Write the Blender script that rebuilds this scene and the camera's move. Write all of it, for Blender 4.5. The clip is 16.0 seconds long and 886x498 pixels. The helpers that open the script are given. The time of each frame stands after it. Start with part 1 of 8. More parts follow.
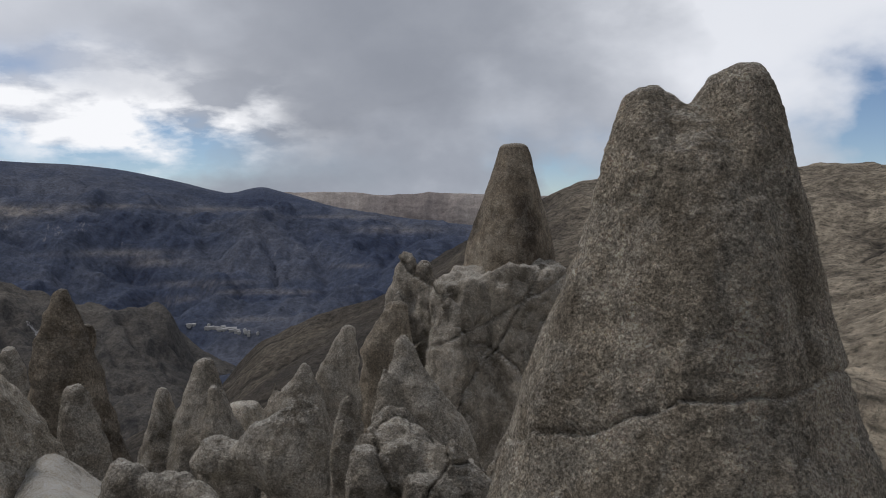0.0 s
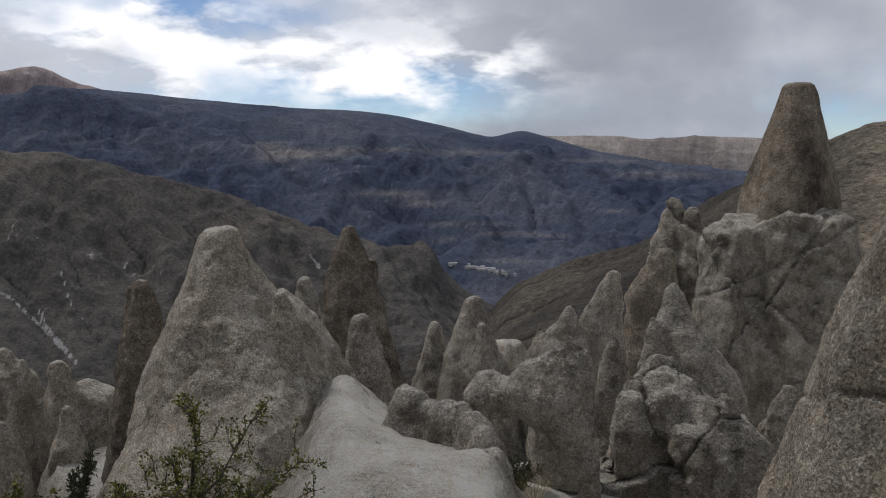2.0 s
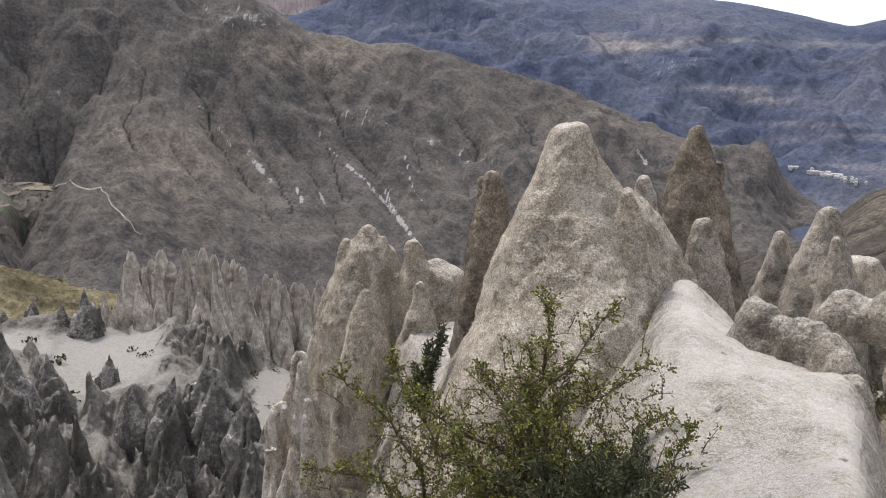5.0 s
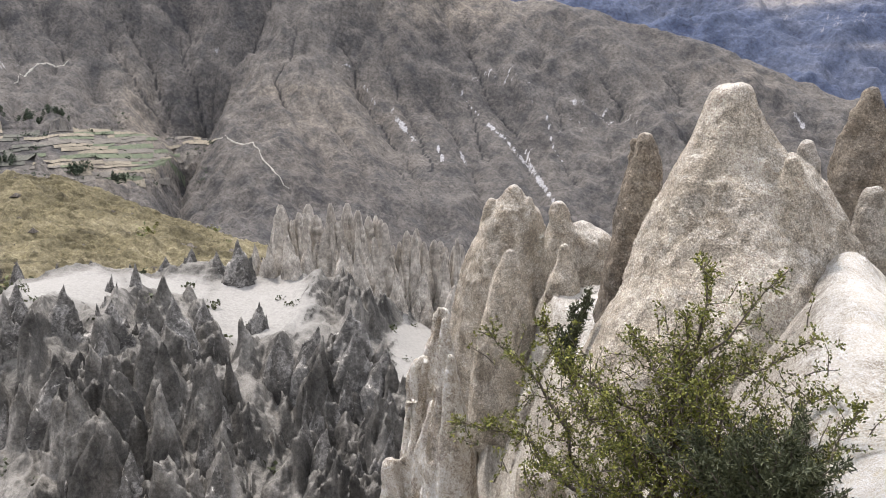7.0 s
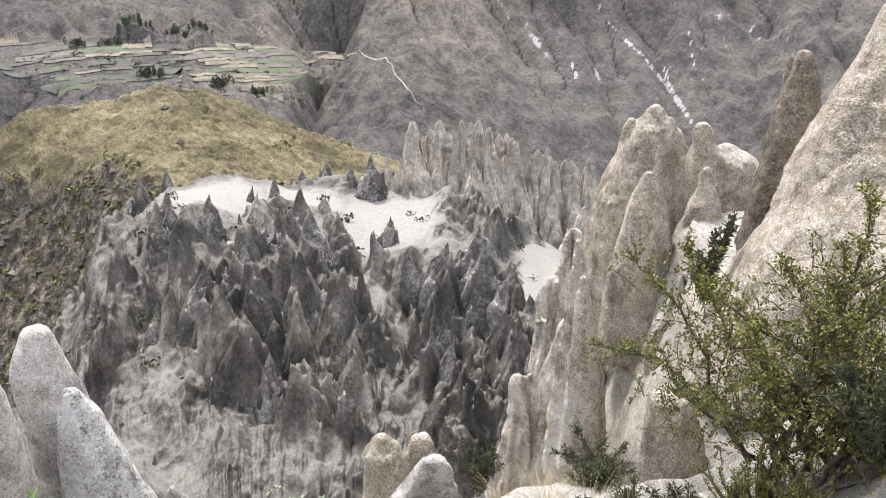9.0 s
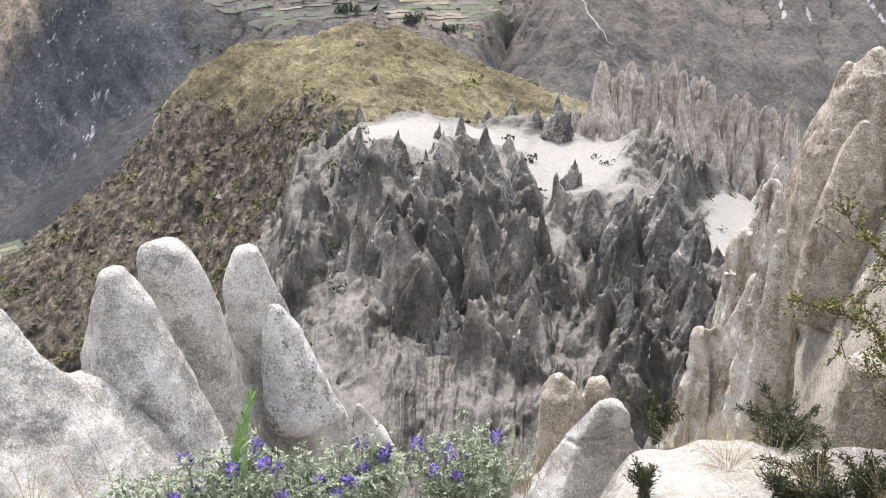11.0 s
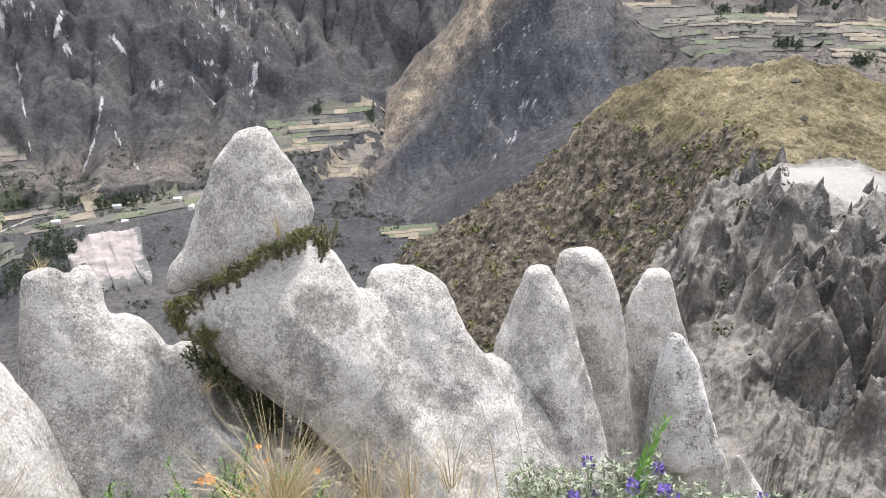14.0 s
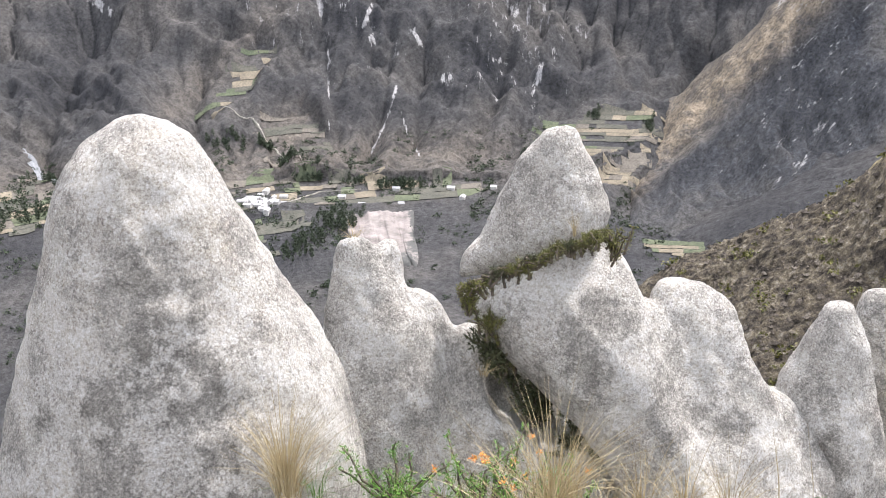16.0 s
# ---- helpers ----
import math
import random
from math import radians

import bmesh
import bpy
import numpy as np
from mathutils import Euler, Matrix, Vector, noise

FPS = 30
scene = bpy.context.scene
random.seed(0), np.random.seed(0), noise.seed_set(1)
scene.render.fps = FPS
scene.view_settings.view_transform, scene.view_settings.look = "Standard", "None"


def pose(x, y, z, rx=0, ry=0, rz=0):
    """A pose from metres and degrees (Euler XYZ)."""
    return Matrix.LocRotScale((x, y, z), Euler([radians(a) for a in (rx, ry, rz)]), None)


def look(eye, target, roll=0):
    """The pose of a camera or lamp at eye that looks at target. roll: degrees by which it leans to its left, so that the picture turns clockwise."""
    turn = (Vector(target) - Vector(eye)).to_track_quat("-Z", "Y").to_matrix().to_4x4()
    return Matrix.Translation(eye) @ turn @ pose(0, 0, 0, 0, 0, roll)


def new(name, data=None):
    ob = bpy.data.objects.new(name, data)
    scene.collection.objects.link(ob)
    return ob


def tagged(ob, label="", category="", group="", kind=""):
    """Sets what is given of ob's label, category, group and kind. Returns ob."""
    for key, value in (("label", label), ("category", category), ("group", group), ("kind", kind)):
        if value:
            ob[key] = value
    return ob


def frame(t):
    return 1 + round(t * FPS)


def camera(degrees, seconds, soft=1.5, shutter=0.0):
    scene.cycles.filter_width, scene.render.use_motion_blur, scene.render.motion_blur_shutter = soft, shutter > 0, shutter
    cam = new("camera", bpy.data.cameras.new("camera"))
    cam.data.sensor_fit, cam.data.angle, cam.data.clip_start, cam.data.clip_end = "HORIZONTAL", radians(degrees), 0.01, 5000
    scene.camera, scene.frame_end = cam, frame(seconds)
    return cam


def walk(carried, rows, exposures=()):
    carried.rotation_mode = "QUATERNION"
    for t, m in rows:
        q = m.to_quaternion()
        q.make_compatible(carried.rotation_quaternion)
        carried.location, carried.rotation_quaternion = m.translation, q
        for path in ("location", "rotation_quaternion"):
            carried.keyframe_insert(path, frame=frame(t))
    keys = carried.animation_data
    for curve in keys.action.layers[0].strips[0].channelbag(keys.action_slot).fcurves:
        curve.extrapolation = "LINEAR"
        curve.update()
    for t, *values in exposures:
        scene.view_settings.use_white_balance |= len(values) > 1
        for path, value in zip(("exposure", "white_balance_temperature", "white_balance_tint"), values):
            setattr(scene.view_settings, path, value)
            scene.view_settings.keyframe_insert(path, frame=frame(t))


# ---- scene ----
cam = camera(54.5, 16.0, 1.0)
METRES, EYE, TILT, LEAN, TURN = 1.2, 1.6, -2.5, 0.0, 0.0
ROWS = [
    (0.0, 0.0, 0.0, 0.0, 0.0, 0.0, -0.0),
    (0.5, -0.0469, 0.0021, -0.0052, 5.26, -0.91, -0.51),
    (1.0, -0.0786, -0.0042, -0.0032, 10.48, -1.93, -0.57),
    (1.5, -0.1039, -0.0235, -0.0011, 14.4, -2.79, -0.67),
    (2.0, -0.1284, -0.0419, -0.0015, 17.06, -3.87, -1.01),
    (2.5, -0.1608, -0.0553, 0.0077, 20.07, -5.52, -1.29),
    (3.0, -0.2038, -0.0781, 0.0219, 24.72, -6.92, -1.78),
    (3.5, -0.243, -0.094, 0.0267, 29.19, -8.21, -2.13),
    (4.0, -0.2695, -0.1073, 0.0248, 33.18, -9.98, -2.04),
    (6.5, -0.3548, -0.1806, 0.0361, 45.1, -12.86, -1.93),
    (7.0, -0.3752, -0.1997, 0.0281, 47.99, -14.39, -1.73),
    (7.5, -0.402, -0.2188, 0.0309, 50.57, -15.98, -1.75),
    (8.0, -0.4244, -0.2449, 0.0345, 53.5, -17.36, -1.64),
    (10.5, -0.4166, -0.3099, 0.0193, 62.99, -23.97, 0.29),
    (11.0, -0.4238, -0.342, 0.0246, 68.88, -23.98, 0.51),
    (11.5, -0.4285, -0.3529, 0.0297, 73.77, -24.02, 0.71),
    (12.0, -0.4378, -0.3871, 0.0352, 78.71, -23.48, 0.49),
    (12.5, -0.4354, -0.4325, 0.0336, 83.13, -22.64, 0.32),
    (13.0, -0.4242, -0.4599, 0.0335, 87.05, -22.08, 0.24),
    (13.5, -0.4165, -0.4897, 0.0365, 91.47, -22.16, 0.25),
    (14.0, -0.4088, -0.5331, 0.0372, 96.66, -22.32, 0.11),
    (14.5, -0.39, -0.5862, 0.0354, 101.95, -22.34, -0.26),
    (15.0, -0.371, -0.625, 0.0351, 106.87, -22.05, -0.49),
    (15.5, -0.3479, -0.6556, 0.0386, 111.17, -21.85, -0.56),
    (16.0, -0.3343, -0.6715, 0.0374, 115.43, -22.15, -0.45),
]
EXPOSURES = [(0.0,-0.45,6200,12),(1.2,-0.38,6200,12),(2.0,-0.3,6200,12),(3.5,0.08,6250,13),(4.2,0.7,6350,14),(6.3,1.5,6300,15),(8.2,2.0,6300,15),(10.3,2.0,6250,15),(12.5,1.94,6250,15),(16.0,2.0,6300,15)]
walk(cam, [(t, pose(0, 0, EYE, TILT, LEAN, TURN) @ pose(METRES * x, METRES * y, METRES * z, 90 + pitch, roll, yaw)) for t, x, y, z, yaw, pitch, roll in ROWS], EXPOSURES)

# ---- world, sun ----
SUN_AZ, SUN_EL = 76.0, 56.0     # degrees to the left of +y, above the horizon
world = bpy.data.worlds.new("overcast_sky")
scene.world = world
world.use_nodes = True
wn, wl = world.node_tree.nodes, world.node_tree.links
wn.clear()
w_out = wn.new("ShaderNodeOutputWorld")
w_bg = wn.new("ShaderNodeBackground")
w_sky = wn.new("ShaderNodeTexSky")
w_sky.sky_type = "NISHITA"
w_sky.sun_disc = False
w_sky.sun_elevation = radians(SUN_EL)
w_sky.sun_rotation = radians(-SUN_AZ)
w_sky.altitude = 3500
w_tc = wn.new("ShaderNodeTexCoord")


def wmath(op, a, b=None, c=None):
    n = wn.new("ShaderNodeMath")
    n.operation = op
    for i, v in enumerate((a, b, c)):
        if v is None:
            continue
        if isinstance(v, (int, float)):
            n.inputs[i].default_value = v
        else:
            wl.new(v, n.inputs[i])
    return n.outputs[0]


def wramp(value, stops):
    n = wn.new("ShaderNodeValToRGB")
    wl.new(value, n.inputs[0])
    el = n.color_ramp.elements
    while len(el) < len(stops):
        el.new(0.5)
    for e, (p, col) in zip(el, stops):
        e.position, e.color = p, (*col, 1)
    return n.outputs[0]


w_warp = wn.new("ShaderNodeTexNoise")
w_warp.inputs["Scale"].default_value, w_warp.inputs["Detail"].default_value = 9.0, 6.0
w_map = wn.new("ShaderNodeMapping")
w_map.inputs["Scale"].default_value = (1, 1, 1.7)
wl.new(w_tc.outputs["Generated"], w_map.inputs[0])
wl.new(w_map.outputs[0], w_warp.inputs["Vector"])
w_off = wn.new("ShaderNodeVectorMath")
w_off.operation = "MULTIPLY_ADD"
w_off.inputs[1].default_value, w_off.inputs[2].default_value = (0.22, 0.22, 0.13), (-0.11, -0.11, -0.065)
wl.new(w_warp.outputs["Color"], w_off.inputs[0])
w_dir = wn.new("ShaderNodeVectorMath")
w_dir.operation = "ADD"
wl.new(w_tc.outputs["Generated"], w_dir.inputs[0])
wl.new(w_off.outputs[0], w_dir.inputs[1])
w_sep = wn.new("ShaderNodeSeparateXYZ")
wl.new(w_dir.outputs[0], w_sep.inputs[0])
w_az = wmath("MULTIPLY", wmath("ARCTAN2", wmath("MULTIPLY", w_sep.outputs[0], -1.0), w_sep.outputs[1]), 57.3)
w_el = wmath("MULTIPLY", w_sep.outputs[2], 57.3)


def bank(bearing, height, wide, high):
    """A cloud bank or a gap round a bearing and a height, fading outwards."""
    a = wmath("DIVIDE", wmath("SUBTRACT", w_az, bearing), wide)
    e = wmath("DIVIDE", wmath("SUBTRACT", w_el, height), high)
    return wmath("EXPONENT", wmath("MULTIPLY", wmath("ADD", wmath("MULTIPLY", a, a), wmath("MULTIPLY", e, e)), -1.0))


def total(*rows):
    out = bank(*rows[0])
    for row in rows[1:]:
        out = wmath("ADD", out, bank(*row))
    return wmath("MINIMUM", out, 1.0)


def wblend(fac, a, b):
    n = wn.new("ShaderNodeMix")
    n.data_type = "RGBA"
    wl.new(fac, n.inputs["Factor"])
    for key, v in (("A", a), ("B", b)):
        if isinstance(v, tuple):
            n.inputs[key].default_value = (*v, 1)
        else:
            wl.new(v, n.inputs[key])
    return n.outputs["Result"]


def wnoise(scale, detail, squash):
    m = wn.new("ShaderNodeMapping")
    m.inputs["Scale"].default_value = (1, 1, squash)
    wl.new(w_tc.outputs["Generated"], m.inputs[0])
    n = wn.new("ShaderNodeTexNoise")
    n.inputs["Scale"].default_value, n.inputs["Detail"].default_value = scale, detail
    n.inputs["Roughness"].default_value = 0.55
    wl.new(m.outputs[0], n.inputs["Vector"])
    return n.outputs["Fac"]


billow = wnoise(4.5, 7, 1.5)
puff = wnoise(9, 7, 2.6)
w_col = wramp(billow, [(0.30, (0.38, 0.41, 0.46)), (0.5, (0.53, 0.56, 0.61)), (0.70, (0.82, 0.85, 0.89))])
w_col = wblend(wmath("MULTIPLY", total((1, 15, 13, 10), (-4, 24, 16, 8), (9, 9, 8, 6)), 0.75), w_col, (0.34, 0.36, 0.40))
w_col = wblend(wmath("MULTIPLY", total((25, 17, 12, 5), (48, 12, 16, 7), (38, 20, 14, 8)), 0.66), w_col, (1.02, 1.03, 1.05))
w_col = wblend(wmath("MULTIPLY", total((-24, 19, 12, 11), (-22, 12, 9, 8)), 0.92), w_col, (1.12, 1.13, 1.14))
w_col = wblend(wmath("MULTIPLY", total((28, 7.5, 13, 5.5)), 0.8), w_col, (0.80, 0.82, 0.86))
w_cum = wmath("MULTIPLY", total((27, 6.5, 10, 2.6), (17, 5.0, 7, 1.5), (38, 7.5, 6, 2.0)), wramp(puff, [(0.42, (0, 0, 0)), (0.54, (1, 1, 1))]))
w_gap = wmath("MULTIPLY", total((21, 3.4, 9, 1.5), (34, 9.0, 8, 1.4), (29, 4.3, 7, 1.2), (-7.5, 2.6, 3, 1.6), (-27, 6.5, 3, 2.5), (-30, 4, 6, 2)), 1.25)
w_gap = wmath("MINIMUM", w_gap, 1.0)
w_cov = wmath("SUBTRACT", 1.0, w_gap)
w_skymul = wn.new("ShaderNodeVectorMath")
w_skymul.operation = "SCALE"
wl.new(w_sky.outputs[0], w_skymul.inputs[0])
w_skymul.inputs["Scale"].default_value = 0.11
w_all = wblend(w_cum, wblend(w_cov, w_skymul.outputs[0], w_col), (1.3, 1.29, 1.26))
wl.new(w_all, w_bg.inputs[0])
w_bg.inputs[1].default_value = 1.0
wl.new(w_bg.outputs[0], w_out.inputs[0])

sun_data = bpy.data.lights.new("sun", "SUN")
sun_data.energy, sun_data.angle, sun_data.color = 2.0, radians(7), (1.0, 0.95, 0.88)
sun = new("sun", sun_data)
sa, se = radians(SUN_AZ), radians(SUN_EL)
sun.matrix_basis = look((-math.sin(sa) * math.cos(se) * 50, math.cos(sa) * math.cos(se) * 50, math.sin(se) * 50), (0, 0, 0))


# ---- materials ----
class Mat:
    """A small helper round one node material."""

    def __init__(self, name, rough=0.95):
        self.m = bpy.data.materials.new(name)
        self.m.use_nodes = True
        self.n, self.l = self.m.node_tree.nodes, self.m.node_tree.links
        self.b = self.n["Principled BSDF"]
        self.b.inputs["Roughness"].default_value = rough
        self.b.inputs["Specular IOR Level"].default_value = 0.2
        self.tc = self.n.new("ShaderNodeTexCoord").outputs["Object"]

    def noise(self, scale, detail=4.0, rough=0.55, stretch=(1, 1, 1), kind="noise", shift=(0, 0, 0)):
        mp = self.n.new("ShaderNodeMapping")
        mp.inputs["Scale"].default_value = stretch
        mp.inputs["Location"].default_value = shift
        self.l.new(self.tc, mp.inputs[0])
        if kind == "noise":
            t = self.n.new("ShaderNodeTexNoise")
            t.inputs["Detail"].default_value, t.inputs["Roughness"].default_value = detail, rough
            out = t.outputs["Fac"]
        else:
            t = self.n.new("ShaderNodeTexVoronoi")
            out = t.outputs["Distance"]
        t.inputs["Scale"].default_value = scale
        self.l.new(mp.outputs[0], t.inputs["Vector"])
        return out

    def ramp(self, fac, stops):
        r = self.n.new("ShaderNodeValToRGB")
        self.l.new(fac, r.inputs[0])
        el = r.color_ramp.elements
        while len(el) < len(stops):
            el.new(0.5)
        for e, (p, col) in zip(el, stops):
            e.position = p
            e.color = (*col, 1) if isinstance(col, tuple) else (col, col, col, 1)
        return r.outputs[0]

    def mix(self, fac, a, b, blend="MIX"):
        x = self.n.new("ShaderNodeMix")
        x.data_type, x.blend_type = "RGBA", blend
        for key, v in (("Factor", fac), ("A", a), ("B", b)):
            if isinstance(v, (int, float)):
                x.inputs[key].default_value = v
            elif isinstance(v, tuple):
                x.inputs[key].default_value = (*v, 1)
            else:
                self.l.new(v, x.inputs[key])
        return x.outputs["Result"]

    def math(self, op, a, b=0.0):
        x = self.n.new("ShaderNodeMath")
        x.operation = op
        for i, v in enumerate((a, b)):
            if isinstance(v, (int, float)):
                x.inputs[i].default_value = v
            else:
                self.l.new(v, x.inputs[i])
        return x.outputs[0]

    def normal_z(self, true=True):
        g = self.n.new("ShaderNodeNewGeometry")
        s = self.n.new("ShaderNodeSeparateXYZ")
        self.l.new(g.outputs["True Normal" if true else "Normal"], s.inputs[0])
        return s.outputs[2]

    def random(self):
        return self.n.new("ShaderNodeObjectInfo").outputs["Random"]

    def color(self, c):
        if isinstance(c, tuple):
            self.b.inputs["Base Color"].default_value = (*c, 1)
        else:
            self.l.new(c, self.b.inputs["Base Color"])
        return self

    def bump(self, height, strength=0.5, distance=0.02):
        x = self.n.new("ShaderNodeBump")
        x.inputs["Strength"].default_value, x.inputs["Distance"].default_value = strength, distance
        self.l.new(height, x.inputs["Height"])
        self.l.new(x.outputs[0], self.b.inputs["Normal"])
        return self


def tuff_material(name, dark, mid, light, lichen, lichen_amount, dust=0.85, patches=0.8, powder=(0.66, 0.625, 0.555), grit=1.0, relief=1.0, salt=1.0, streaked=0.5, blotchy=0.6, lumps=15.0):
    """Welded volcanic tuff: grey matrix full of pumice pebbles, stains, white lichen, powder on flat tops."""
    k = Mat(name, 0.97)
    big = k.noise(patches, 7, 0.62)
    drips = k.noise(2.6, 6, 0.62, (1, 1, 0.22))
    grain = k.noise(82 * grit, 5, 0.8)
    pits = k.noise(30 * grit, 3, 0.6, shift=(3, 1, 8))
    pebble = k.noise(42 * grit, kind="voronoi")
    blotch = k.noise(4.0, 8, 0.72, shift=(2, 5, 1))
    col = k.ramp(big, [(0.36, dark), (0.5, mid), (0.64, light)])
    col = k.mix(blotchy, col, k.ramp(blotch, [(0.36, 0.22), (0.5, 0.5), (0.64, 0.76)]), "OVERLAY")
    patch = k.noise(2.8, 9, 0.74, shift=(4, 9, 2))
    fine = k.noise(56 * grit, 6, 0.8, shift=(1, 3, 7))
    cover = k.math("MULTIPLY", k.ramp(patch, [(0.485, 0.0), (0.535, 1.0)]), k.ramp(fine, [(0.40, 0.35), (0.54, 1.0)]))
    col = k.mix(k.ramp(drips, [(0.50, 0.0), (0.62, streaked)]), col, dark)
    col = k.mix(k.ramp(k.noise(5.5, 6, 0.66, (1, 1, 0.14), shift=(7, 2, 4)), [(0.54, 0.0), (0.66, 0.55 * streaked)]), col, light)
    col = k.mix(k.math("MULTIPLY", cover, lichen_amount), col, lichen)
    level = k.math("ADD", k.normal_z(), k.math("MULTIPLY", k.math("SUBTRACT", fine, 0.5), 0.9))
    col = k.mix(k.ramp(level, [(0.58, 0.0), (0.92, dust)]), col, powder)
    for size, amount in ((30, 0.24), (80, 0.42), (165, 0.44)):
        clast = k.n.new("ShaderNodeTexVoronoi")
        clast.inputs["Scale"].default_value = size * grit
        k.l.new(k.tc, clast.inputs["Vector"])
        pick = k.n.new("ShaderNodeSeparateColor")
        k.l.new(clast.outputs["Color"], pick.inputs[0])
        col = k.mix(min(1.0, amount * salt), col, k.ramp(pick.outputs[0], [(0.0, 0.05), (0.3, 0.42), (0.75, 0.58), (1.0, 0.97)]), "OVERLAY")
    col = k.mix(min(1.0, 0.62 * salt), col, k.ramp(grain, [(0.38, 0.13), (0.5, 0.48), (0.64, 0.86)]), "OVERLAY")
    col = k.mix(k.ramp(pits, [(0.26, 0.6), (0.34, 0.0)]), col, k.mix(0.6, dark, (0.05, 0.045, 0.04)))
    col = k.mix(0.35, col, k.ramp(k.random(), [(0.0, 0.36), (1.0, 0.62)]), "OVERLAY")
    k.color(col)
    lump = k.noise(lumps, 5, 0.62, shift=(6, 4, 2))
    stone = k.noise(1.5 * lumps, kind="voronoi", shift=(2, 7, 5))
    h = k.math("ADD", k.math("MULTIPLY", grain, 0.030 / grit), k.math("MULTIPLY", pebble, -0.012 / grit))
    h = k.math("ADD", h, k.math("ADD", k.math("MULTIPLY", lump, 0.13 / lumps), k.math("MULTIPLY", stone, -0.17 / lumps)))
    h = k.math("ADD", h, k.math("MULTIPLY", k.ramp(pits, [(0.30, 0.0), (0.42, 1.0)]), 0.012))
    k.bump(k.math("ADD", h, k.math("MULTIPLY", fine, 0.030 / grit)), 1.0, relief)
    return k.m


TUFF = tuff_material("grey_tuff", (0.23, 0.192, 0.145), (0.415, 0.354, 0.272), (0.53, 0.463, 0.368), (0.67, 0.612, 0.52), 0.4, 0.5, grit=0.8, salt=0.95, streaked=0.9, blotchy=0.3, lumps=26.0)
# Shaded copy of grey_tuff: the shade is mixed into the darker colours.
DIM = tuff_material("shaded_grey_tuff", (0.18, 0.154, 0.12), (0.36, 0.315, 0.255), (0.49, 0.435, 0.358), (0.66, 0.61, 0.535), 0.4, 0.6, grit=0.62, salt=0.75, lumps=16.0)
BROWN = tuff_material("brown_tuff", (0.10, 0.08, 0.06), (0.27, 0.22, 0.162), (0.38, 0.32, 0.245), (0.46, 0.41, 0.34), 0.25, 0.3, grit=0.45, salt=0.7, lumps=12.0)
PALE = tuff_material("pale_tuff", (0.30, 0.281, 0.252), (0.50, 0.472, 0.425), (0.62, 0.588, 0.532), (0.78, 0.748, 0.692), 0.72, 0.3, 1.6, (0.70, 0.666, 0.608), grit=1.0, salt=0.72, blotchy=0.45, lumps=24.0)
LICHEN = tuff_material("white_lichen_tuff", (0.30, 0.285, 0.26), (0.62, 0.60, 0.56), (0.76, 0.74, 0.70), (0.84, 0.82, 0.78), 1.0, 0.6, 2.5, grit=0.6, salt=1.1, blotchy=0.9)
# Gorge shade is put into this tuff's colours, far darker than grey_tuff.
SPIRE = tuff_material("shaded_gorge_tuff", (0.042, 0.039, 0.035), (0.086, 0.080, 0.071), (0.162, 0.152, 0.136), (0.40, 0.375, 0.34), 0.4, 0.35, grit=0.3, relief=0.4, salt=0.6, lumps=4.0)
CLIFF = tuff_material("cliff_tuff", (0.36, 0.295, 0.215), (0.60, 0.545, 0.465), (0.72, 0.668, 0.585), (0.79, 0.742, 0.665), 0.5, 0.6, 0.6, grit=0.5, salt=0.8, streaked=0.9, lumps=10.0)
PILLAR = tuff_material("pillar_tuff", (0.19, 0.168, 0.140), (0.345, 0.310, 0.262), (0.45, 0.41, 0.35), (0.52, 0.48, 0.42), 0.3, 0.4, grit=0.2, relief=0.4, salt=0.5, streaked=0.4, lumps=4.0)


def ground_material():
    """Sand where it can lie, bare pale tuff where the ground is steep."""
    k = Mat("sandy_ground", 1.0)
    a = k.noise(1.1, 6, 0.6)
    b = k.noise(60, 5, 0.8)
    c = k.noise(9, 8, 0.8)
    sand = k.ramp(a, [(0.36, (0.61, 0.562, 0.485)), (0.5, (0.76, 0.710, 0.626)), (0.64, (0.84, 0.795, 0.715))])
    tuff = k.ramp(a, [(0.3, (0.34, 0.30, 0.245)), (0.5, (0.50, 0.45, 0.375)), (0.7, (0.64, 0.585, 0.495))])
    drift = k.n.new("ShaderNodeAttribute")
    drift.attribute_name = "pale_sand"
    grey_sand = k.ramp(a, [(0.36, (0.33, 0.305, 0.265)), (0.5, (0.44, 0.41, 0.362)), (0.64, (0.53, 0.50, 0.447))])
    sand = k.mix(drift.outputs["Fac"], grey_sand, sand)
    flat = k.math("ADD", k.normal_z(), k.math("MULTIPLY", k.math("SUBTRACT", c, 0.5), 0.4))
    col = k.mix(k.ramp(flat, [(0.55, 0.0), (0.76, 1.0)]), tuff, sand)
    col = k.mix(0.55, col, k.ramp(b, [(0.40, 0.10), (0.5, 0.5), (0.60, 0.88)]), "OVERLAY")
    col = k.mix(0.45, col, k.ramp(c, [(0.38, 0.2), (0.62, 0.82)]), "OVERLAY")
    stone = k.n.new("ShaderNodeTexVoronoi")
    stone.inputs["Scale"].default_value = 38.0
    k.l.new(k.tc, stone.inputs["Vector"])
    pick = k.n.new("ShaderNodeSeparateColor")
    k.l.new(stone.outputs["Color"], pick.inputs[0])
    col = k.mix(0.3, col, k.ramp(pick.outputs[0], [(0.0, 0.08), (0.25, 0.44), (0.8, 0.56), (1.0, 0.9)]), "OVERLAY")
    k.color(col).bump(k.math("ADD", k.math("MULTIPLY", b, 0.035), k.math("MULTIPLY", c, 0.16)), 1.0, 1.0)
    return k.m


GROUND = ground_material()


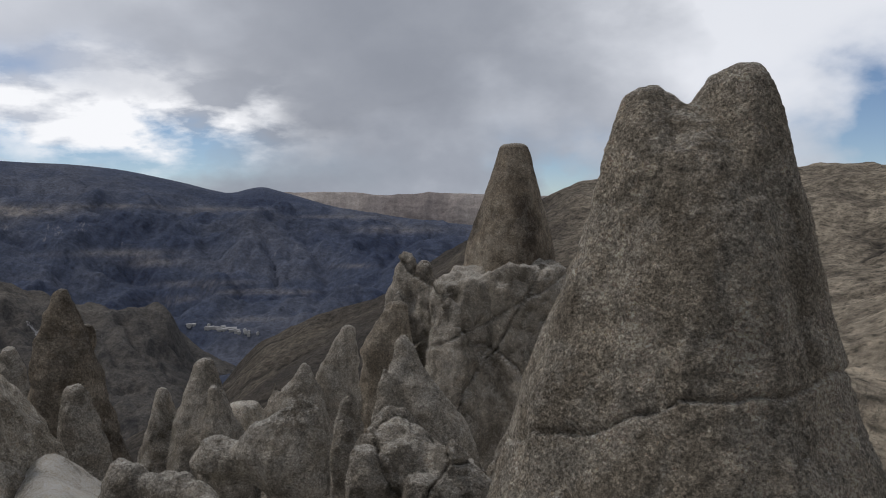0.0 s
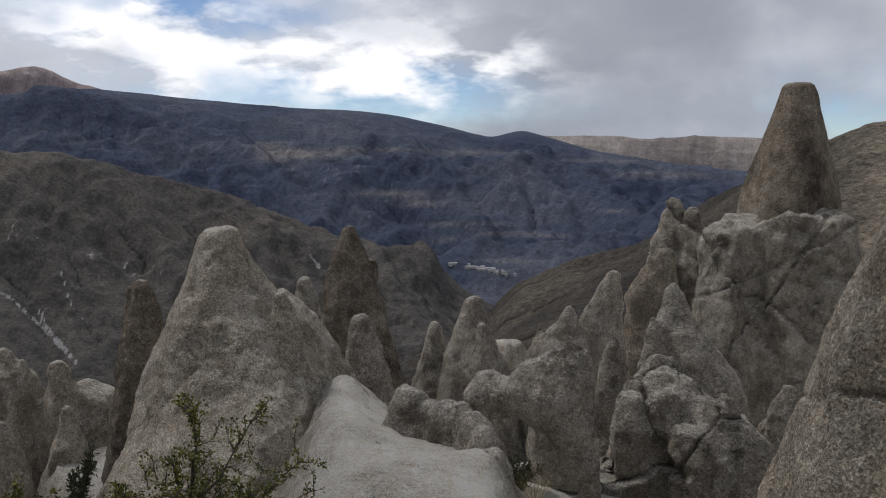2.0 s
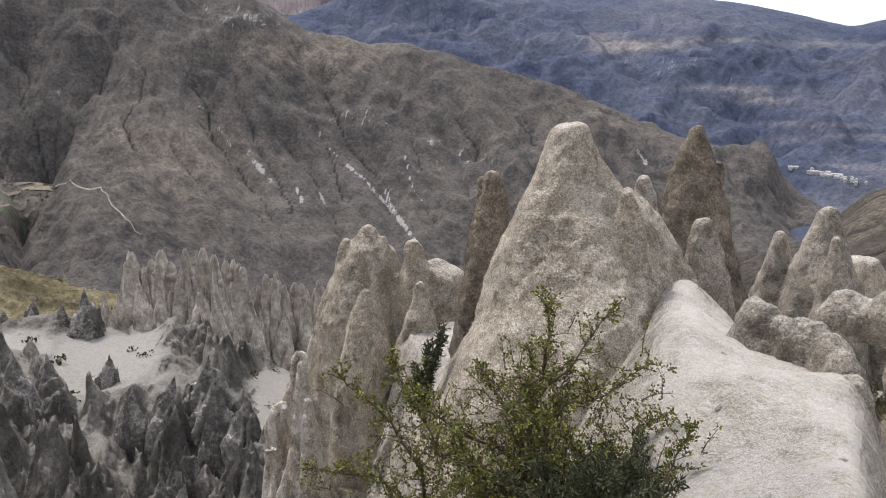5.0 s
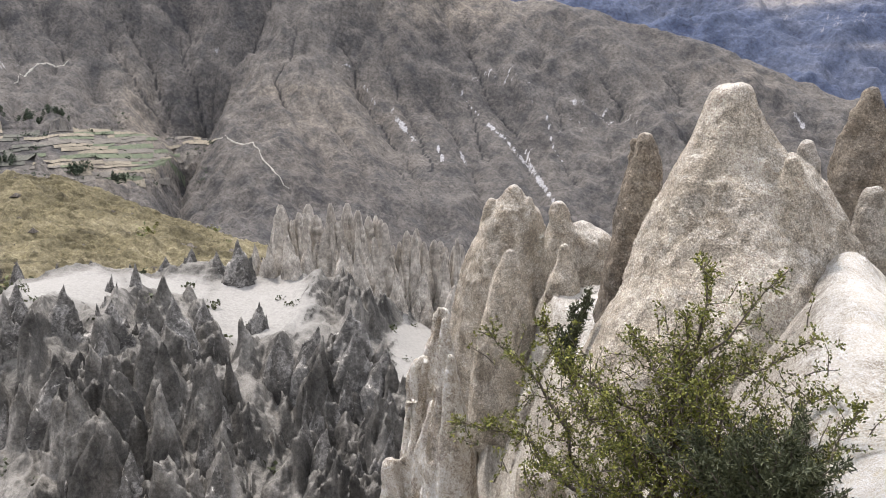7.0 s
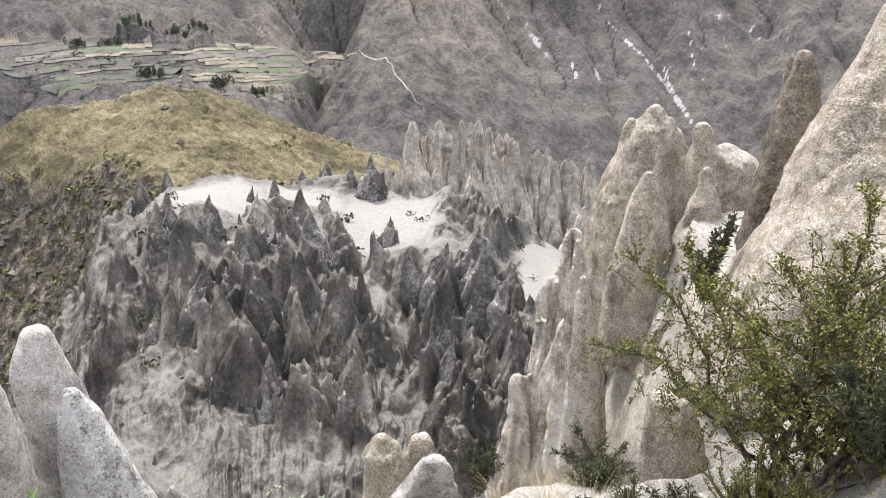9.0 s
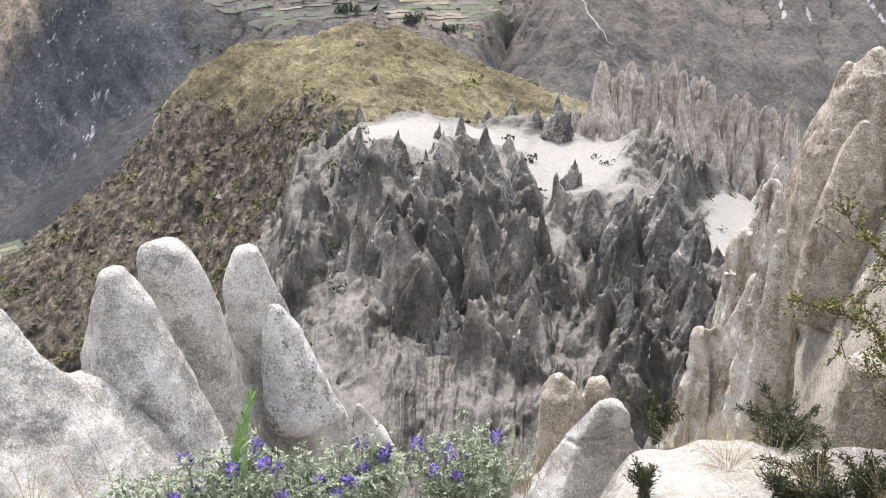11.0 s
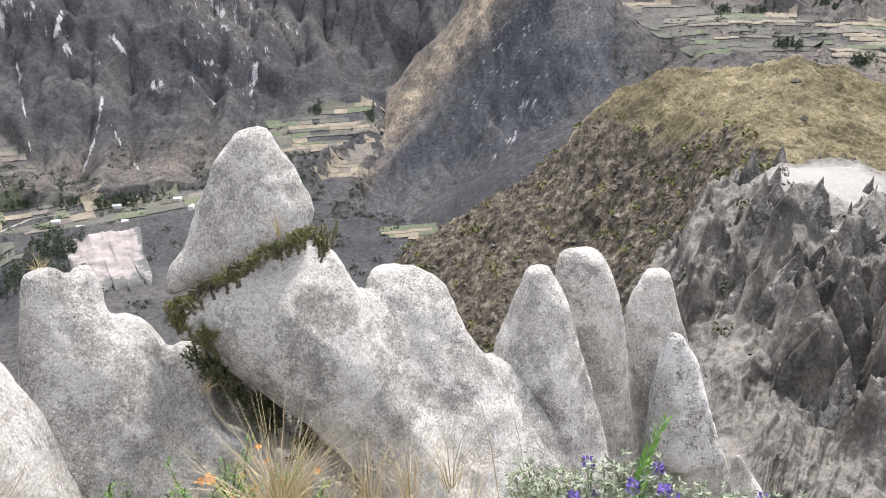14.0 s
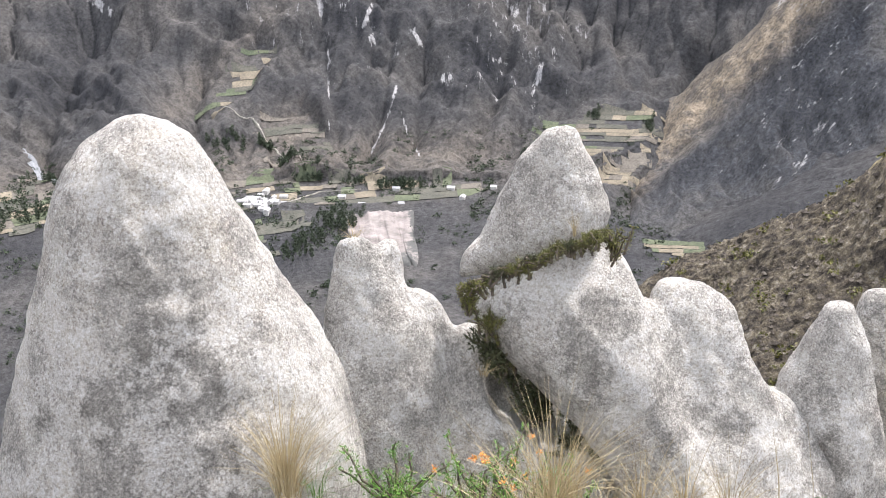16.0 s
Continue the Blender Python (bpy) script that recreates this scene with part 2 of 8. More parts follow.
def slope_material():
    """The gorge side: tuff painted dark for the gorge's shade where steep, drifted white sand where flat."""
    k = Mat("gorge_slope", 1.0)
    a = k.noise(0.25, 7, 0.65)
    f = k.noise(4.0, 6, 0.7)
    g = k.noise(11.0, 5, 0.75)
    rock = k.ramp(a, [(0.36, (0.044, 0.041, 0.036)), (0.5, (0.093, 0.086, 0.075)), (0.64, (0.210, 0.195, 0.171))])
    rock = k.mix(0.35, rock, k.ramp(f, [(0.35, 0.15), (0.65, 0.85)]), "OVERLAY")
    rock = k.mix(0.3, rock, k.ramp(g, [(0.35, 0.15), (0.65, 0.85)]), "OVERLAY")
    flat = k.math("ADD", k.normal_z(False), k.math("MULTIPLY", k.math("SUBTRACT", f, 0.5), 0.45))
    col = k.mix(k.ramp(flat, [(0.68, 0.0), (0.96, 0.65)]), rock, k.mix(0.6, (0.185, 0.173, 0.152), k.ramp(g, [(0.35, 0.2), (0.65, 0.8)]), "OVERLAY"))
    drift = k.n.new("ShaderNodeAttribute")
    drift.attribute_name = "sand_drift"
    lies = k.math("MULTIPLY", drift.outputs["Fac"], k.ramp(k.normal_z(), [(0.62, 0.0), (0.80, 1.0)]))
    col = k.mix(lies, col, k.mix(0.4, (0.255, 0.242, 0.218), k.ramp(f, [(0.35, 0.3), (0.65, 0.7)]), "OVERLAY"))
    k.color(col).bump(k.math("ADD", a, f), 0.8, 0.25)
    return k.m


SLOPE = slope_material()


def mountain_material(name, dark, mid, light, pale, scale, pale_cut, streaks=0.0, relief_height=14.0, fleck=0.75, crest=None, strata=0.5):
    """Dry mountainside: scrub and scree, ledges of bedded rock, rills running down it and bare pale rock where it is marked.
    The UV map runs (bearing, height angle)."""
    k = Mat(name, 1.0)
    obj = k.tc
    a = k.noise(0.0030 * scale, 8, 0.62)
    b = k.noise(0.020 * scale, 8, 0.70)
    c = k.noise(0.11 * scale, 6, 0.75)
    ledge = k.noise(0.016 * scale, 7, 0.66, (0.42, 0.42, 2.6))
    line = k.noise(0.030 * scale, 7, 0.70, (0.40, 0.40, 5.0), shift=(4, 2, 9))
    uv = k.n.new("ShaderNodeUVMap")
    uv.uv_map = "down"
    bend = k.n.new("ShaderNodeVectorMath")
    bend.operation = "MULTIPLY_ADD"
    bend.inputs[1].default_value = (0.55, 0.25, 0.0)
    warp = k.n.new("ShaderNodeTexNoise")
    warp.inputs["Scale"].default_value, warp.inputs["Detail"].default_value = 0.012 * scale, 5.0
    k.l.new(obj, warp.inputs["Vector"])
    k.l.new(warp.outputs["Color"], bend.inputs[0])
    k.l.new(uv.outputs[0], bend.inputs[2])
    k.tc = bend.outputs[0]
    rill = k.noise(1.0, 8, 0.64, (1.9, 0.26, 1))
    thin = k.noise(1.0, 9, 0.74, (1.9, 0.85, 1), shift=(7, 3, 0))
    k.tc = obj
    col = k.ramp(a, [(0.38, dark), (0.5, mid), (0.62, light)])
    if crest:
        scree = k.n.new("ShaderNodeAttribute")
        scree.attribute_name = "scree"
        col = k.mix(k.math("MULTIPLY", scree.outputs["Fac"], k.ramp(b, [(0.36, 0.25), (0.56, 1.0)])), col, crest)
    col = k.mix(streaks, col, k.ramp(rill, [(0.38, 0.26), (0.5, 0.5), (0.62, 0.72)]), "OVERLAY")
    col = k.mix(strata, col, k.ramp(ledge, [(0.38, 0.26), (0.5, 0.48), (0.60, 0.74)]), "OVERLAY")
    col = k.mix(k.math("MULTIPLY", k.ramp(line, [(0.60, 0.0), (0.66, 1.0)]), k.math("MULTIPLY", k.ramp(b, [(0.46, 0.0), (0.58, 1.0)]), strata * 0.7)), col, pale)
    col = k.mix(0.3 * fleck, col, k.ramp(b, [(0.38, 0.24), (0.62, 0.76)]), "OVERLAY")
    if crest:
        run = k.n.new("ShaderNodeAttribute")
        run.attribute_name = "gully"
        # Gullies darkened for scrub and for the shade that soft light leaves out.
        gully_dark = k.math("MULTIPLY", run.outputs["Fac"], k.ramp(a, [(0.40, 0.55), (0.60, 1.0)]))
        col = k.mix(k.ramp(gully_dark, [(0.10, 0.0), (0.5, 0.8)]), col, tuple(0.5 * v for v in dark))
    for size, amount in ((0.24, 0.9), (0.10, 0.6)):
        dots = k.noise(size * scale, kind="voronoi")
        col = k.mix(k.math("MULTIPLY", k.ramp(dots, [(0.18, 0.8), (0.34, 0.0)]), fleck * amount), col, (0.026, 0.030, 0.021))
    col = k.mix(fleck, col, k.ramp(c, [(0.36, 0.16), (0.5, 0.5), (0.64, 0.84)]), "OVERLAY")
    if crest:
        bare = k.n.new("ShaderNodeAttribute")
        bare.attribute_name = "bare"
        where = k.math("MULTIPLY", bare.outputs["Fac"], 0.33)
        s = k.math("ADD", thin, k.math("ADD", where, k.math("MULTIPLY", k.math("SUBTRACT", b, 0.5), 0.25)))
        col = k.mix(k.math("MULTIPLY", k.ramp(s, [(pale_cut + 0.14, 0.0), (pale_cut + 0.20, 1.0)]), k.ramp(c, [(0.36, 0.35), (0.58, 0.95)])), col, pale)
    k.color(col)
    h = k.math("ADD", k.math("MULTIPLY", b, 0.7), k.math("MULTIPLY", c, 0.9))
    h = k.math("ADD", h, k.math("MULTIPLY", ledge, 1.0 * strata))
    k.bump(k.math("ADD", h, k.math("MULTIPLY", rill, 2.0 * streaks)), 1.0, relief_height / scale)
    return k.m


# Distance haze and cloud shade are put into this dark blue base colour.
FAR = mountain_material("hazed_mountain_rock", (0.046, 0.058, 0.098), (0.066, 0.079, 0.119), (0.100, 0.108, 0.140), (0.25, 0.24, 0.25), 0.6, 0.60, 0.12, 6.0, 0.45, (0.25, 0.228, 0.212), 0.18)
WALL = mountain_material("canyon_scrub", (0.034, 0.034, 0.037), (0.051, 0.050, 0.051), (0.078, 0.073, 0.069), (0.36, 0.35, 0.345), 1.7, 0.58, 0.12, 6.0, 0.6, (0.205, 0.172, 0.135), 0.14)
# Red rock; its sunshine and haze are painted in as paler, greyer tones.
RED = mountain_material("sunlit_red_rock", (0.21, 0.175, 0.18), (0.35, 0.285, 0.275), (0.49, 0.405, 0.375), (0.52, 0.45, 0.41), 0.7, 0.60, 0.3, 10.0, 0.25, (0.56, 0.47, 0.40), 0.15)
# Sun breaking past the cloud is given by this paler rock colour alone.
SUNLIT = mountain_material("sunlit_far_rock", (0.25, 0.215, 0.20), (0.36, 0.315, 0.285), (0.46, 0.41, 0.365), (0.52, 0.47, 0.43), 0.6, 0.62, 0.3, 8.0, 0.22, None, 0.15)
SPUR = mountain_material("spur_scree", (0.034, 0.036, 0.042), (0.052, 0.054, 0.060), (0.086, 0.083, 0.080), (0.36, 0.355, 0.35), 2.0, 0.57, 0.22, 9.0, 0.7, (0.25, 0.203, 0.147), 0.2)
HILLSTONE = mountain_material("brown_stone", (0.07, 0.06, 0.05), (0.125, 0.106, 0.088), (0.20, 0.173, 0.144), (0.32, 0.295, 0.255), 40.0, 0.9)
HILL = mountain_material("near_hill_scrub", (0.055, 0.047, 0.040), (0.092, 0.078, 0.064), (0.155, 0.130, 0.100), (0.36, 0.32, 0.26), 4.0, 0.62, 0.1, crest=(0.43, 0.36, 0.27), strata=0.12)



def grass_hill_material():
    k = Mat("dry_grass_hill", 1.0)
    a = k.noise(0.05, 7, 0.65)
    b = k.noise(0.5, 7, 0.72)
    c = k.noise(2.4, 5, 0.7)
    grass = k.ramp(a, [(0.36, (0.135, 0.114, 0.062)), (0.5, (0.215, 0.183, 0.104)), (0.64, (0.32, 0.275, 0.172))])
    shrubs = k.math("ADD", k.noise(0.11, 6, 0.7, shift=(3, 8, 2)), k.math("MULTIPLY", k.math("SUBTRACT", b, 0.5), 0.4))
    grass = k.mix(k.ramp(shrubs, [(0.49, 0.0), (0.60, 0.8)]), grass, (0.085, 0.073, 0.040))
    scree = k.ramp(b, [(0.36, (0.034, 0.029, 0.024)), (0.47, (0.090, 0.076, 0.060)), (0.56, (0.135, 0.114, 0.078)), (0.68, (0.25, 0.226, 0.19))])
    turf = k.n.new("ShaderNodeAttribute")
    turf.attribute_name = "turf"
    edge = k.math("ADD", turf.outputs["Fac"], k.math("MULTIPLY", k.math("SUBTRACT", b, 0.5), 0.9))
    col = k.mix(k.ramp(edge, [(0.42, 0.0), (0.56, 1.0)]), scree, grass)
    col = k.mix(0.55, col, k.ramp(b, [(0.38, 0.25), (0.62, 0.75)]), "OVERLAY")
    col = k.mix(0.45, col, k.ramp(c, [(0.38, 0.2), (0.62, 0.8)]), "OVERLAY")
    k.color(col).bump(k.math("ADD", k.math("MULTIPLY", b, 2.0), k.math("MULTIPLY", c, 0.6)), 1.0, 1.0)
    return k.m


GRASSHILL = grass_hill_material()


# ---- noise on arrays ----
def hash3(i, j, k):
    h = (i * 374761393 + j * 668265263 + k * 2147483647) & 0xFFFFFFFF
    h = ((h ^ (h >> 13)) * 1274126177) & 0xFFFFFFFF
    return ((h ^ (h >> 16)) & 0xFFFF) / 65535.0 * 2 - 1


def vnoise(p):
    """Smooth value noise, -1 to 1, at an (n, 3) array."""
    q = np.floor(p).astype(np.int64)
    f = p - q
    f = f * f * f * (f * (f * 6 - 15) + 10)
    out = 0
    for a in (0, 1):
        for b in (0, 1):
            for c in (0, 1):
                wgt = (f[:, 0] if a else 1 - f[:, 0]) * (f[:, 1] if b else 1 - f[:, 1]) * (f[:, 2] if c else 1 - f[:, 2])
                out = out + wgt * hash3(q[:, 0] + a, q[:, 1] + b, q[:, 2] + c)
    return out


def fbm(p, octaves=4, gain=0.5):
    out, amp = 0, 1.0
    for o in range(octaves):
        out = out + amp * vnoise(p * 2.03 ** o + 17.3 * o)
        amp *= gain
    return out


def ridged(p, octaves=4):
    out, amp = 0, 1.0
    for o in range(octaves):
        out = out + amp * (1 - 2 * np.abs(vnoise(p * 2.03 ** o + 11.7 * o)))
        amp *= 0.5
    return out


def grid_mesh(name, pts, material, wrap=False, down=None):
    """A sheet from an (m, n, 3) array."""
    m, n, _ = pts.shape
    idx = np.arange(m * n).reshape(m, n)
    if wrap:
        idx = np.concatenate([idx, idx[:, :1]], axis=1)
    quads = np.stack([idx[:-1, :-1], idx[:-1, 1:], idx[1:, 1:], idx[1:, :-1]], -1).reshape(-1, 4)
    me = bpy.data.meshes.new(name)
    me.from_pydata(pts.reshape(-1, 3).tolist(), [], quads.tolist())
    me.polygons.foreach_set("use_smooth", np.ones(len(quads), bool))
    me.materials.append(material)
    if down is not None:
        layer = me.uv_layers.new(name="down")
        layer.data.foreach_set("uv", down.reshape(-1, 2)[quads.ravel()].ravel().astype(np.float32))
    me.update()
    return me


def downhill(az, r, slant=0.0):
    """UV that runs down a slope: (bearing, slanted with the distance; distance in hundreds of metres)."""
    return np.stack([np.broadcast_to(az[None, :], r.shape) - slant * r, r / 100.0], -1)


def down_view(az, p, slant=0.0):
    """UV of a steep face: (bearing, slanted with the height angle; height angle)."""
    e = np.degrees(np.arctan2(p[..., 2] - EYE, np.hypot(p[..., 0] - EYE_X, p[..., 1] - EYE_Y)))
    return np.stack([np.broadcast_to(az[None, :], e.shape) + slant * e, e], -1)


def from_line(az, e, path, width):
    """How near points of a face lie to a line of (bearing, height angle) turns: 1 on it, fading over its width."""
    A = np.broadcast_to(az[None, :], e.shape)
    best = np.full(e.shape, 99.0)
    for (b0, e0), (b1, e1) in zip(path, path[1:]):
        t = np.clip(((A - b0) * (b1 - b0) + (e - e0) * (e1 - e0)) / ((b1 - b0) ** 2 + (e1 - e0) ** 2 + 1e-9), 0, 1)
        best = np.minimum(best, np.hypot(A - b0 - t * (b1 - b0), e - e0 - t * (e1 - e0)))
    return np.exp(-(best / width) ** 2)


def spot(az, e, b0, e0, wb, we):
    return np.exp(-((az[None, :] - b0) / wb) ** 2 - ((e - e0) / we) ** 2)


def inside(b, e, corners):
    """Whether places (bearing, height angle) lie in a polygon."""
    b, e = np.asarray(b, float), np.asarray(e, float)
    res = np.zeros(b.shape, bool)
    for (b0, e0), (b1, e1) in zip(corners, corners[1:] + corners[:1]):
        if e0 != e1:
            res ^= ((e0 > e) != (e1 > e)) & (b < (b1 - b0) * (e - e0) / (e1 - e0) + b0)
    return res


EYE_X, EYE_Y = -0.3, -0.35


def smooth_at(table, az):
    a = np.array(sorted(table))
    # widen the corners: a mean over neighbouring bearings
    return sum(np.interp(az + o, a[:, 0], a[:, 1]) for o in (-0.8, -0.4, 0, 0.4, 0.8)) / 5


def relief(az, lines, n_r, angles=True):
    """Places of a sheet laid round the eye: each line is (distance, [(bearing, height angle or height)]).
    A distance may itself be a list over the bearings."""
    rs, zs = [], []
    for dist, table in lines:
        r = smooth_at(dist, az) if isinstance(dist, list) else np.full_like(az, dist)
        v = smooth_at(table, az)
        rs.append(r)
        zs.append(EYE + r * np.tan(np.radians(v)) if angles else v)
    rs, zs = np.array(rs), np.array(zs)
    k = np.linspace(0, len(lines) - 1, n_r)
    i = np.clip(k.astype(int), 0, len(lines) - 2)
    f = (k - i)[:, None]
    i0, i3 = np.maximum(i - 1, 0), np.minimum(i + 2, len(lines) - 1)

    def catmull(a):
        t0, t1 = 0.5 * (a[i + 1] - a[i0]), 0.5 * (a[i3] - a[i])
        d = a[i + 1] - a[i]
        lim = 1.5 * np.abs(d)
        t0, t1 = np.clip(t0, -lim, lim), np.clip(t1, -lim, lim)
        return a[i] * (2 * f**3 - 3 * f**2 + 1) + t0 * (f**3 - 2 * f**2 + f) + a[i + 1] * (-2 * f**3 + 3 * f**2) + t1 * (f**3 - f**2)

    r, z = rs[i] * (1 - f) + rs[i + 1] * f, catmull(zs)
    a = np.radians(az)[None, :]
    return np.stack([EYE_X - r * np.sin(a), EYE_Y + r * np.cos(a), z], -1), r


def flat3(p, s):
    q = p.reshape(-1, 3) * s
    return q


def roughen(p, amount, scale, kind=fbm, octaves=5, squash=0.35):
    q = p.reshape(-1, 3) * np.array([1, 1, squash]) * scale
    p[..., 2] += (kind(q, octaves)).reshape(p.shape[:2]) * amount
    return p


def blur(a, n):
    """A soft mean over about n cells each way."""
    for _ in range(2):
        for axis in (0, 1):
            pad = np.pad(a, [(n, n) if q == axis else (0, 0) for q in (0, 1)], mode="edge")
            c = np.cumsum(pad, axis=axis)
            c = np.concatenate([np.zeros_like(np.take(c, [0], axis)), c], axis)
            m = a.shape[axis]
            a = (np.take(c, np.arange(2 * n + 1, 2 * n + 1 + m), axis) - np.take(c, np.arange(m), axis)) / (2 * n + 1)
    return a


def erode(p, az, r, depth, where=1.0, rounds=2, seed=3, ruffle=6.0):
    """Lets water run down a sheet and cuts its gullies; gives back how much water passes each point, as a logarithm."""
    m, n = r.shape
    g = np.random.default_rng(seed)
    dr, da = np.abs(np.gradient(r, axis=0)), np.radians(abs(az[1] - az[0])) * r
    idx = np.arange(m * n).reshape(m, n)
    for turn in range(rounds):
        z = p[..., 2] + (fbm(flat3(p, 0.022) * [1, 1, 0.3] + 5.0 * turn, 4).reshape(r.shape) * ruffle + g.normal(size=r.shape) * 0.12 * ruffle)
        best, to = np.zeros((m, n)), idx.copy()
        for di in (-1, 0, 1):
            for dj in (-1, 0, 1):
                if di or dj:
                    zn = np.roll(np.roll(z, -di, 0), -dj, 1)
                    if di:
                        zn[-1 if di > 0 else 0, :] = 1e9
                    if dj:
                        zn[:, -1 if dj > 0 else 0] = 1e9
                    slope = (z - zn) / np.hypot(di * dr, dj * da)
                    more = slope > best
                    best[more] = slope[more]
                    to[more] = np.roll(np.roll(idx, -di, 0), -dj, 1)[more]
        water, goes = [1.0] * (m * n), to.ravel().tolist()
        for q in np.argsort(-z.ravel()).tolist():
            if goes[q] != q:
                water[goes[q]] += water[q]
        flow = np.log(np.array(water).reshape(m, n))
        cut = np.clip(flow - 1.5, 0, 7)
        p[..., 2] -= depth / rounds * where * (0.10 * cut + 0.22 * blur(cut, 1) + 0.5 * blur(cut, 3) + 0.8 * blur(cut, 8) - 0.7)
    return flow


# ---- far mountains ----
def height_angles(p):
    return np.degrees(np.arctan2(p[..., 2] - EYE, np.hypot(p[..., 0] - EYE_X, p[..., 1] - EYE_Y)))


def mark(mesh, value, name="scree"):
    """Writes how far pale dry ground, bare rock, painted sunlight or dark gullies show at each point of a slope."""
    mesh.attributes.new(name, "FLOAT", "POINT").data.foreach_set("value", np.clip(value, 0, 1).ravel().astype(np.float32))


az = np.linspace(70, -45, 760)
p, r = relief(az, [
    (1500, [(-45, -6), (-30, -6), (0, -9), (10, -11), (25, -13), (35, -12), (70, -12)]),
    (2300, [(-45, -2), (-30, -2), (0, -5.2), (10, -7.6), (14, -8.2), (25, -8.0), (35, -6), (70, -3)]),
    (2900, [(-45, -1), (-30, -1), (0, -2.6), (10, -3.6), (14, -3.9), (25, -3.6), (35, -2), (70, 0)]),
    (3300, [(-45, 0.2), (-9, -1.6), (-2, -1.9), (3, -1.3), (7, -0.4), (10.7, -0.6), (16, -0.7), (22, -0.5), (27, -0.6), (30, -0.4), (70, 0.5)]),
    (3700, [(-45, 0.2), (-9, -1.5), (-2, -1.6), (4, -0.9), (9, -0.1), (12, 0.1), (16, 0.2), (22, 0.6), (30, 0.9), (36, 1.5), (70, 1.5)]),
    (4500, [(-45, 0.4), (-22, -0.5), (-9, -1.2), (-2, -1.0), (3, -0.4), (6.9, 0.17), (9.8, 0.95), (11.3, 1.35), (12.2, 1.66), (12.9, 1.3), (13.4, 0.95), (15, 1.25), (16.6, 1.7), (19.3, 2.25), (20, 2.45), (21, 2.55), (23, 2.75), (26.9, 2.85), (34.6, 3.4), (39.6, 3.8), (42, 3.3), (44, 2.4), (48, 1.2), (53, 1.4), (56, 2.0), (70, 2.6)]),
    (4800, [(-45, -3), (70, -1)]),
], 280)
fade = np.clip((r - 1500) / 900, 0, 1) * np.clip((4400 - r) / 900, 0.03, 1)
e0 = height_angles(p)
for path, width, deep in (([(9, -1), (7.5, -4), (8.5, -7)], 0.5, 45), ([(22, -0.8), (19, -3.5), (17, -6)], 0.6, 60), ([(3, -1.5), (4, -4), (6.5, -6.5)], 0.6, 50), ([(16, -1), (14.2, -3.6), (12.8, -6)], 0.5, 45), ([(28, -0.6), (25, -3), (22, -6)], 0.6, 55), ([(-2, -2), (1, -4.2), (4, -6)], 0.5, 40), ([(12, -1.2), (11, -3.5), (11, -6)], 0.35, 30)):
    p[..., 2] -= 0.45 * deep * from_line(az + 0.0, e0 + 0.25 * fbm(flat3(p, 0.003), 4).reshape(r.shape), path, width)
p[..., 2] += fade * ((ridged(flat3(p, 0.0022) * [1, 1, 0.3], 5).reshape(r.shape) - 0.8) * 46 + ridged(flat3(p, 0.008) * [1, 1, 0.5], 4).reshape(r.shape) * 13)
flow = erode(p, az, r, 14.0, np.clip((r - 1700) / 500, 0, 1) * np.clip((4450 - r) / 500, 0.02, 1), 2, 5, 7.0)
RANGE_AZ, RANGE_P, RANGE_R = az.copy(), p.copy(), r[:, 0].copy()
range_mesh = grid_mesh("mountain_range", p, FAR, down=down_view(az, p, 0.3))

# pale plateaus and fields across the valley, with sunlit patches painted paler
pale_lit_ground = 0
e1 = height_angles(p)
for b0, e0, wb, we in ((24.5, 0.25, 2.6, 0.28), (28.0, -0.2, 1.6, 0.3), (20.5, 0.35, 2.2, 0.10), (15, 0.15, 3, 0.12), (20.5, -2.6, 3.5, 0.22), (18.5, -3.2, 2.0, 0.30), (15.5, -4.6, 2.6, 0.20), (13, -5.2, 2.2, 0.16), (10, -5.3, 1.6, 0.14), (3, -1.2, 3, 0.25), (17.5, -5.6, 1.5, 0.16), (6, -3.6, 1.2, 0.10), (7, -0.35, 2.4, 0.10), (12.5, -7.0, 2.0, 0.12)):
    pale_lit_ground = pale_lit_ground + 0.55 * spot(az, e1, b0, e0, wb, we)
# Sunlit plateau: two patches brightened in colour where the sun falls.
pale_lit_ground = pale_lit_ground + 0.9 * spot(az, e1, 26.4, 0.0, 2.2, 0.3) + 0.7 * spot(az, e1, 28.6, 0.5, 1.1, 0.3)
mark(range_mesh, pale_lit_ground)
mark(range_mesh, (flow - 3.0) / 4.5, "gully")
mark(range_mesh, 0.55 * spot(az, e1, 24, -1.2, 8, 1.0) + 0.5 * spot(az, e1, 10, -2.4, 8, 0.7), "bare")
tagged(new("mountain_range", range_mesh), "dark brown mountain range under cloud across the valley, tinted blue for haze", "mountain", kind="structure")

# a dark flat-topped shoulder before the red summit
az = np.linspace(60, 24, 330)
p, r = relief(az, [
    (3150, [(24, -4), (60, -6)]),
    (3450, [(24, -2.6), (28.6, -1.6), (30.9, -0.2), (36, 0.0), (42, 0.4), (48, -1.0), (60, -2)]),
    (3800, [(24, -2.4), (28.2, -0.8), (29.5, 0.6), (30.9, 1.10), (32.5, 1.5), (35.3, 2.1), (38, 2.9), (41.3, 3.62), (44.4, 2.95), (46.5, 2.2), (48.9, 1.45), (51, 0.6), (60, -1)]),
    (4000, [(24, -4), (60, -3)]),
], 110)
p[..., 2] += np.clip((r - 3150) / 250, 0, 1) * np.clip((3830 - r) / 160, 0.04, 1) * (ridged(flat3(p, 0.004) * [1, 1, 0.4], 5).reshape(r.shape) * 26)
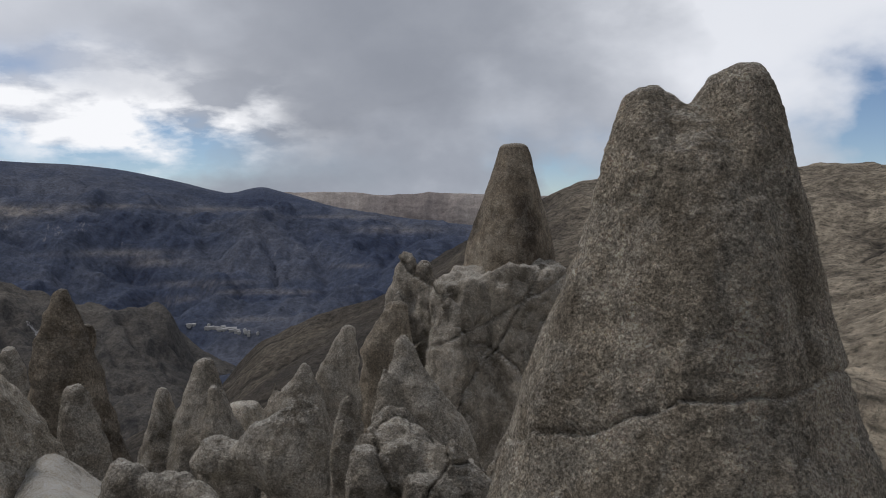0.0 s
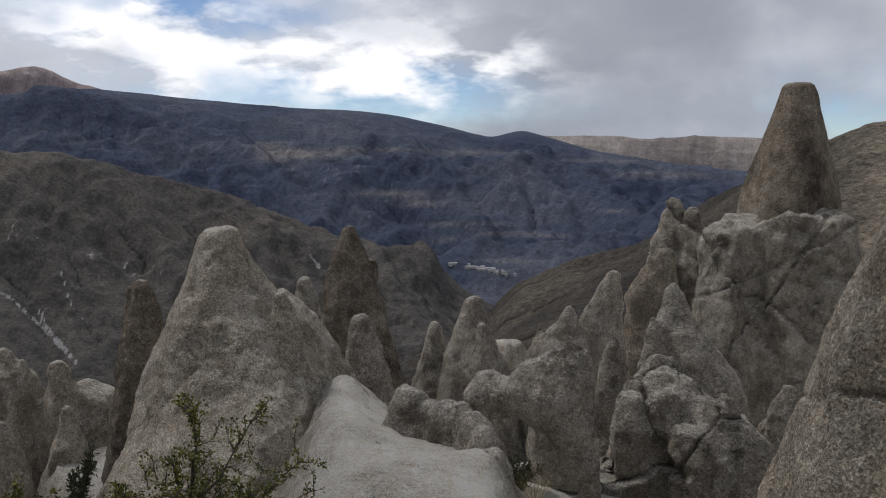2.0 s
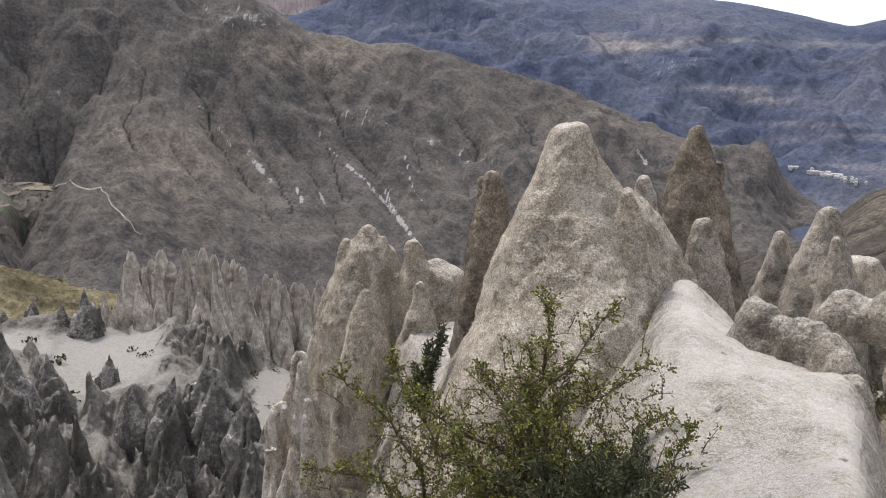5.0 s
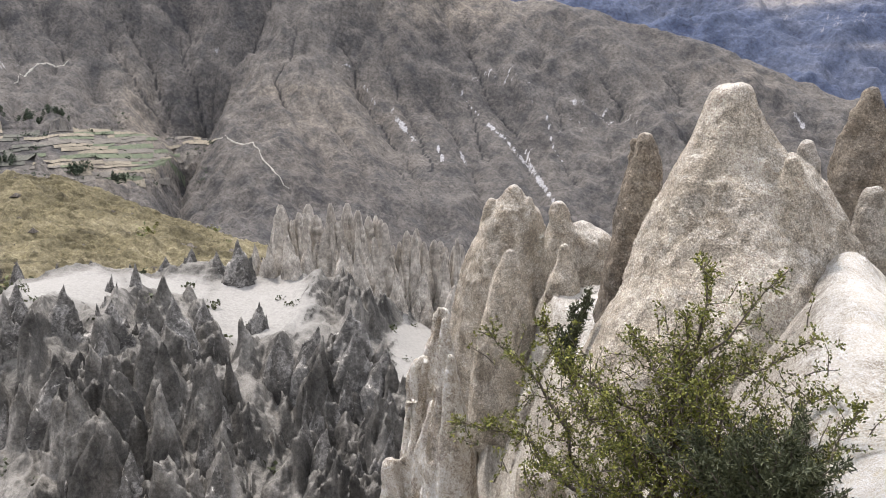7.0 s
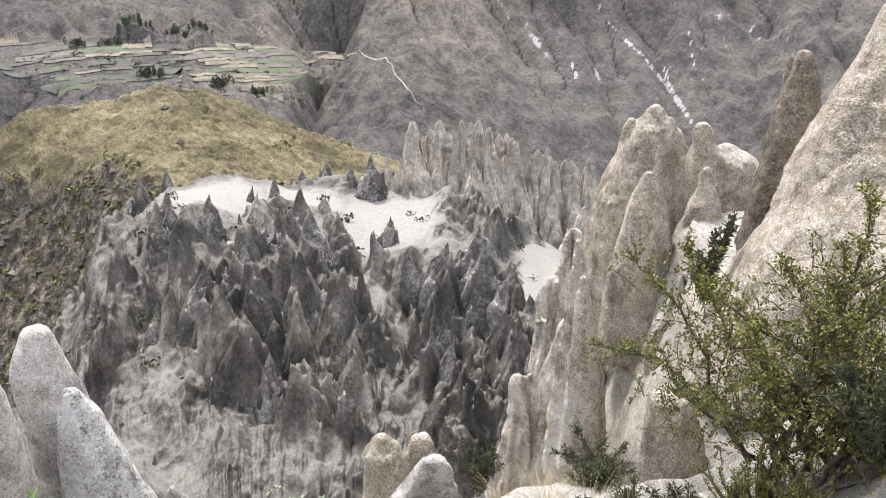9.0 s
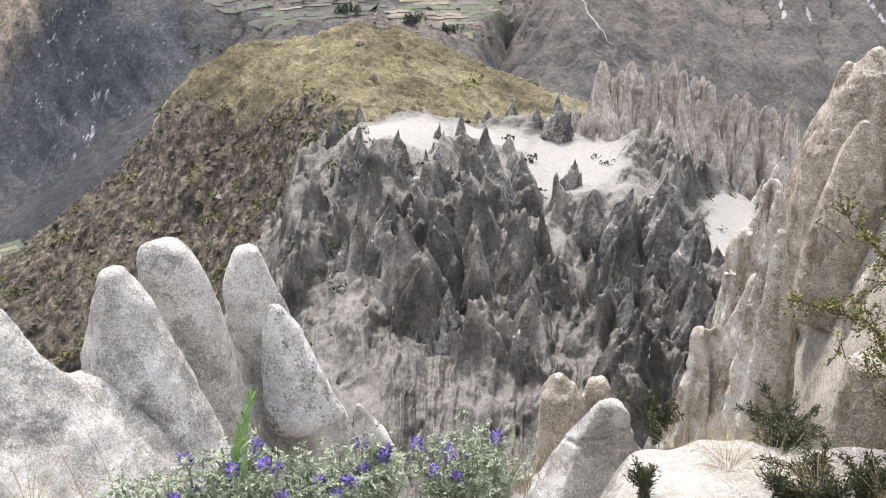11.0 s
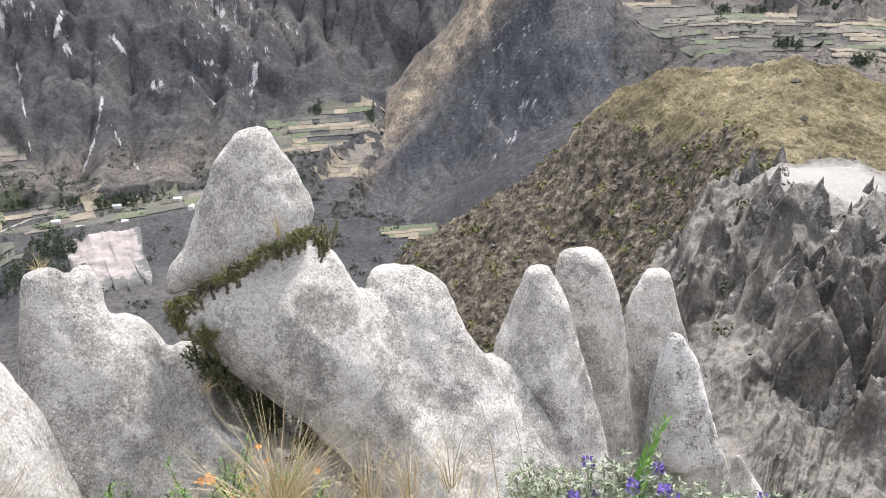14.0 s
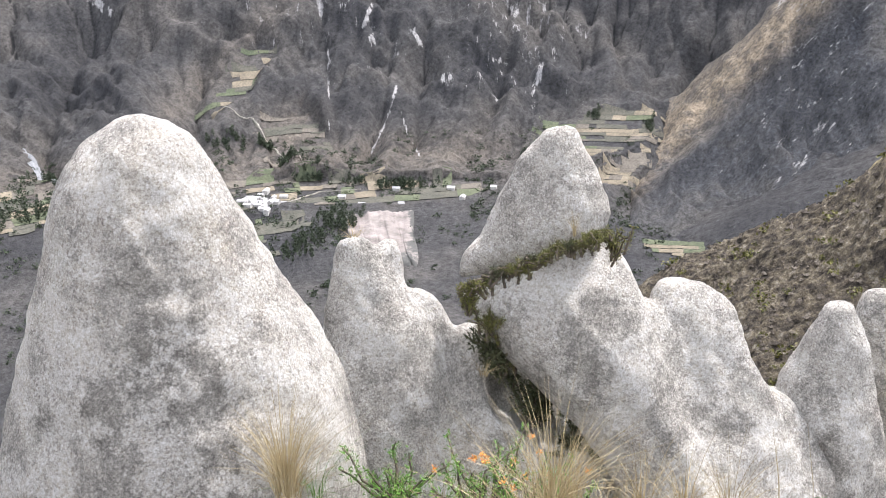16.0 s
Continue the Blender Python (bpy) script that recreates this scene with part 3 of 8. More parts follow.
flow = erode(p, az, r, 9.0, np.clip((r - 3150) / 150, 0, 1) * np.clip((3800 - r) / 120, 0.02, 1), 2, 6, 6.0)
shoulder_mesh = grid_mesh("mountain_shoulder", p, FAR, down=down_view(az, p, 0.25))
e1 = height_angles(p)
mark(shoulder_mesh, (flow - 3.0) / 4.0, "gully")
mark(shoulder_mesh, 0.4 * spot(az, e1, 40, 0.6, 6, 0.12) + 0.4 * spot(az, e1, 34, 0.2, 5, 0.12))
mark(shoulder_mesh, 0.5 * spot(az, e1, 36, 0.8, 7, 0.8), "bare")
tagged(new("mountain_shoulder", shoulder_mesh), "dark rounded mountain shoulder before the red summit", "mountain", kind="structure")

# plateau cliffs far up the valley, sunlit by their colour
az = np.linspace(13, -14, 220)
p, r = relief(az, [
    (4560, [(-14, -3), (13, -3)]),
    (4640, [(-14, -1.0), (-9, -1.0), (-2, -1.2), (3, -0.6), (8, -0.2), (13, 0)]),
    (4700, [(-14, -0.1), (-9, 0.1), (-4, 0.2), (0, 0.25), (3.2, 0.3), (6, 0.5), (13, 0.6)]),
    (4840, [(-14, 0.8), (-9, 1.0), (-6, 0.9), (-2, 1.1), (1, 1.25), (3.5, 1.0), (6, 1.2), (9, 1.1), (13, 1.2)]),
    (4900, [(-14, -1), (13, -1)]),
], 90)
p[..., 2] += ridged(flat3(p, 0.006) * [1, 1, 0.2], 4).reshape(r.shape) * 11 * np.clip((r - 4560) / 60, 0, 1) * np.clip((4850 - r) / 80, 0.1, 1)
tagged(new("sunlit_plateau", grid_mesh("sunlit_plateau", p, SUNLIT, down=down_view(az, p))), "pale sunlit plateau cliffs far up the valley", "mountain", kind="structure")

# the red summit behind the range
az = np.linspace(66, 34, 360)
p, r = relief(az, [
    (4520, [(34, 0), (66, 0)]),
    (4660, [(34, 1.6), (40, 2.8), (46, 2.0), (50, 1.7), (54, 2.1), (66, 1.5)]),
    (4820, [(34, 2.4), (37, 3.2), (39.6, 4.0), (40.6, 4.45), (41.3, 4.95), (42.0, 5.08), (42.9, 4.95), (43.3, 4.7), (45, 4.5), (46.4, 4.75), (47.2, 4.55), (48.1, 4.5), (49.2, 4.95), (50.3, 5.0), (52.0, 4.85), (53.1, 4.3), (54.5, 3.6), (55.9, 3.2), (58, 3.6), (66, 3.6)]),
    (4900, [(34, 1), (66, 1)]),
], 110)
p[..., 2] += (fbm(flat3(p, 0.004), 4).reshape(r.shape) * 8 + ridged(flat3(p, 0.009) * [1, 1, 0.4], 4).reshape(r.shape) * 15 * np.clip((4810 - r) / 60, 0.15, 1)) * np.clip((r - 4520) / 100, 0, 1)
flow = erode(p, az, r, 7.0, np.clip((4800 - r) / 80, 0.02, 1), 2, 7, 4.0)
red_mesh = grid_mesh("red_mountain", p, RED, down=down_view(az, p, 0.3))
e1 = height_angles(p)
mark(red_mesh, (flow - 3.0) / 4.0, "gully")
mark(red_mesh, 0.9 * spot(az, e1, 52, 3.9, 1.6, 0.25) + spot(az, e1, 49.5, 3.7, 1.4, 0.4) + 0.8 * spot(az, e1, 46.3, 4.3, 0.8, 0.25) + 0.8 * spot(az, e1, 48, 2.9, 0.7, 0.3))
mark(red_mesh, 0.5 * spot(az, e1, 49.5, 4.2, 3.5, 0.6), "bare")
tagged(new("red_mountain", red_mesh), "sunlit reddish summit behind the dark range", "mountain", kind="structure")

# ---- the canyon wall ----
# terraced ground: corners (bearing, height angle), rows of parcels, kinds of field, how thickly they lie
PLOTS = [
    ([(73.2, -7.5), (68.2, -7.5), (66.0, -8.2), (65.0, -9.9), (69.0, -11.3), (72.6, -10.4), (73.6, -9.0)], 22, (0, 1, 0, 2, 1, 0, 2), 0.9),
    ([(88.0, -6.0), (79.0, -6.9), (73.4, -7.4), (73.6, -10.2), (76.0, -10.0), (80.2, -9.7), (84.5, -8.0)], 20, (3, 3, 0, 2, 3, 1), 0.8),
    ([(66.0, -7.9), (62.9, -8.3), (63.6, -9.9), (65.0, -9.9)], 10, (1, 2, 2), 0.8),
    ([(101.6, -11.8), (106.0, -12.3), (109.2, -12.8), (109.4, -15.4), (106.2, -16.0), (103.6, -14.8), (101.0, -13.4)], 20, (3, 0, 3, 2, 3, 1), 0.85),
    ([(103.0, -14.6), (101.0, -13.9), (101.6, -15.6), (103.2, -17.0), (106.4, -17.6), (105.4, -16.4)], 14, (1, 1, 2, 1), 0.95),
    ([(102.2, -20.2), (97.6, -20.2), (98.3, -21.4), (101.6, -21.2)], 4, (1, 1, 0), 1.0),
    ([(111.6, -16.6), (117.0, -16.5), (122.0, -16.3), (127.0, -15.9), (133.0, -15.2), (146.0, -13.4), (146.0, -17.0), (133.0, -17.4), (122.0, -18.0), (117.0, -18.2), (111.6, -17.4)], 14, (0, 3, 1, 0, 3, 2), 0.8),
    ([(131.4, -10.6), (127.6, -7.4), (126.2, -7.6), (128.6, -10.4), (130.6, -11.4)], 14, (0, 1, 3), 0.5),
    ([(128.0, -12.0), (124.6, -11.6), (122.6, -15.0), (127.6, -15.6)], 22, (2, 3, 2), 0.45),
    ([(134.0, -17.6), (126.0, -18.4), (127.0, -21.0), (136.0, -20.0)], 14, (3, 0, 3), 0.4),
]

az = np.linspace(215, 10, 1350)
p, r = relief(az, [
    (320, [(10, -45), (215, -45)]),
    (620, [(10, -27), (110, -27), (118, -26.5), (215, -27)]),
    (900, [(10, -19), (15, -19), (25, -19), (45, -20), (58, -18.0), (64.5, -16.5), (72, -14.0), (80, -13.5), (86, -14.5), (95, -18), (100, -20.3), (106, -19.7), (112, -19.2), (120, -19.2), (128, -19.0), (140, -16.8), (165, -15)]),
    (1020, [(10, -17), (15, -17), (25, -17), (45, -18), (58, -16), (64.5, -14.8), (72, -11.2), (80, -10.6), (86, -11.5), (95, -17), (100, -18.6), (106, -17.6), (112, -17.2), (120, -17.2), (128, -16.9), (140, -15), (165, -13)]),
    (1150, [(10, -16), (15, -15), (25, -15), (45, -15.5), (52, -13.6), (58, -12.0), (62, -12.2), (64.8, -13.2), (67, -10.6), (72, -8.4), (80, -7.6), (86, -8.4), (90, -13), (98, -17.4), (102, -14.6), (108, -14.8), (112, -15.6), (120, -15.2), (128, -14.6), (140, -12.5), (165, -12)]),
    (1450, [(10, -14), (15, -13), (20, -11), (25, -10.0), (32, -8.6), (45, -8.0), (52, -6.6), (58, -5.0), (62, -6.6), (64.2, -8.0), (67, -6.4), (75, -4.6), (90, -6), (98, -6.5), (104, -9), (112, -6), (128, -6), (140, -7.5), (165, -6)]),
    (1900, [(10, -11.6), (13, -10.4), (15, -9.4), (16.4, -8.6), (17.2, -7.4), (18.0, -6.0), (18.8, -6.1), (20.0, -6.5), (21.6, -6.05), (23.2, -5.9), (24.9, -5.5), (26.5, -4.65), (30.0, -3.8), (32.3, -2.95), (35.5, -1.95), (37.5, -1.15), (42.5, -0.3), (46.2, 0.0), (47.6, 0.4), (48.6, 1.3), (49.8, 1.94), (52.9, 2.5), (55.9, 3.0), (65, 4), (80, 5), (100, 5), (165, 6)]),
    (2200, [(10, -16), (165, -6)]),
], 440)
SMOOTH_P = p.copy()
e0 = height_angles(p)
k = np.clip((r - 900) / 300, 0.15, 1) * np.clip((2000 - r) / 300, 0.12, 1)
terraced = np.zeros(r.shape)
for corners, _, _, _ in PLOTS:
    eb, ee = np.array(corners).T
    cols = np.nonzero((az > eb.min() - 1) & (az < eb.max() + 1))[0]
    near = np.zeros(r.shape)
    for ob_, oe in ((0, 0), (0, 0), (0.4, 0), (-0.4, 0), (0, 0.25), (0, -0.25)):
        near[:, cols] += 0.2 * inside(np.broadcast_to(az[None, cols], (len(r), len(cols))) + ob_, e0[:, cols] + oe, corners)
    terraced = np.maximum(terraced, near)
# the gullies that can be told apart, deep where the streams meet
GULLIES = [
    ([(66.0, -15.5), (65.5, -13.8), (65.3, -11.0), (63.9, -7.5), (62.0, -4.7), (60.0, -1.9), (58.9, 0.1)], 0.75, 34), ([(65.9, -9.9), (66.5, -6.0), (66.4, -2.5), (66.7, -0.2)], 0.55, 18),
    ([(63.6, -7.0), (62.9, -4.6), (63.6, -2.0), (64.2, 0.5)], 0.4, 14), ([(65.2, -10.6), (68.6, -7.6), (70.6, -4.6), (72.0, -1.6)], 0.45, 14), ([(65.4, -12.2), (70.0, -9.4), (74.2, -6.4), (77.4, -3.0)], 0.4, 10),
    ([(60.6, -2.8), (57.6, -1.6), (55.4, -0.4)], 0.35, 11), ([(62.6, -5.6), (60.0, -4.0), (56.6, -3.2)], 0.35, 9), ([(48.8, -6.0), (46.3, -9.3), (45.2, -13.0), (44.6, -16.0)], 0.9, 24), ([(44.6, -6.0), (42.8, -9.4), (41.2, -13.5)], 0.7, 18),
    ([(53.4, -5.2), (51.2, -8.4), (49.4, -12.0), (48.6, -15.0)], 0.5, 14), ([(39.0, -5.6), (37.2, -9.0), (36.2, -13.0)], 0.7, 18), ([(33.0, -6.0), (31.4, -9.4), (30.6, -13.0)], 0.7, 16), ([(27.4, -7.4), (26.4, -10.0), (26.0, -13.6)], 0.6, 16), ([(22.4, -7.4), (21.6, -10.6)], 0.5, 16),
    ([(102.4, -17.6), (102.6, -15.4), (101.0, -13.0), (99.6, -9.6), (98.0, -6.0), (96.0, -2.0)], 0.7, 26), ([(120.9, -14.8), (119.6, -11.8), (119.2, -8.0), (119.8, -4.0)], 0.5, 22), ([(117.6, -14.6), (117.4, -11.0), (116.6, -7.0)], 0.4, 16),
    ([(126.0, -13.0), (124.4, -9.6), (123.6, -5.4)], 0.7, 24), ([(113.2, -14.0), (112.0, -10.2), (111.6, -6.0)], 0.6, 18), ([(132.6, -14.0), (131.8, -10.6), (130.0, -7.0), (128.4, -4.0)], 0.8, 30), ([(140.6, -15.0), (141.6, -12.2), (139.0, -8.0), (137.0, -5.0)], 0.9, 34), ([(107.6, -13.2), (107.0, -10.2), (106.4, -6.0)], 0.5, 16),
]
g_gully = np.random.default_rng(41)
for b0 in np.arange(20, 146, 1.5):
    b, e = b0 + g_gully.uniform(-0.7, 0.7), g_gully.uniform(-6.5, -0.5)
    lean = 0.55 if b < 61 else (-0.45 if b < 92 else g_gully.uniform(-0.25, 0.25))
    turns = [(b, e)]
    for _ in range(4):
        e -= g_gully.uniform(1.2, 2.6)
        b -= lean * 2.0 + g_gully.normal() * 0.35
        turns.append((b, e))
    GULLIES.append((turns, g_gully.uniform(0.18, 0.4), g_gully.uniform(4, 10)))
wob = fbm(flat3(p, 0.006), 4).reshape(r.shape)
az_bent = az[None, :] + 0.35 * wob
for path, width, deep in GULLIES:
    b_lo, b_hi = min(q[0] for q in path) - 4 * width - 0.6, max(q[0] for q in path) + 4 * width + 0.6
    cols = np.nonzero((az > b_lo) & (az < b_hi))[0]
    A = az_bent[:, cols]
    best = np.full(A.shape, 99.0)
    for (b0, ea), (b1, eb) in zip(path, path[1:]):
        t = np.clip(((A - b0) * (b1 - b0) + (e0[:, cols] - ea) * (eb - ea)) / ((b1 - b0) ** 2 + (eb - ea) ** 2), 0, 1)
        best = np.minimum(best, np.hypot(A - b0 - t * (b1 - b0), e0[:, cols] - ea - t * (eb - ea)))
    p[:, cols, 2] -= deep * (0.7 * np.exp(-best / width) + 0.3 * np.exp(-(best / (2.2 * width)) ** 2)) * np.clip((r[:, cols] - 880) / 150, 0.2, 1) * (1 - 0.92 * terraced[:, cols])
# the ledges of bedded rock near the rim, and the bare cliffs over the valley
cliffs = np.clip((az[None, :] - 104) / 5, 0, 1) * np.clip((e0 + 13.6) / 1.6, 0, 1)
cliffs = np.maximum(cliffs * (0.55 + 0.45 * np.clip(wob * 2, -1, 1)), 0)
k = k * (1 - 0.95 * np.minimum(terraced, 1))
smooth_side = 1 - 0.6 * np.exp(-((az[None, :] - 48) / 10) ** 4 - ((e0 + 10) / 5) ** 4)
k = k * smooth_side
slant = 0.0019 * np.clip((100 - az[None, :]) / 22, -0.75, 1)
ang = np.arctan2(-(p[..., 0]), p[..., 1])
gul = np.stack([ang * 14.0 - r * slant + wob * 0.4, r * 0.0006 + wob * 0.4, np.zeros_like(r)], -1).reshape(-1, 3)
p[..., 2] += k * (ridged(gul, 5).reshape(r.shape) * 11 - 8 + ridged(flat3(p, 0.0040) * [1, 1, 0.6] + 8.1, 4).reshape(r.shape) * 13 + ridged(flat3(p, 0.011) * [1, 1, 0.6] + 3.3, 5).reshape(r.shape) * 9)
p[..., 2] += k * cliffs * ridged(flat3(p, 0.010) * [1.6, 1.6, 0.12] + 2.7, 4).reshape(r.shape) * 16
flow = erode(p, az, r, 7.5, np.clip((r - 860) / 200, 0.1, 1) * np.clip((1960 - r) / 150, 0.05, 1) * (1 - 0.95 * np.minimum(terraced, 1)) * smooth_side, 2, 3, 5.0)
WALL_AZ, WALL_P, WALL_R = az.copy(), p.copy(), r[:, 0].copy()
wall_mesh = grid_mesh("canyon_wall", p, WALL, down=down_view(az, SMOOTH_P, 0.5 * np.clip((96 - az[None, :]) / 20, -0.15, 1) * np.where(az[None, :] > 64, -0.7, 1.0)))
e1 = height_angles(p)
# Tan dry ground, plus the sunlight on bearings under 90, painted as tan.
tan = 0.26 * np.clip((90 - az[None, :]) / 10, 0, 1) + 0.3 * spot(az, e1, 55.5, -7.5, 5.0, 3.2) + 0.5 * spot(az, e1, 47, -0.6, 5, 1.3) + 0.45 * spot(az, e1, 67.5, -7.0, 1.2, 3.0) + 0.6 * spot(az, e1, 58.0, -5.6, 2.2, 0.35) + 0.5 * spot(az, e1, 68.5, -10.0, 3.5, 1.4) + 0.25 * spot(az, e1, 29, -4.6, 4, 0.8)
ridge_line = np.interp(e1, [-13, -11, -8.3, -5.5, -3], [136, 133.4, 130.3, 126.9, 124])
tan = np.maximum(tan, 0.22 * np.exp(-((az[None, :] - ridge_line) / 1.6) ** 2) * np.clip((r - 1000) / 150, 0, 1))
tan = np.maximum(tan, 0.36 * np.exp(-((e1 + 14.6) / 1.5) ** 2) * np.clip((az[None, :] - 108) / 6, 0, 1))
tan = np.maximum(tan, 0.5 * spot(az, e1, 126, -12.8, 2.0, 1.8))
mark(wall_mesh, tan)
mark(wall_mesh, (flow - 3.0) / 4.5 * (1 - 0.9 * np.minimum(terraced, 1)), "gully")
SCARS = [
    ([(51.45, -6.8), (50.85, -7.7), (49.9, -8.8)], 0.30), ([(48.4, -9.2), (48.0, -10.3)], 0.18), ([(46.9, -9.5), (46.4, -10.6)], 0.14), ([(45.0, -7.7), (43.7, -8.9), (42.5, -10.2), (41.1, -12.1), (40.4, -12.9)], 0.19),
    ([(42.5, -9.4), (41.8, -10.9), (40.8, -12.3)], 0.15), ([(41.2, -7.0), (40.7, -9.1), (40.0, -10.2)], 0.09), ([(39.6, -6.2), (38.8, -6.4)], 0.25), ([(46.9, -5.7), (45.7, -7.1)], 0.10), ([(54.9, -3.9), (54.1, -4.2)], 0.14), ([(53.2, -5.4), (52.4, -6.6)], 0.14), ([(25.9, -6.7), (25.3, -7.5)], 0.2),
    ([(118.9, -10.1), (119.4, -12.0), (120.9, -14.8)], 0.12), ([(118.8, -11.3), (118.2, -13.7), (117.5, -15.0)], 0.10), ([(111.9, -4.6), (111.0, -5.8)], 0.45), ([(112.4, -8.6), (111.6, -8.8)], 0.32), ([(107.0, -6.6), (106.5, -7.3)], 0.38), ([(117.6, -6.7), (117.2, -7.6)], 0.22),
    ([(120.2, -5.0), (120.7, -6.1)], 0.22), ([(123.6, -4.4), (123.4, -5.5)], 0.25), ([(137.2, -4.0), (136.2, -4.7)], 0.5), ([(143.2, -2.4), (142.6, -3.3)], 0.4), ([(123.2, -7.6), (123.6, -13.6)], 0.07), ([(109.2, -9.0), (109.9, -11.0)], 0.25),
]
bare = 0.66 * cliffs * (1 - 0.6 * np.clip((az[None, :] - 124) / 8, 0, 1)) + 0.85 * spot(az, e1, 51, 1.6, 5, 1.0) + 0.7 * spot(az, e1, 38, -7.6, 5, 1.3) + 0.7 * spot(az, e1, 45, -4.6, 6, 1.0) + 0.6 * spot(az, e1, 22, -8.4, 4, 2.2) + 0.7 * spot(az, e1, 76, -3.4, 6, 0.8) + 0.45 * spot(az, e1, 44, -9.5, 3, 2.5) + 0.5 * spot(az, e1, 62, -3.0, 3, 2.4)
streak = fbm(np.stack([np.broadcast_to(az[None, :] * 5.0, r.shape) + 2.6 * e1, 0.9 * e1, np.zeros_like(r)], -1).reshape(-1, 3), 4).reshape(r.shape)
for path, width in SCARS:
    bare = np.maximum(bare, (1.35 + 0.35 * np.clip(streak, -0.6, 0.4)) * from_line(az, e1 + 0.2 * wob, path, width))
mark(wall_mesh, bare / 1.5, "bare")
tagged(new("canyon_wall", wall_mesh), "brown scrub canyon wall with pale gullies and scars", "mountain", kind="structure")

# the spur that comes down between two side valleys
az = np.linspace(110, 74, 320)
p, r = relief(az, [
    (860, [(74, -18), (85, -18), (95, -19.5), (100, -21), (107, -21), (110, -22)]),
    (960, [(74, -16), (80, -14.5), (85, -13.5), (90, -15.5), (96, -18.0), (102, -18.8), (105.5, -19.3), (110, -21.5)]),
    (1150, [(74, -15), (80, -12.8), (84, -9.6), (87, -7.6), (90, -8.5), (94, -10.5), (98, -13), (102, -15.5), (105.5, -18.2), (110, -21)]),
    (1350, [(74, -15), (80, -12), (84, -9.0), (86, -6.0), (88, -2), (90, 1), (92, 0), (93.5, -3), (95.3, -5.6), (97.6, -8.0), (100.3, -10.8), (102.8, -13.6), (106.2, -17.2), (107.5, -19.5), (110, -22)]),
    (1480, [(74, -18), (80, -15), (90, -4), (98, -15), (110, -24)]),
], 150)
wob = fbm(flat3(p, 0.004), 3).reshape(r.shape)
gul = np.stack([np.broadcast_to(az[None, :], r.shape) * 0.33 - r * 0.004 + wob * 0.6, r * 0.002, wob], -1).reshape(-1, 3)
p[..., 2] += ridged(gul, 5).reshape(r.shape) * 9 * np.clip((r - 860) / 120, 0, 1) - 4
flow = erode(p, az, r, 5.0, np.clip((r - 880) / 120, 0, 1) * np.clip((1400 - r) / 60, 0.05, 1), 2, 4, 4.0)
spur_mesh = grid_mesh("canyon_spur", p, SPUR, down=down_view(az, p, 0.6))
height_angle = np.degrees(np.arctan2(p[..., 2] - EYE, r))
edge = np.interp(height_angle, [-20, -17.3, -13.8, -11, -8.3, -5.9, 0], [108.5, 106.2, 102.8, 100.3, 97.6, 95.3, 90])
band = np.exp(-((np.broadcast_to(az[None, :], r.shape) - edge + 0.9 + wob) / 1.7) ** 2)
mark(spur_mesh, band)
mark(spur_mesh, (flow - 3.0) / 8.0, "gully")
mark(spur_mesh, 0.37 * np.exp(-((az[None, :] - 92) / 7) ** 2) * np.ones_like(r), "bare")
tagged(new("canyon_spur", spur_mesh), "grey scree spur dropping into the valley", "mountain", kind="structure")

# ---- the hillside on our own side, round behind the camera ----
az = np.linspace(22, -208, 560)
p, r = relief(az, [
    (21, [(22, -24), (0, -22), (-30, -20), (-60, -16), (-120, -4), (-180, -6), (-208, -45)]),
    (60, [(22, -22), (0, -16), (-30, -11), (-60, -6), (-180, 4), (-208, -35)]),
    (180, [(22, -19), (0, -11), (-20, -6), (-60, 2), (-180, 10), (-208, -28)]),
    (360, [(22, -15), (18, -13), (14.3, -11.1), (12.4, -9), (8.4, -7.3), (3.9, -5.8), (-1.4, -2.5), (-6, -0.5), (-8, 0.6), (-9.5, 1.0), (-15, 1.8), (-22.6, 2.1), (-27.2, 1.7), (-45, 5), (-90, 12), (-180, 14), (-208, -24)]),
    (520, [(22, -20), (-20, -8), (-208, -28)]),
], 160)
roughen(p, 2.2, 0.03, ridged, 5)
flow = erode(p, az, r, 0.8, np.clip((r - 40) / 60, 0, 1) * np.clip((365 - r) / 40, 0.02, 1), 2, 8, 1.2)
hillside_mesh = grid_mesh("hillside", p, HILL, down=down_view(az, p, 0.3))
mark(hillside_mesh, (flow - 3.0) / 4.5, "gully")
# The sunlit right end of the hill is lightened by colour.
mark(hillside_mesh, np.broadcast_to(np.clip((-5.0 - az[None, :]) / 8, 0, 1), r.shape))
tagged(new("hillside", hillside_mesh), "brown dry hillside with scattered scrub", "hillside", kind="structure")

# ---- the grassy hill ----
az = np.linspace(112, 52, 640)
p, r = relief(az, [
    (78, [(52, -26), (60, -22), (70, -20), (76, -19), (78, -22), (80, -28), (84, -38), (112, -42)]),
    (100, [(52, -23), (60, -18.5), (70, -17.2), (75, -16), (77.1, -15.8), (79.5, -19.5), (82, -24), (88, -30), (100, -34), (112, -37)]),
    (125, [(52, -21), (60, -17), (66, -15.4), (72, -13.8), (77, -13.6), (79, -14), (82, -18), (88, -23.5), (100, -28.5), (112, -32)]),
    (165, [(52, -19), (60, -16), (61.9, -15.4), (66.5, -13.5), (72, -10.7), (75.6, -9.9), (78.6, -10.7), (82.7, -10.9), (87, -13), (89.6, -16.3), (95.4, -19.7), (100.4, -22), (104, -25), (112, -29)]),
    (210, [(52, -24), (75, -17), (112, -34)]),
], 420)
roughen(p, 1.0, 0.13, ridged, 6, 0.6)
roughen(p, 0.32, 0.7, ridged, 3, 0.6)
HILL_P = p.copy()
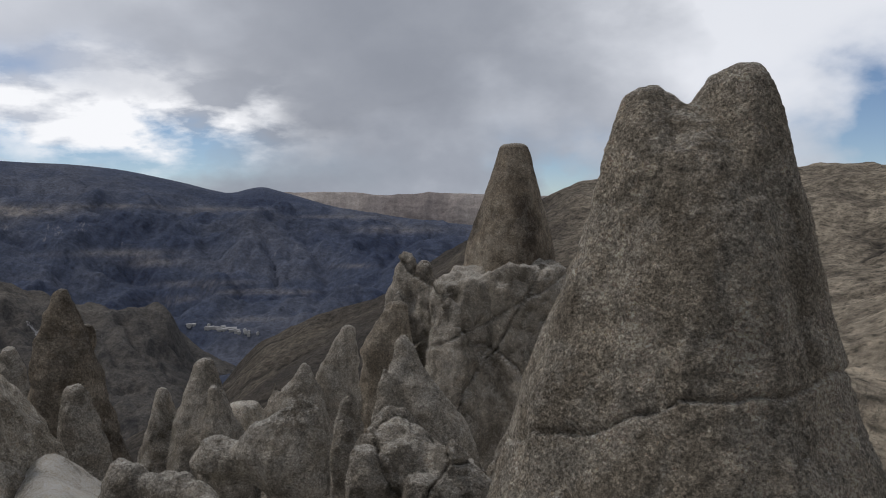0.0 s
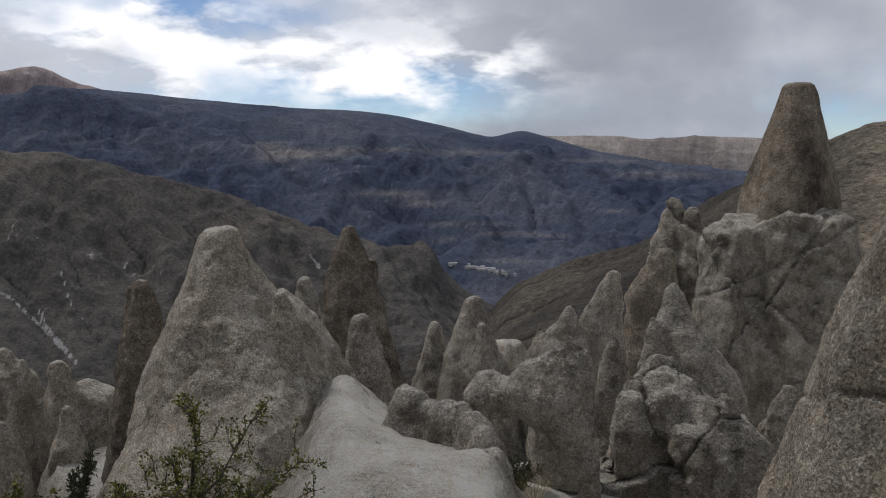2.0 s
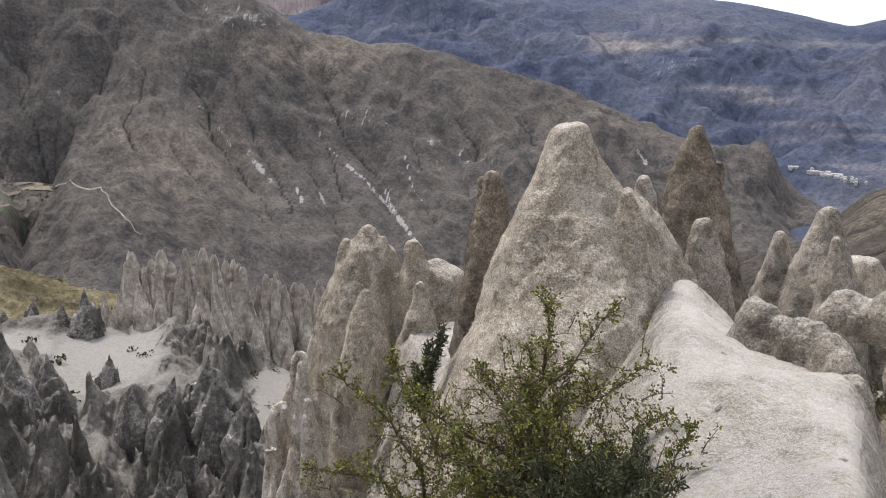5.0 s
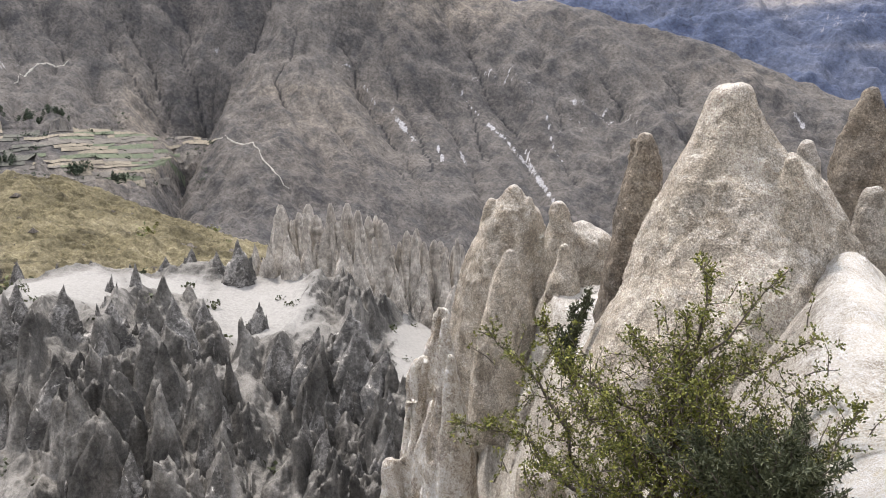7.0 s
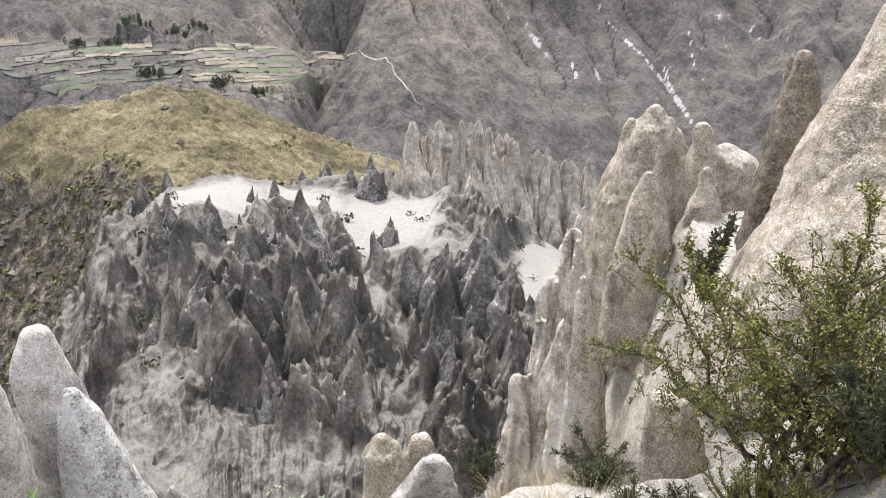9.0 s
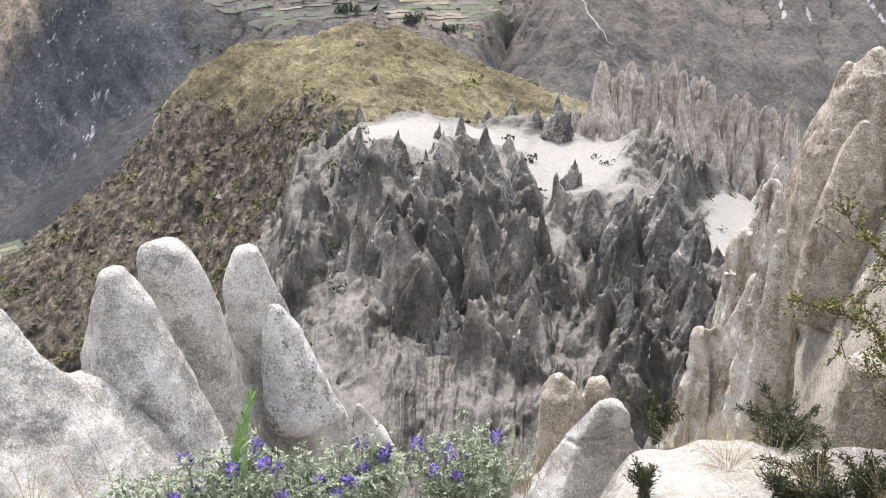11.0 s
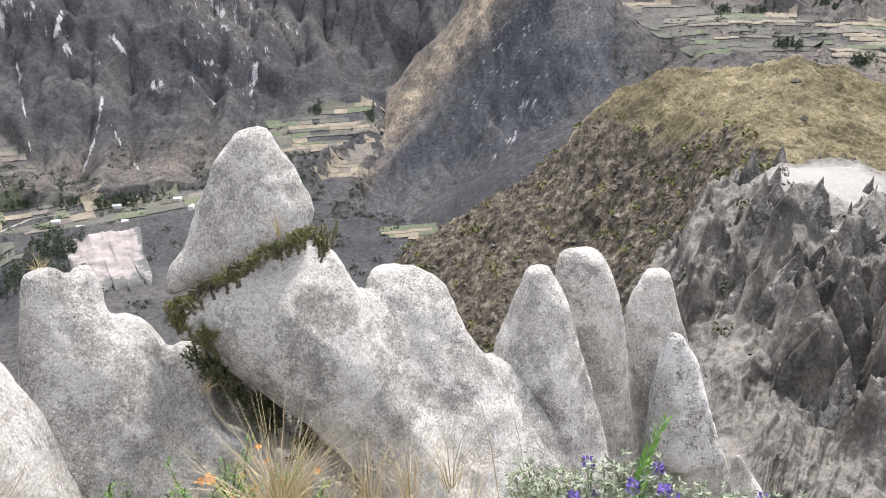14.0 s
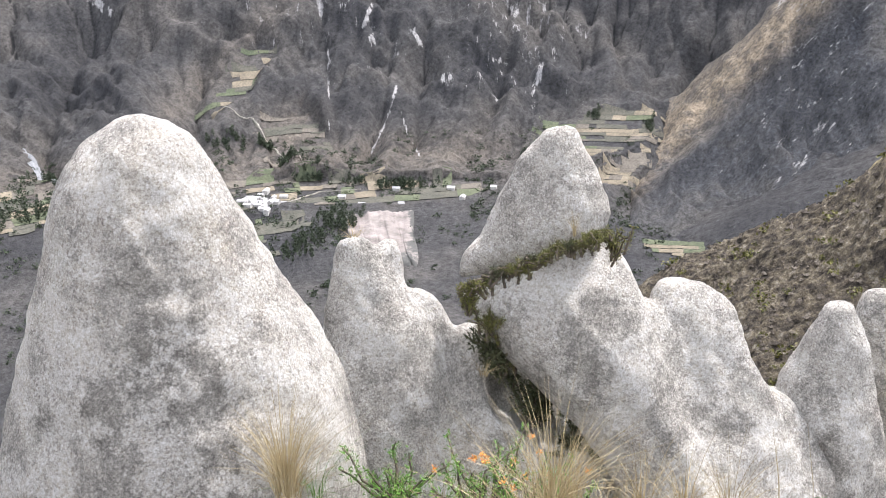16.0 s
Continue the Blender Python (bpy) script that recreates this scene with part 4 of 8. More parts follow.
hill_mesh = grid_mesh("grass_hill", p, GRASSHILL)
brow = np.interp(r, [78, 95, 110, 125, 140, 160, 175], [74, 76.3, 77.4, 79.4, 83, 88, 91])
turf = hill_mesh.attributes.new("turf", "FLOAT", "POINT")
turf.data.foreach_set("value", np.clip((brow - np.broadcast_to(az[None, :], r.shape)) / 5 + 0.5, 0, 1).ravel().astype(np.float32))
tagged(new("grass_hill", hill_mesh), "rounded hill of yellow grass with a dark scree flank", "hill", kind="structure")

# ---- the gorge side full of pinnacles ----
GORGE = [
    (17, [(40, -44), (50, -52), (90, -54), (100, -54)]),
    (26, [(40, -32), (45, -34), (55, -42), (70, -45), (90, -47), (100, -47)]),
    (34, [(40, -27), (45, -30), (55, -35), (70, -36), (85, -37), (100, -41)]),
    (46, [(40, -24), (45, -26), (52, -27), (60, -27.5), (70, -26), (80, -28), (86, -33), (100, -38)]),
    (61, [(40, -22), (46, -24), (50, -23.4), (57, -20.2), (62.5, -21), (70, -18.7), (76, -17.6), (80, -21), (83, -26), (88, -31.5), (100, -37)]),
    (76, [(40, -19), (46, -21.5), (50, -20.7), (58, -17.9), (66, -17), (72, -15.9), (76, -16.6), (80, -20), (88, -30), (100, -36)]),
    (92, [(40, -22), (60, -20.5), (72, -19), (80, -23), (100, -38)]),
]
az = np.linspace(97, 41, 640)
p, r = relief(az, GORGE, 460)
rng = np.random.default_rng(5)
base = p.copy()
add = np.zeros_like(r)
azg = np.broadcast_to(az[None, :], r.shape)


def shelf(b, d):
    """How far a place lies on the sand flats, 0 to 1."""
    s = np.exp(-((b - 72.5) / 3.6) ** 4 - ((d - 68) / 7.0) ** 4)
    s = np.maximum(s, np.exp(-((b - 60.8) / 3.8) ** 4 - ((d - 66) / 9.0) ** 4))
    s = np.maximum(s, np.exp(-((b - 66.5) / 3.0) ** 4 - ((d - 71) / 4.0) ** 4))
    return np.maximum(s, np.exp(-((b - 50) / 1.9) ** 4 - ((d - 62) / 14.0) ** 4))


warp_x = fbm(flat3(p, 0.9) + 4.0, 3).reshape(r.shape) * 0.30
warp_y = fbm(flat3(p, 0.9) + 31.0, 3).reshape(r.shape) * 0.30
open_ground = fbm(np.stack([azg * 0.11, r * 0.085, np.zeros_like(r)], -1).reshape(-1, 3), 3).reshape(r.shape)
for _ in range(1150):
    b0, d0 = rng.uniform(42, 96), 18 + 72 * rng.random() ** 0.8
    i0, j0 = int((d0 - 17) / 75 * 459), int((97 - b0) / 56 * 639)
    if shelf(b0, d0) > 0.3 or rng.random() < np.clip((b0 - 80) / 6, 0, 0.9) or open_ground[i0, j0] > 0.25:
        continue
    h = (0.5 + 3.6 * rng.random() ** 2.6) * (0.55 + d0 / 70) * (1 if d0 < 50 else 0.5)
    w0 = h * rng.uniform(0.24, 0.55)
    u = rng.uniform(-0.5, 0.5)
    dx = (azg - b0) * math.pi / 180 * d0 + (r - d0) * u
    dy = (r - d0) * rng.uniform(0.35, 0.9)
    near = (np.abs(dx) < w0) & (np.abs(dy) < w0)
    if not near.any():
        continue
    ex, ey = dx[near] + warp_x[near] * w0, dy[near] + warp_y[near] * w0
    turn = rng.uniform(0, 6.28)
    q = np.max([ex * math.cos(turn + s) + ey * math.sin(turn + s) for s in (0, 1.4, 2.7, 4.1, 5.2)], axis=0) / w0
    cone = h * np.clip(1.02 - q * rng.uniform(1.0, 1.3), 0, 1) ** rng.uniform(0.8, 1.2)
    add[near] = np.maximum(add[near], cone)
fins = ridged(np.stack([azg * 0.25 + r * 0.05, r * 0.05 + azg * 0.03, np.zeros_like(r)], -1).reshape(-1, 3), 4).reshape(r.shape)
add = np.maximum(add, 0) + np.clip(fins, -0.2, 2) * 1.5 * np.clip(1.1 - np.abs(open_ground) * 1.2, 0.1, 1) * np.clip((86 - r) / 10, 0.2, 1)
sh = shelf(azg, r)
rough = ridged(flat3(p, 0.35) * [1, 1, 0.3], 4).reshape(r.shape) * 0.45 + ridged(flat3(p, 1.1), 3).reshape(r.shape) * 0.08 * np.clip((r - 20) / 25, 0.1, 1)
p[..., 2] += add * (1 - sh) + rough * (1 - 0.95 * sh)
sway = [fbm(flat3(p, 0.75) + 9.0 * q, 4).reshape(r.shape) for q in (1, 2)]
p[..., 0] += 0.16 * sway[0] * (1 - sh)
p[..., 1] += 0.16 * sway[1] * (1 - sh)
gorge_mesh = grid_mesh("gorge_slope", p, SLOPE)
drift = gorge_mesh.attributes.new("sand_drift", "FLOAT", "POINT")
drift.data.foreach_set("value", np.clip(sh * 1.6 - 0.2, 0, 1).ravel().astype(np.float32))
tagged(new("gorge_slope", gorge_mesh), "steep gorge side of grey tuff pinnacles with white sand flats", "slope", kind="structure")


# ---- near ground ----
NEAR = [
    (0.05, [(-240, 0), (120, 0)]),
    (1.4, [(-240, -0.05), (120, -0.05)]),
    (2.1, [(-240, -0.3), (-215, -0.2), (-120, 0.05), (-60, -0.15), (0, -0.2), (30, -0.3), (45, -0.45), (60, -0.45), (119.9, -0.35)]),
    (3.0, [(-240, -1.0), (-215, -0.9), (-200, -0.4), (-120, 0.1), (-60, -0.3), (0, -0.6), (20, -0.6), (28, -0.8), (42, -1.4), (58, -1.5), (70, -1.25), (90, -1.0), (119.9, -1.0)]),
    (4.0, [(-240, -1.9), (-215, -1.8), (-200, -0.6), (-120, 0.1), (-60, -0.45), (0, -1.0), (6, -0.85), (8.5, -0.6), (11, -0.5), (18, -0.6), (28, -1.1), (40, -1.8), (48, -2.2), (60, -2.25), (70, -2.1), (119.9, -1.9)]),
    (5.2, [(-240, -3), (-215, -2.6), (-200, -0.9), (-120, 0.2), (-60, -0.6), (-20, -0.9), (0, -1.6), (5.5, -1.4), (7.5, -1.2), (9.5, -0.78), (11.5, -0.60), (18, -0.74), (22, -0.92), (25, -1.25), (28, -1.6), (32, -1.95), (45, -2.6), (58, -2.8), (64, -3.2), (70, -3.6), (119.9, -3)]),
    (6.3, [(-240, -4.5), (-215, -4), (-200, -1.2), (-120, 0.3), (-60, -0.8), (-10, -1.5), (0, -2.0), (6, -1.75), (7, -1.65), (8.5, -1.45), (10, -0.95), (12, -0.72), (18, -0.74), (22, -0.80), (24.5, -1.1), (27, -1.55), (30, -2.05), (40, -2.7), (45, -2.85), (52, -3.0), (58, -3.3), (64, -5), (119.9, -4.5)]),
    (7.5, [(-240, -6), (-215, -5), (-200, -1.5), (-120, 0.4), (-60, -1), (-10, -1.8), (0, -2.2), (8, -2.0), (8.2, -1.9), (9.4, -1.65), (10.8, -1.15), (12.3, -0.98), (16.5, -0.92), (20, -0.80), (22.0, -0.68), (23.5, -0.84), (25.5, -1.25), (28, -1.85), (31, -2.4), (35, -3.2), (42, -4.2), (48, -5.5), (58, -6.5), (119.9, -6)]),
    (9.5, [(-240, -9), (-200, -3), (-120, 0.6), (-60, -1.5), (0, -2.4), (5, -2.3), (8.7, -2.2), (12.7, -1.9), (16.7, -1.6), (19.7, -1.1), (22.2, -0.78), (24, -1.0), (26, -1.5), (29, -2.25), (30, -2.9), (38, -3.4), (44, -6), (48, -8.5), (60, -11), (119.9, -10)]),
    (13, [(-240, -13), (-200, -5), (-120, 1), (-60, -2), (0, -3), (20, -3.2), (30, -3.3), (37, -2.6), (41, -3.0), (44, -5.0), (48, -9), (60, -14), (119.9, -14)]),
    (16, [(-240, -16), (-200, -6), (-120, 1.3), (-60, -2.3), (0, -4), (20, -4.2), (35, -3.8), (41, -4.3), (46, -5.6), (50, -6.8), (54, -13), (60, -17), (119.9, -17)]),
    (23, [(-240, -24), (-200, -8), (-120, 2), (-60, -3), (0, -6.5), (20, -7), (35, -8), (45, -12), (55, -21), (65, -24), (119.9, -25)]),
    (30, [(-240, -34), (-200, -14), (-120, 1), (-60, -6), (0, -9), (20, -12), (35, -14), (45, -18), (55, -28), (65, -34), (119.9, -36)]),
]
az = np.linspace(120, -240, 720, endpoint=False)
p, r = relief(az, NEAR, 330, angles=False)
k = np.clip((r - 1.5) / 4, 0.1, 1)
p[..., 2] += (fbm(flat3(p, 0.9), 4) * 0.08 + fbm(flat3(p, 4.0), 3) * 0.035).reshape(r.shape) * k
crag = np.clip((az - 36) / 8, 0, 1)[None, :] * np.clip((r - 6.5) / 2, 0, 1)
p[..., 2] += crag * ridged(flat3(p, 0.7) * [1, 1, 0.15], 4).reshape(r.shape) * 0.4
GROUND_P, GROUND_R = p.copy(), r.copy()
ground_mesh = grid_mesh("ground", p, GROUND, wrap=True)
ground_mesh.attributes.new("pale_sand", "FLOAT", "POINT").data.foreach_set("value", (np.maximum(np.clip((30 - az[None, :]) / 8, 0, 1), np.maximum(0.55 * np.exp(-((az[None, :] - 40) / 5) ** 4 - ((r - 13.0) / 3.0) ** 4), 0.9 * np.exp(-((az[None, :] - 58) / 14) ** 4 - ((r - 5.5) / 2.4) ** 4))) * np.clip((az[None, :] + 70) / 40, 0, 1) * np.clip((r - 1.8) / 2.0, 0, 1)).ravel().astype(np.float32))
tagged(new("ground", ground_mesh), "pale sandy tuff ground sloping to the gorge", "ground", kind="structure")

# valley floor under everything
az = np.linspace(0, 360, 90, endpoint=False)
p, r = relief(az, [(1, [(0, -60), (360, -60)]), (200, [(0, -200), (360, -200)]), (900, [(0, -480), (360, -480)]), (4900, [(0, -480), (360, -480)])], 40, angles=False)
tagged(new("valley_floor", grid_mesh("valley_floor", p, WALL, wrap=True, down=downhill(az, r))), "brown valley floor far below", "ground", kind="structure")


# ---- rocks ----
def lobe(bm, x, y, top, bearing, profile, deep, facet=0.0):
    """One upright swelling of rock: rings along a profile of (height, sideways shift, half width[, shift away])."""
    a = radians(bearing)
    side, back = Vector((math.cos(a), math.sin(a), 0)), Vector((-math.sin(a), math.cos(a), 0))
    z0, s0, r0 = profile[0][:3]
    profile = [(*u, 0.0)[:4] for u in profile]
    qm = 1.15
    rows = [(top - (top - z0) * (1 - math.cos(q)) / (1 - math.cos(qm)), s0, r0 * math.sin(q) / math.sin(qm), profile[0][3]) for q in np.linspace(0.12, qm, 7)]
    pr = np.array(profile)
    tan = np.zeros_like(pr)
    for i in range(len(pr)):
        lo, hi = max(i - 1, 0), min(i + 1, len(pr) - 1)
        tan[i] = (pr[hi] - pr[lo]) / max(pr[lo, 0] - pr[hi, 0], 0.01)
    for i in range(len(pr) - 1):
        h = pr[i, 0] - pr[i + 1, 0]
        for f in np.linspace(0, 1, 7)[1:]:
            v = pr[i] * (2 * f**3 - 3 * f**2 + 1) + tan[i] * h * (f**3 - 2 * f**2 + f) + pr[i + 1] * (-2 * f**3 + 3 * f**2) + tan[i + 1] * h * (f**3 - f**2)
            rows.append((pr[i, 0] - h * f, v[1], max(v[2], 0.03), v[3]))
    rings = []
    n = 48
    g = np.random.default_rng(int(abs(x * 131 + y * 57 + top * 29) * 10))
    th = np.linspace(0, 2 * math.pi, n, endpoint=False)
    flats = (np.arange(6) + g.uniform(-0.3, 0.3, 6)) / 6 * 2 * math.pi
    depth = g.uniform(0.78, 1.0, 6)
    for q, (z, s, rad, away) in enumerate(rows):
        c = Vector((x, y, z)) + side * s + back * away
        cut = np.min([d / np.maximum(np.cos(th - f - 0.012 * q), 0.25) for f, d in zip(flats, depth)], axis=0)
        cut = cut / (cut[0] * (1 + np.cos(th)) / 2 + cut[n // 2] * (1 - np.cos(th)) / 2)
        out = 1 + facet * (np.clip(cut, 0.6, 1.25) - 1)
        rings.append([bm.verts.new(c + side * (rad * o * math.cos(t)) + back * (rad * o * deep * math.sin(t))) for t, o in zip(th, out)])
    bm.faces.new(rings[0])
    bm.faces.new(rings[-1][::-1])
    for u, v in zip(rings, rings[1:]):
        for i in range(n):
            bm.faces.new((v[i], v[(i + 1) % n], u[(i + 1) % n], u[i]))


def rock(label, material, lobes, voxel=0.05, deep=1.0, cracks=(), name="tuff_rock", rough=1.0, broken=0, facet=0.25, flute=1.0, dents=(), ribs=0.0):
    """A rock of one or more swellings melted together, roughened, with cracks (x, y, z, slope x, slope y, depth)."""
    bm = bmesh.new()
    for lo in lobes:
        lobe(bm, *lo, deep, facet)
    bmesh.ops.recalc_face_normals(bm, faces=bm.faces)
    me = bpy.data.meshes.new(name)
    bm.to_mesh(me)
    bm.free()
    ob = new(name, me)
    mod = ob.modifiers.new("melt", "REMESH")
    mod.mode, mod.voxel_size = "VOXEL", voxel
    sm = ob.modifiers.new("soften", "SMOOTH")
    sm.factor, sm.iterations = 0.5, 1 if broken else 2
    done = bpy.data.meshes.new_from_object(ob.evaluated_get(bpy.context.evaluated_depsgraph_get()))
    ob.modifiers.clear()
    n = len(done.vertices)
    co, no = np.empty(n * 3), np.empty(n * 3)
    done.vertices.foreach_get("co", co)
    done.vertex_normals.foreach_get("vector", no)
    co, no = co.reshape(-1, 3), no.reshape(-1, 3)
    size = max(l[4][-1][2] for l in lobes)
    push = fbm(co * (1.6 / size), 4) * 0.022 * size + fbm(co * (0.26 / voxel), 3) * voxel * 0.4
    push = push + (ridged(co * [2.6 / size, 2.6 / size, 0.4 / size], 3) - 0.8) * 0.012 * size * flute
    if ribs:
        push = push + (ridged(co * [1.9, 1.9, 0.10], 4) - 0.7) * ribs + (ridged(co * [5.5, 5.5, 0.3] + 3.0, 2) - 0.6) * ribs * 0.25
    for dx, dy, dz, dr, deep_in in dents:
        push = push - deep_in * np.exp(-(((co - [dx, dy, dz]) ** 2).sum(-1) / dr**2) ** 2)
    push = push + (ridged(co * (0.075 / voxel) + 5.0, 3) - 0.6) * voxel * 0.28
    wide = max(1.0, voxel / 0.02)
    for cx, cy, cz, gx, gy, depth in cracks:
        d = co[:, 2] - cz - gx * (co[:, 0] - cx) - gy * (co[:, 1] - cy) - fbm(co * (1.8 / wide), 4) * 0.07 * wide
        push = push - depth * np.exp(-(d / max(0.010, 0.42 * voxel)) ** 2)
    if broken:
        # blocks parted by joints: deep seams where two cells meet, and each block set a little in or out
        g = np.random.default_rng(broken)
        lo, hi = co.min(0), co.max(0)
        seeds = lo + (hi - lo) * g.random((broken, 3))
        warped = co + 0.08 * size * np.stack([fbm(co * (1.1 / size) + s, 3) for s in (0, 9, 21)], -1)
        dist = np.sqrt(((warped[:, None, :] - seeds[None]) ** 2).sum(-1))
        two = np.argsort(dist, axis=1)[:, :2]
        d1, d2 = np.take_along_axis(dist, two, 1).T
        lean = g.normal(size=(broken, 3)) * 0.07
        tilt = ((co - seeds[two[:, 0]]) * lean[two[:, 0]]).sum(-1)
        push = push - 0.04 * size * np.exp(-((d2 - d1) / (0.8 * voxel)) ** 2) + (g.random(broken)[two[:, 0]] - 0.5) * 0.05 * size + np.clip(tilt, -0.12 * size, 0.12 * size)
    co = co + no * (push * rough)[:, None]
    done.vertices.foreach_set("co", co.ravel())
    done.polygons.foreach_set("use_smooth", np.ones(len(done.polygons), bool))
    done.materials.clear()
    done.materials.append(material)
    done.update()
    ob.data = done
    return tagged(ob, label, "rock")


rock("tall grey tuff cone with two rounded summits and a long crack", TUFF, [
    (1.5, 4.46, 2.38, -18.6, [(2.3, 0, 0.18), (2.25, -0, 0.21), (1.96, -0.03, 0.31), (1.53, -0.09, 0.46), (0.93, -0.15, 0.68), (0.63, -0.14, 0.74), (0.08, -0.15, 0.96), (-0.52, -0.15, 1.17)]),
    (1.07, 4.47, 2.27, -13.5, [(2.19, 0, 0.15), (1.96, 0.03, 0.28), (1.7, 0.05, 0.37), (1.23, 0.02, 0.47), (0.87, -0.02, 0.58), (0.39, -0.06, 0.68), (0.08, -0.08, 0.77), (-0.52, -0.08, 0.94)]),
    (1.22, 4.38, 2.17, -15.6, [(2.14, 0.0, 0.05), (2.01, 0.03, 0.18), (1.81, 0.04, 0.31), (1.53, 0.06, 0.43), (1.24, 0.05, 0.54), (0.74, 0.05, 0.66), (0.08, 0.05, 0.9), (-0.52, 0.05, 1.1)]),
], voxel=0.02, deep=0.85, cracks=[(1.0, 4.0, 0.65, 0.22, -0.2, 0.022)], rough=1.2)

rock("dark weathered tuff cone standing on a cracked rock pedestal", BROWN, [
    (1.79, 21.86, 3.32, -5.1, [(3.25, 0, 0.34), (2.74, 0, 0.5), (2.22, -0.01, 0.66), (1.49, -0.05, 0.89), (0.76, -0.09, 1.1), (0.16, -0.1, 1.2), (-0.04, -0.1, 1.23)]),
], voxel=0.07, deep=1, rough=0.6)

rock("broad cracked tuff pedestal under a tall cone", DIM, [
    (1.69, 21.47, 0.44, -4.9, [(0.36, 0, 1), (0.2, -0.07, 1.26), (-0.29, -0.34, 1.64), (-1.36, -0.28, 1.79), (-2.72, -0.19, 1.86), (-4.92, -0.08, 1.99), (-7.92, -0.08, 2.17)]),
    (0.15, 20.15, -0.21, -0.9, [(-0.34, 0, 0.12), (-1.24, -0.02, 0.52), (-2.01, 0.07, 0.74), (-2.78, 0.15, 0.9), (-3.83, 0.24, 1.01), (-4.62, 0.25, 1.05), (-7.62, 0.25, 1.2)]),
    (0.42, 20.54, -0.5, -1.6, [(-0.63, 0.01, 0.12), (-1.8, 0.11, 0.47), (-3.91, 0.27, 0.69), (-6.91, 0.27, 1)]),
    (2.38, 20.59, 0.26, -7, [(0.12, 0.01, 0.26), (-0.55, 0.12, 0.48), (-1.94, 0.25, 0.52), (-3.73, 0.36, 0.61), (-6.73, 0.36, 0.76)]),
    (2.53, 20.17, -1, -7.6, [(-1.12, 0.01, 0.22), (-1.62, 0.06, 0.36), (-2.36, 0.21, 0.31), (-2.66, 0.21, 0.31)]),
    (-0.95, 22.94, 0.5, 2, [(0.4, 0, 0.15), (-0.2, -0.01, 0.28), (-0.8, -0.12, 0.47), (-2.58, -0.11, 0.72), (-5.58, -0.11, 1.14)]),
    (-0.48, 22.65, 0.26, 0.8, [(0.16, 0, 0.12), (-0.45, 0.03, 0.32), (-2.49, 0.14, 0.56), (-5.49, 0.14, 0.91)]),
    (-1.12, 21.93, -0.36, 2.5, [(-0.45, 0, 0.12), (-0.98, 0.03, 0.31), (-2.4, 0.07, 0.51), (-5.4, 0.07, 0.93)]),
], voxel=0.078, deep=0.8, cracks=[(1.7, 20.0, -0.6, 0.5, 0.0, 0.06), (2.3, 20.0, -1.0, 6.0, 0.3, 0.07), (1.2, 20.0, -1.7, -0.8, 0.0, 0.08), (0.6, 20.0, -2.6, 1.6, 0.0, 0.07)], rough=1.7, flute=2.5, facet=0.8)

rock("brown stained tuff cone with a dark cap", BROWN, [
    (-0.91, 16.93, -0.15, 2.5, [(-0.24, 0, 0.17), (-0.61, -0.08, 0.34), (-1.06, -0.17, 0.48), (-1.73, -0.19, 0.55), (-2.63, -0.17, 0.62), (-4.63, -0.17, 0.78)]),
], voxel=0.06, deep=0.75, rough=1.15, flute=2.5, facet=0.6)

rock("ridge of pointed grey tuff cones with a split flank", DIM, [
    (-1.71, 15.37, -0.43, 5.8, [(-0.49, 0, 0.15), (-0.86, -0.08, 0.28), (-1.27, -0.16, 0.39), (-1.69, -0.22, 0.48), (-2.53, -0.3, 0.61), (-4.03, -0.3, 0.84)]),
    (-2.33, 14.39, -0.91, 8.6, [(-0.99, 0, 0.06), (-1.27, -0.04, 0.24), (-1.62, -0.1, 0.44), (-2.12, -0.15, 0.58), (-3.62, -0.15, 1)]),
    (-2.85, 14.5, -1.24, 10.5, [(-1.3, 0, 0.05), (-1.58, -0.01, 0.12), (-1.98, -0.02, 0.22), (-3.48, -0.02, 0.6)]),
    (-1.37, 12.49, -0.96, 5.6, [(-1.03, 0, 0.06), (-1.31, -0.01, 0.18), (-1.82, 0, 0.25), (-2.42, 0.03, 0.31), (-3.92, 0.03, 0.46)]),
    (-1.45, 12.08, -1.31, 6.1, [(-1.39, 0, 0.08), (-1.72, 0.08, 0.23), (-2.29, 0.13, 0.28), (-3.79, 0.13, 0.41)]),
], voxel=0.054, deep=0.6, rough=1.15, facet=0.6)

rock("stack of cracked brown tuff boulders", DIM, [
    (-0.52, 10.54, -0.88, 2, [(-0.99, 0, 0.3), (-1.23, -0, 0.53), (-1.58, 0.04, 0.68), (-2.01, 0.08, 0.8), (-2.58, 0.12, 0.91), (-3.58, 0.12, 1.1)]),
    (-0.91, 10.12, -1.22, 4.2, [(-1.33, 0, 0.19), (-1.63, 0.05, 0.32), (-2.12, 0.08, 0.4), (-3.12, 0.08, 0.56)]),
    (0.03, 10.25, -1.11, -1, [(-1.21, 0, 0.2), (-1.57, 0.13, 0.38), (-2.04, 0.21, 0.47), (-2.51, 0.27, 0.55), (-3.51, 0.27, 0.72)]),
    (-0.19, 9.95, -1.45, 0.2, [(-1.55, 0, 0.25), (-1.84, 0.05, 0.34), (-2.31, 0.08, 0.39), (-3.31, 0.08, 0.5)]),
], voxel=0.03, deep=0.75, broken=16, rough=2.0, facet=0.7)

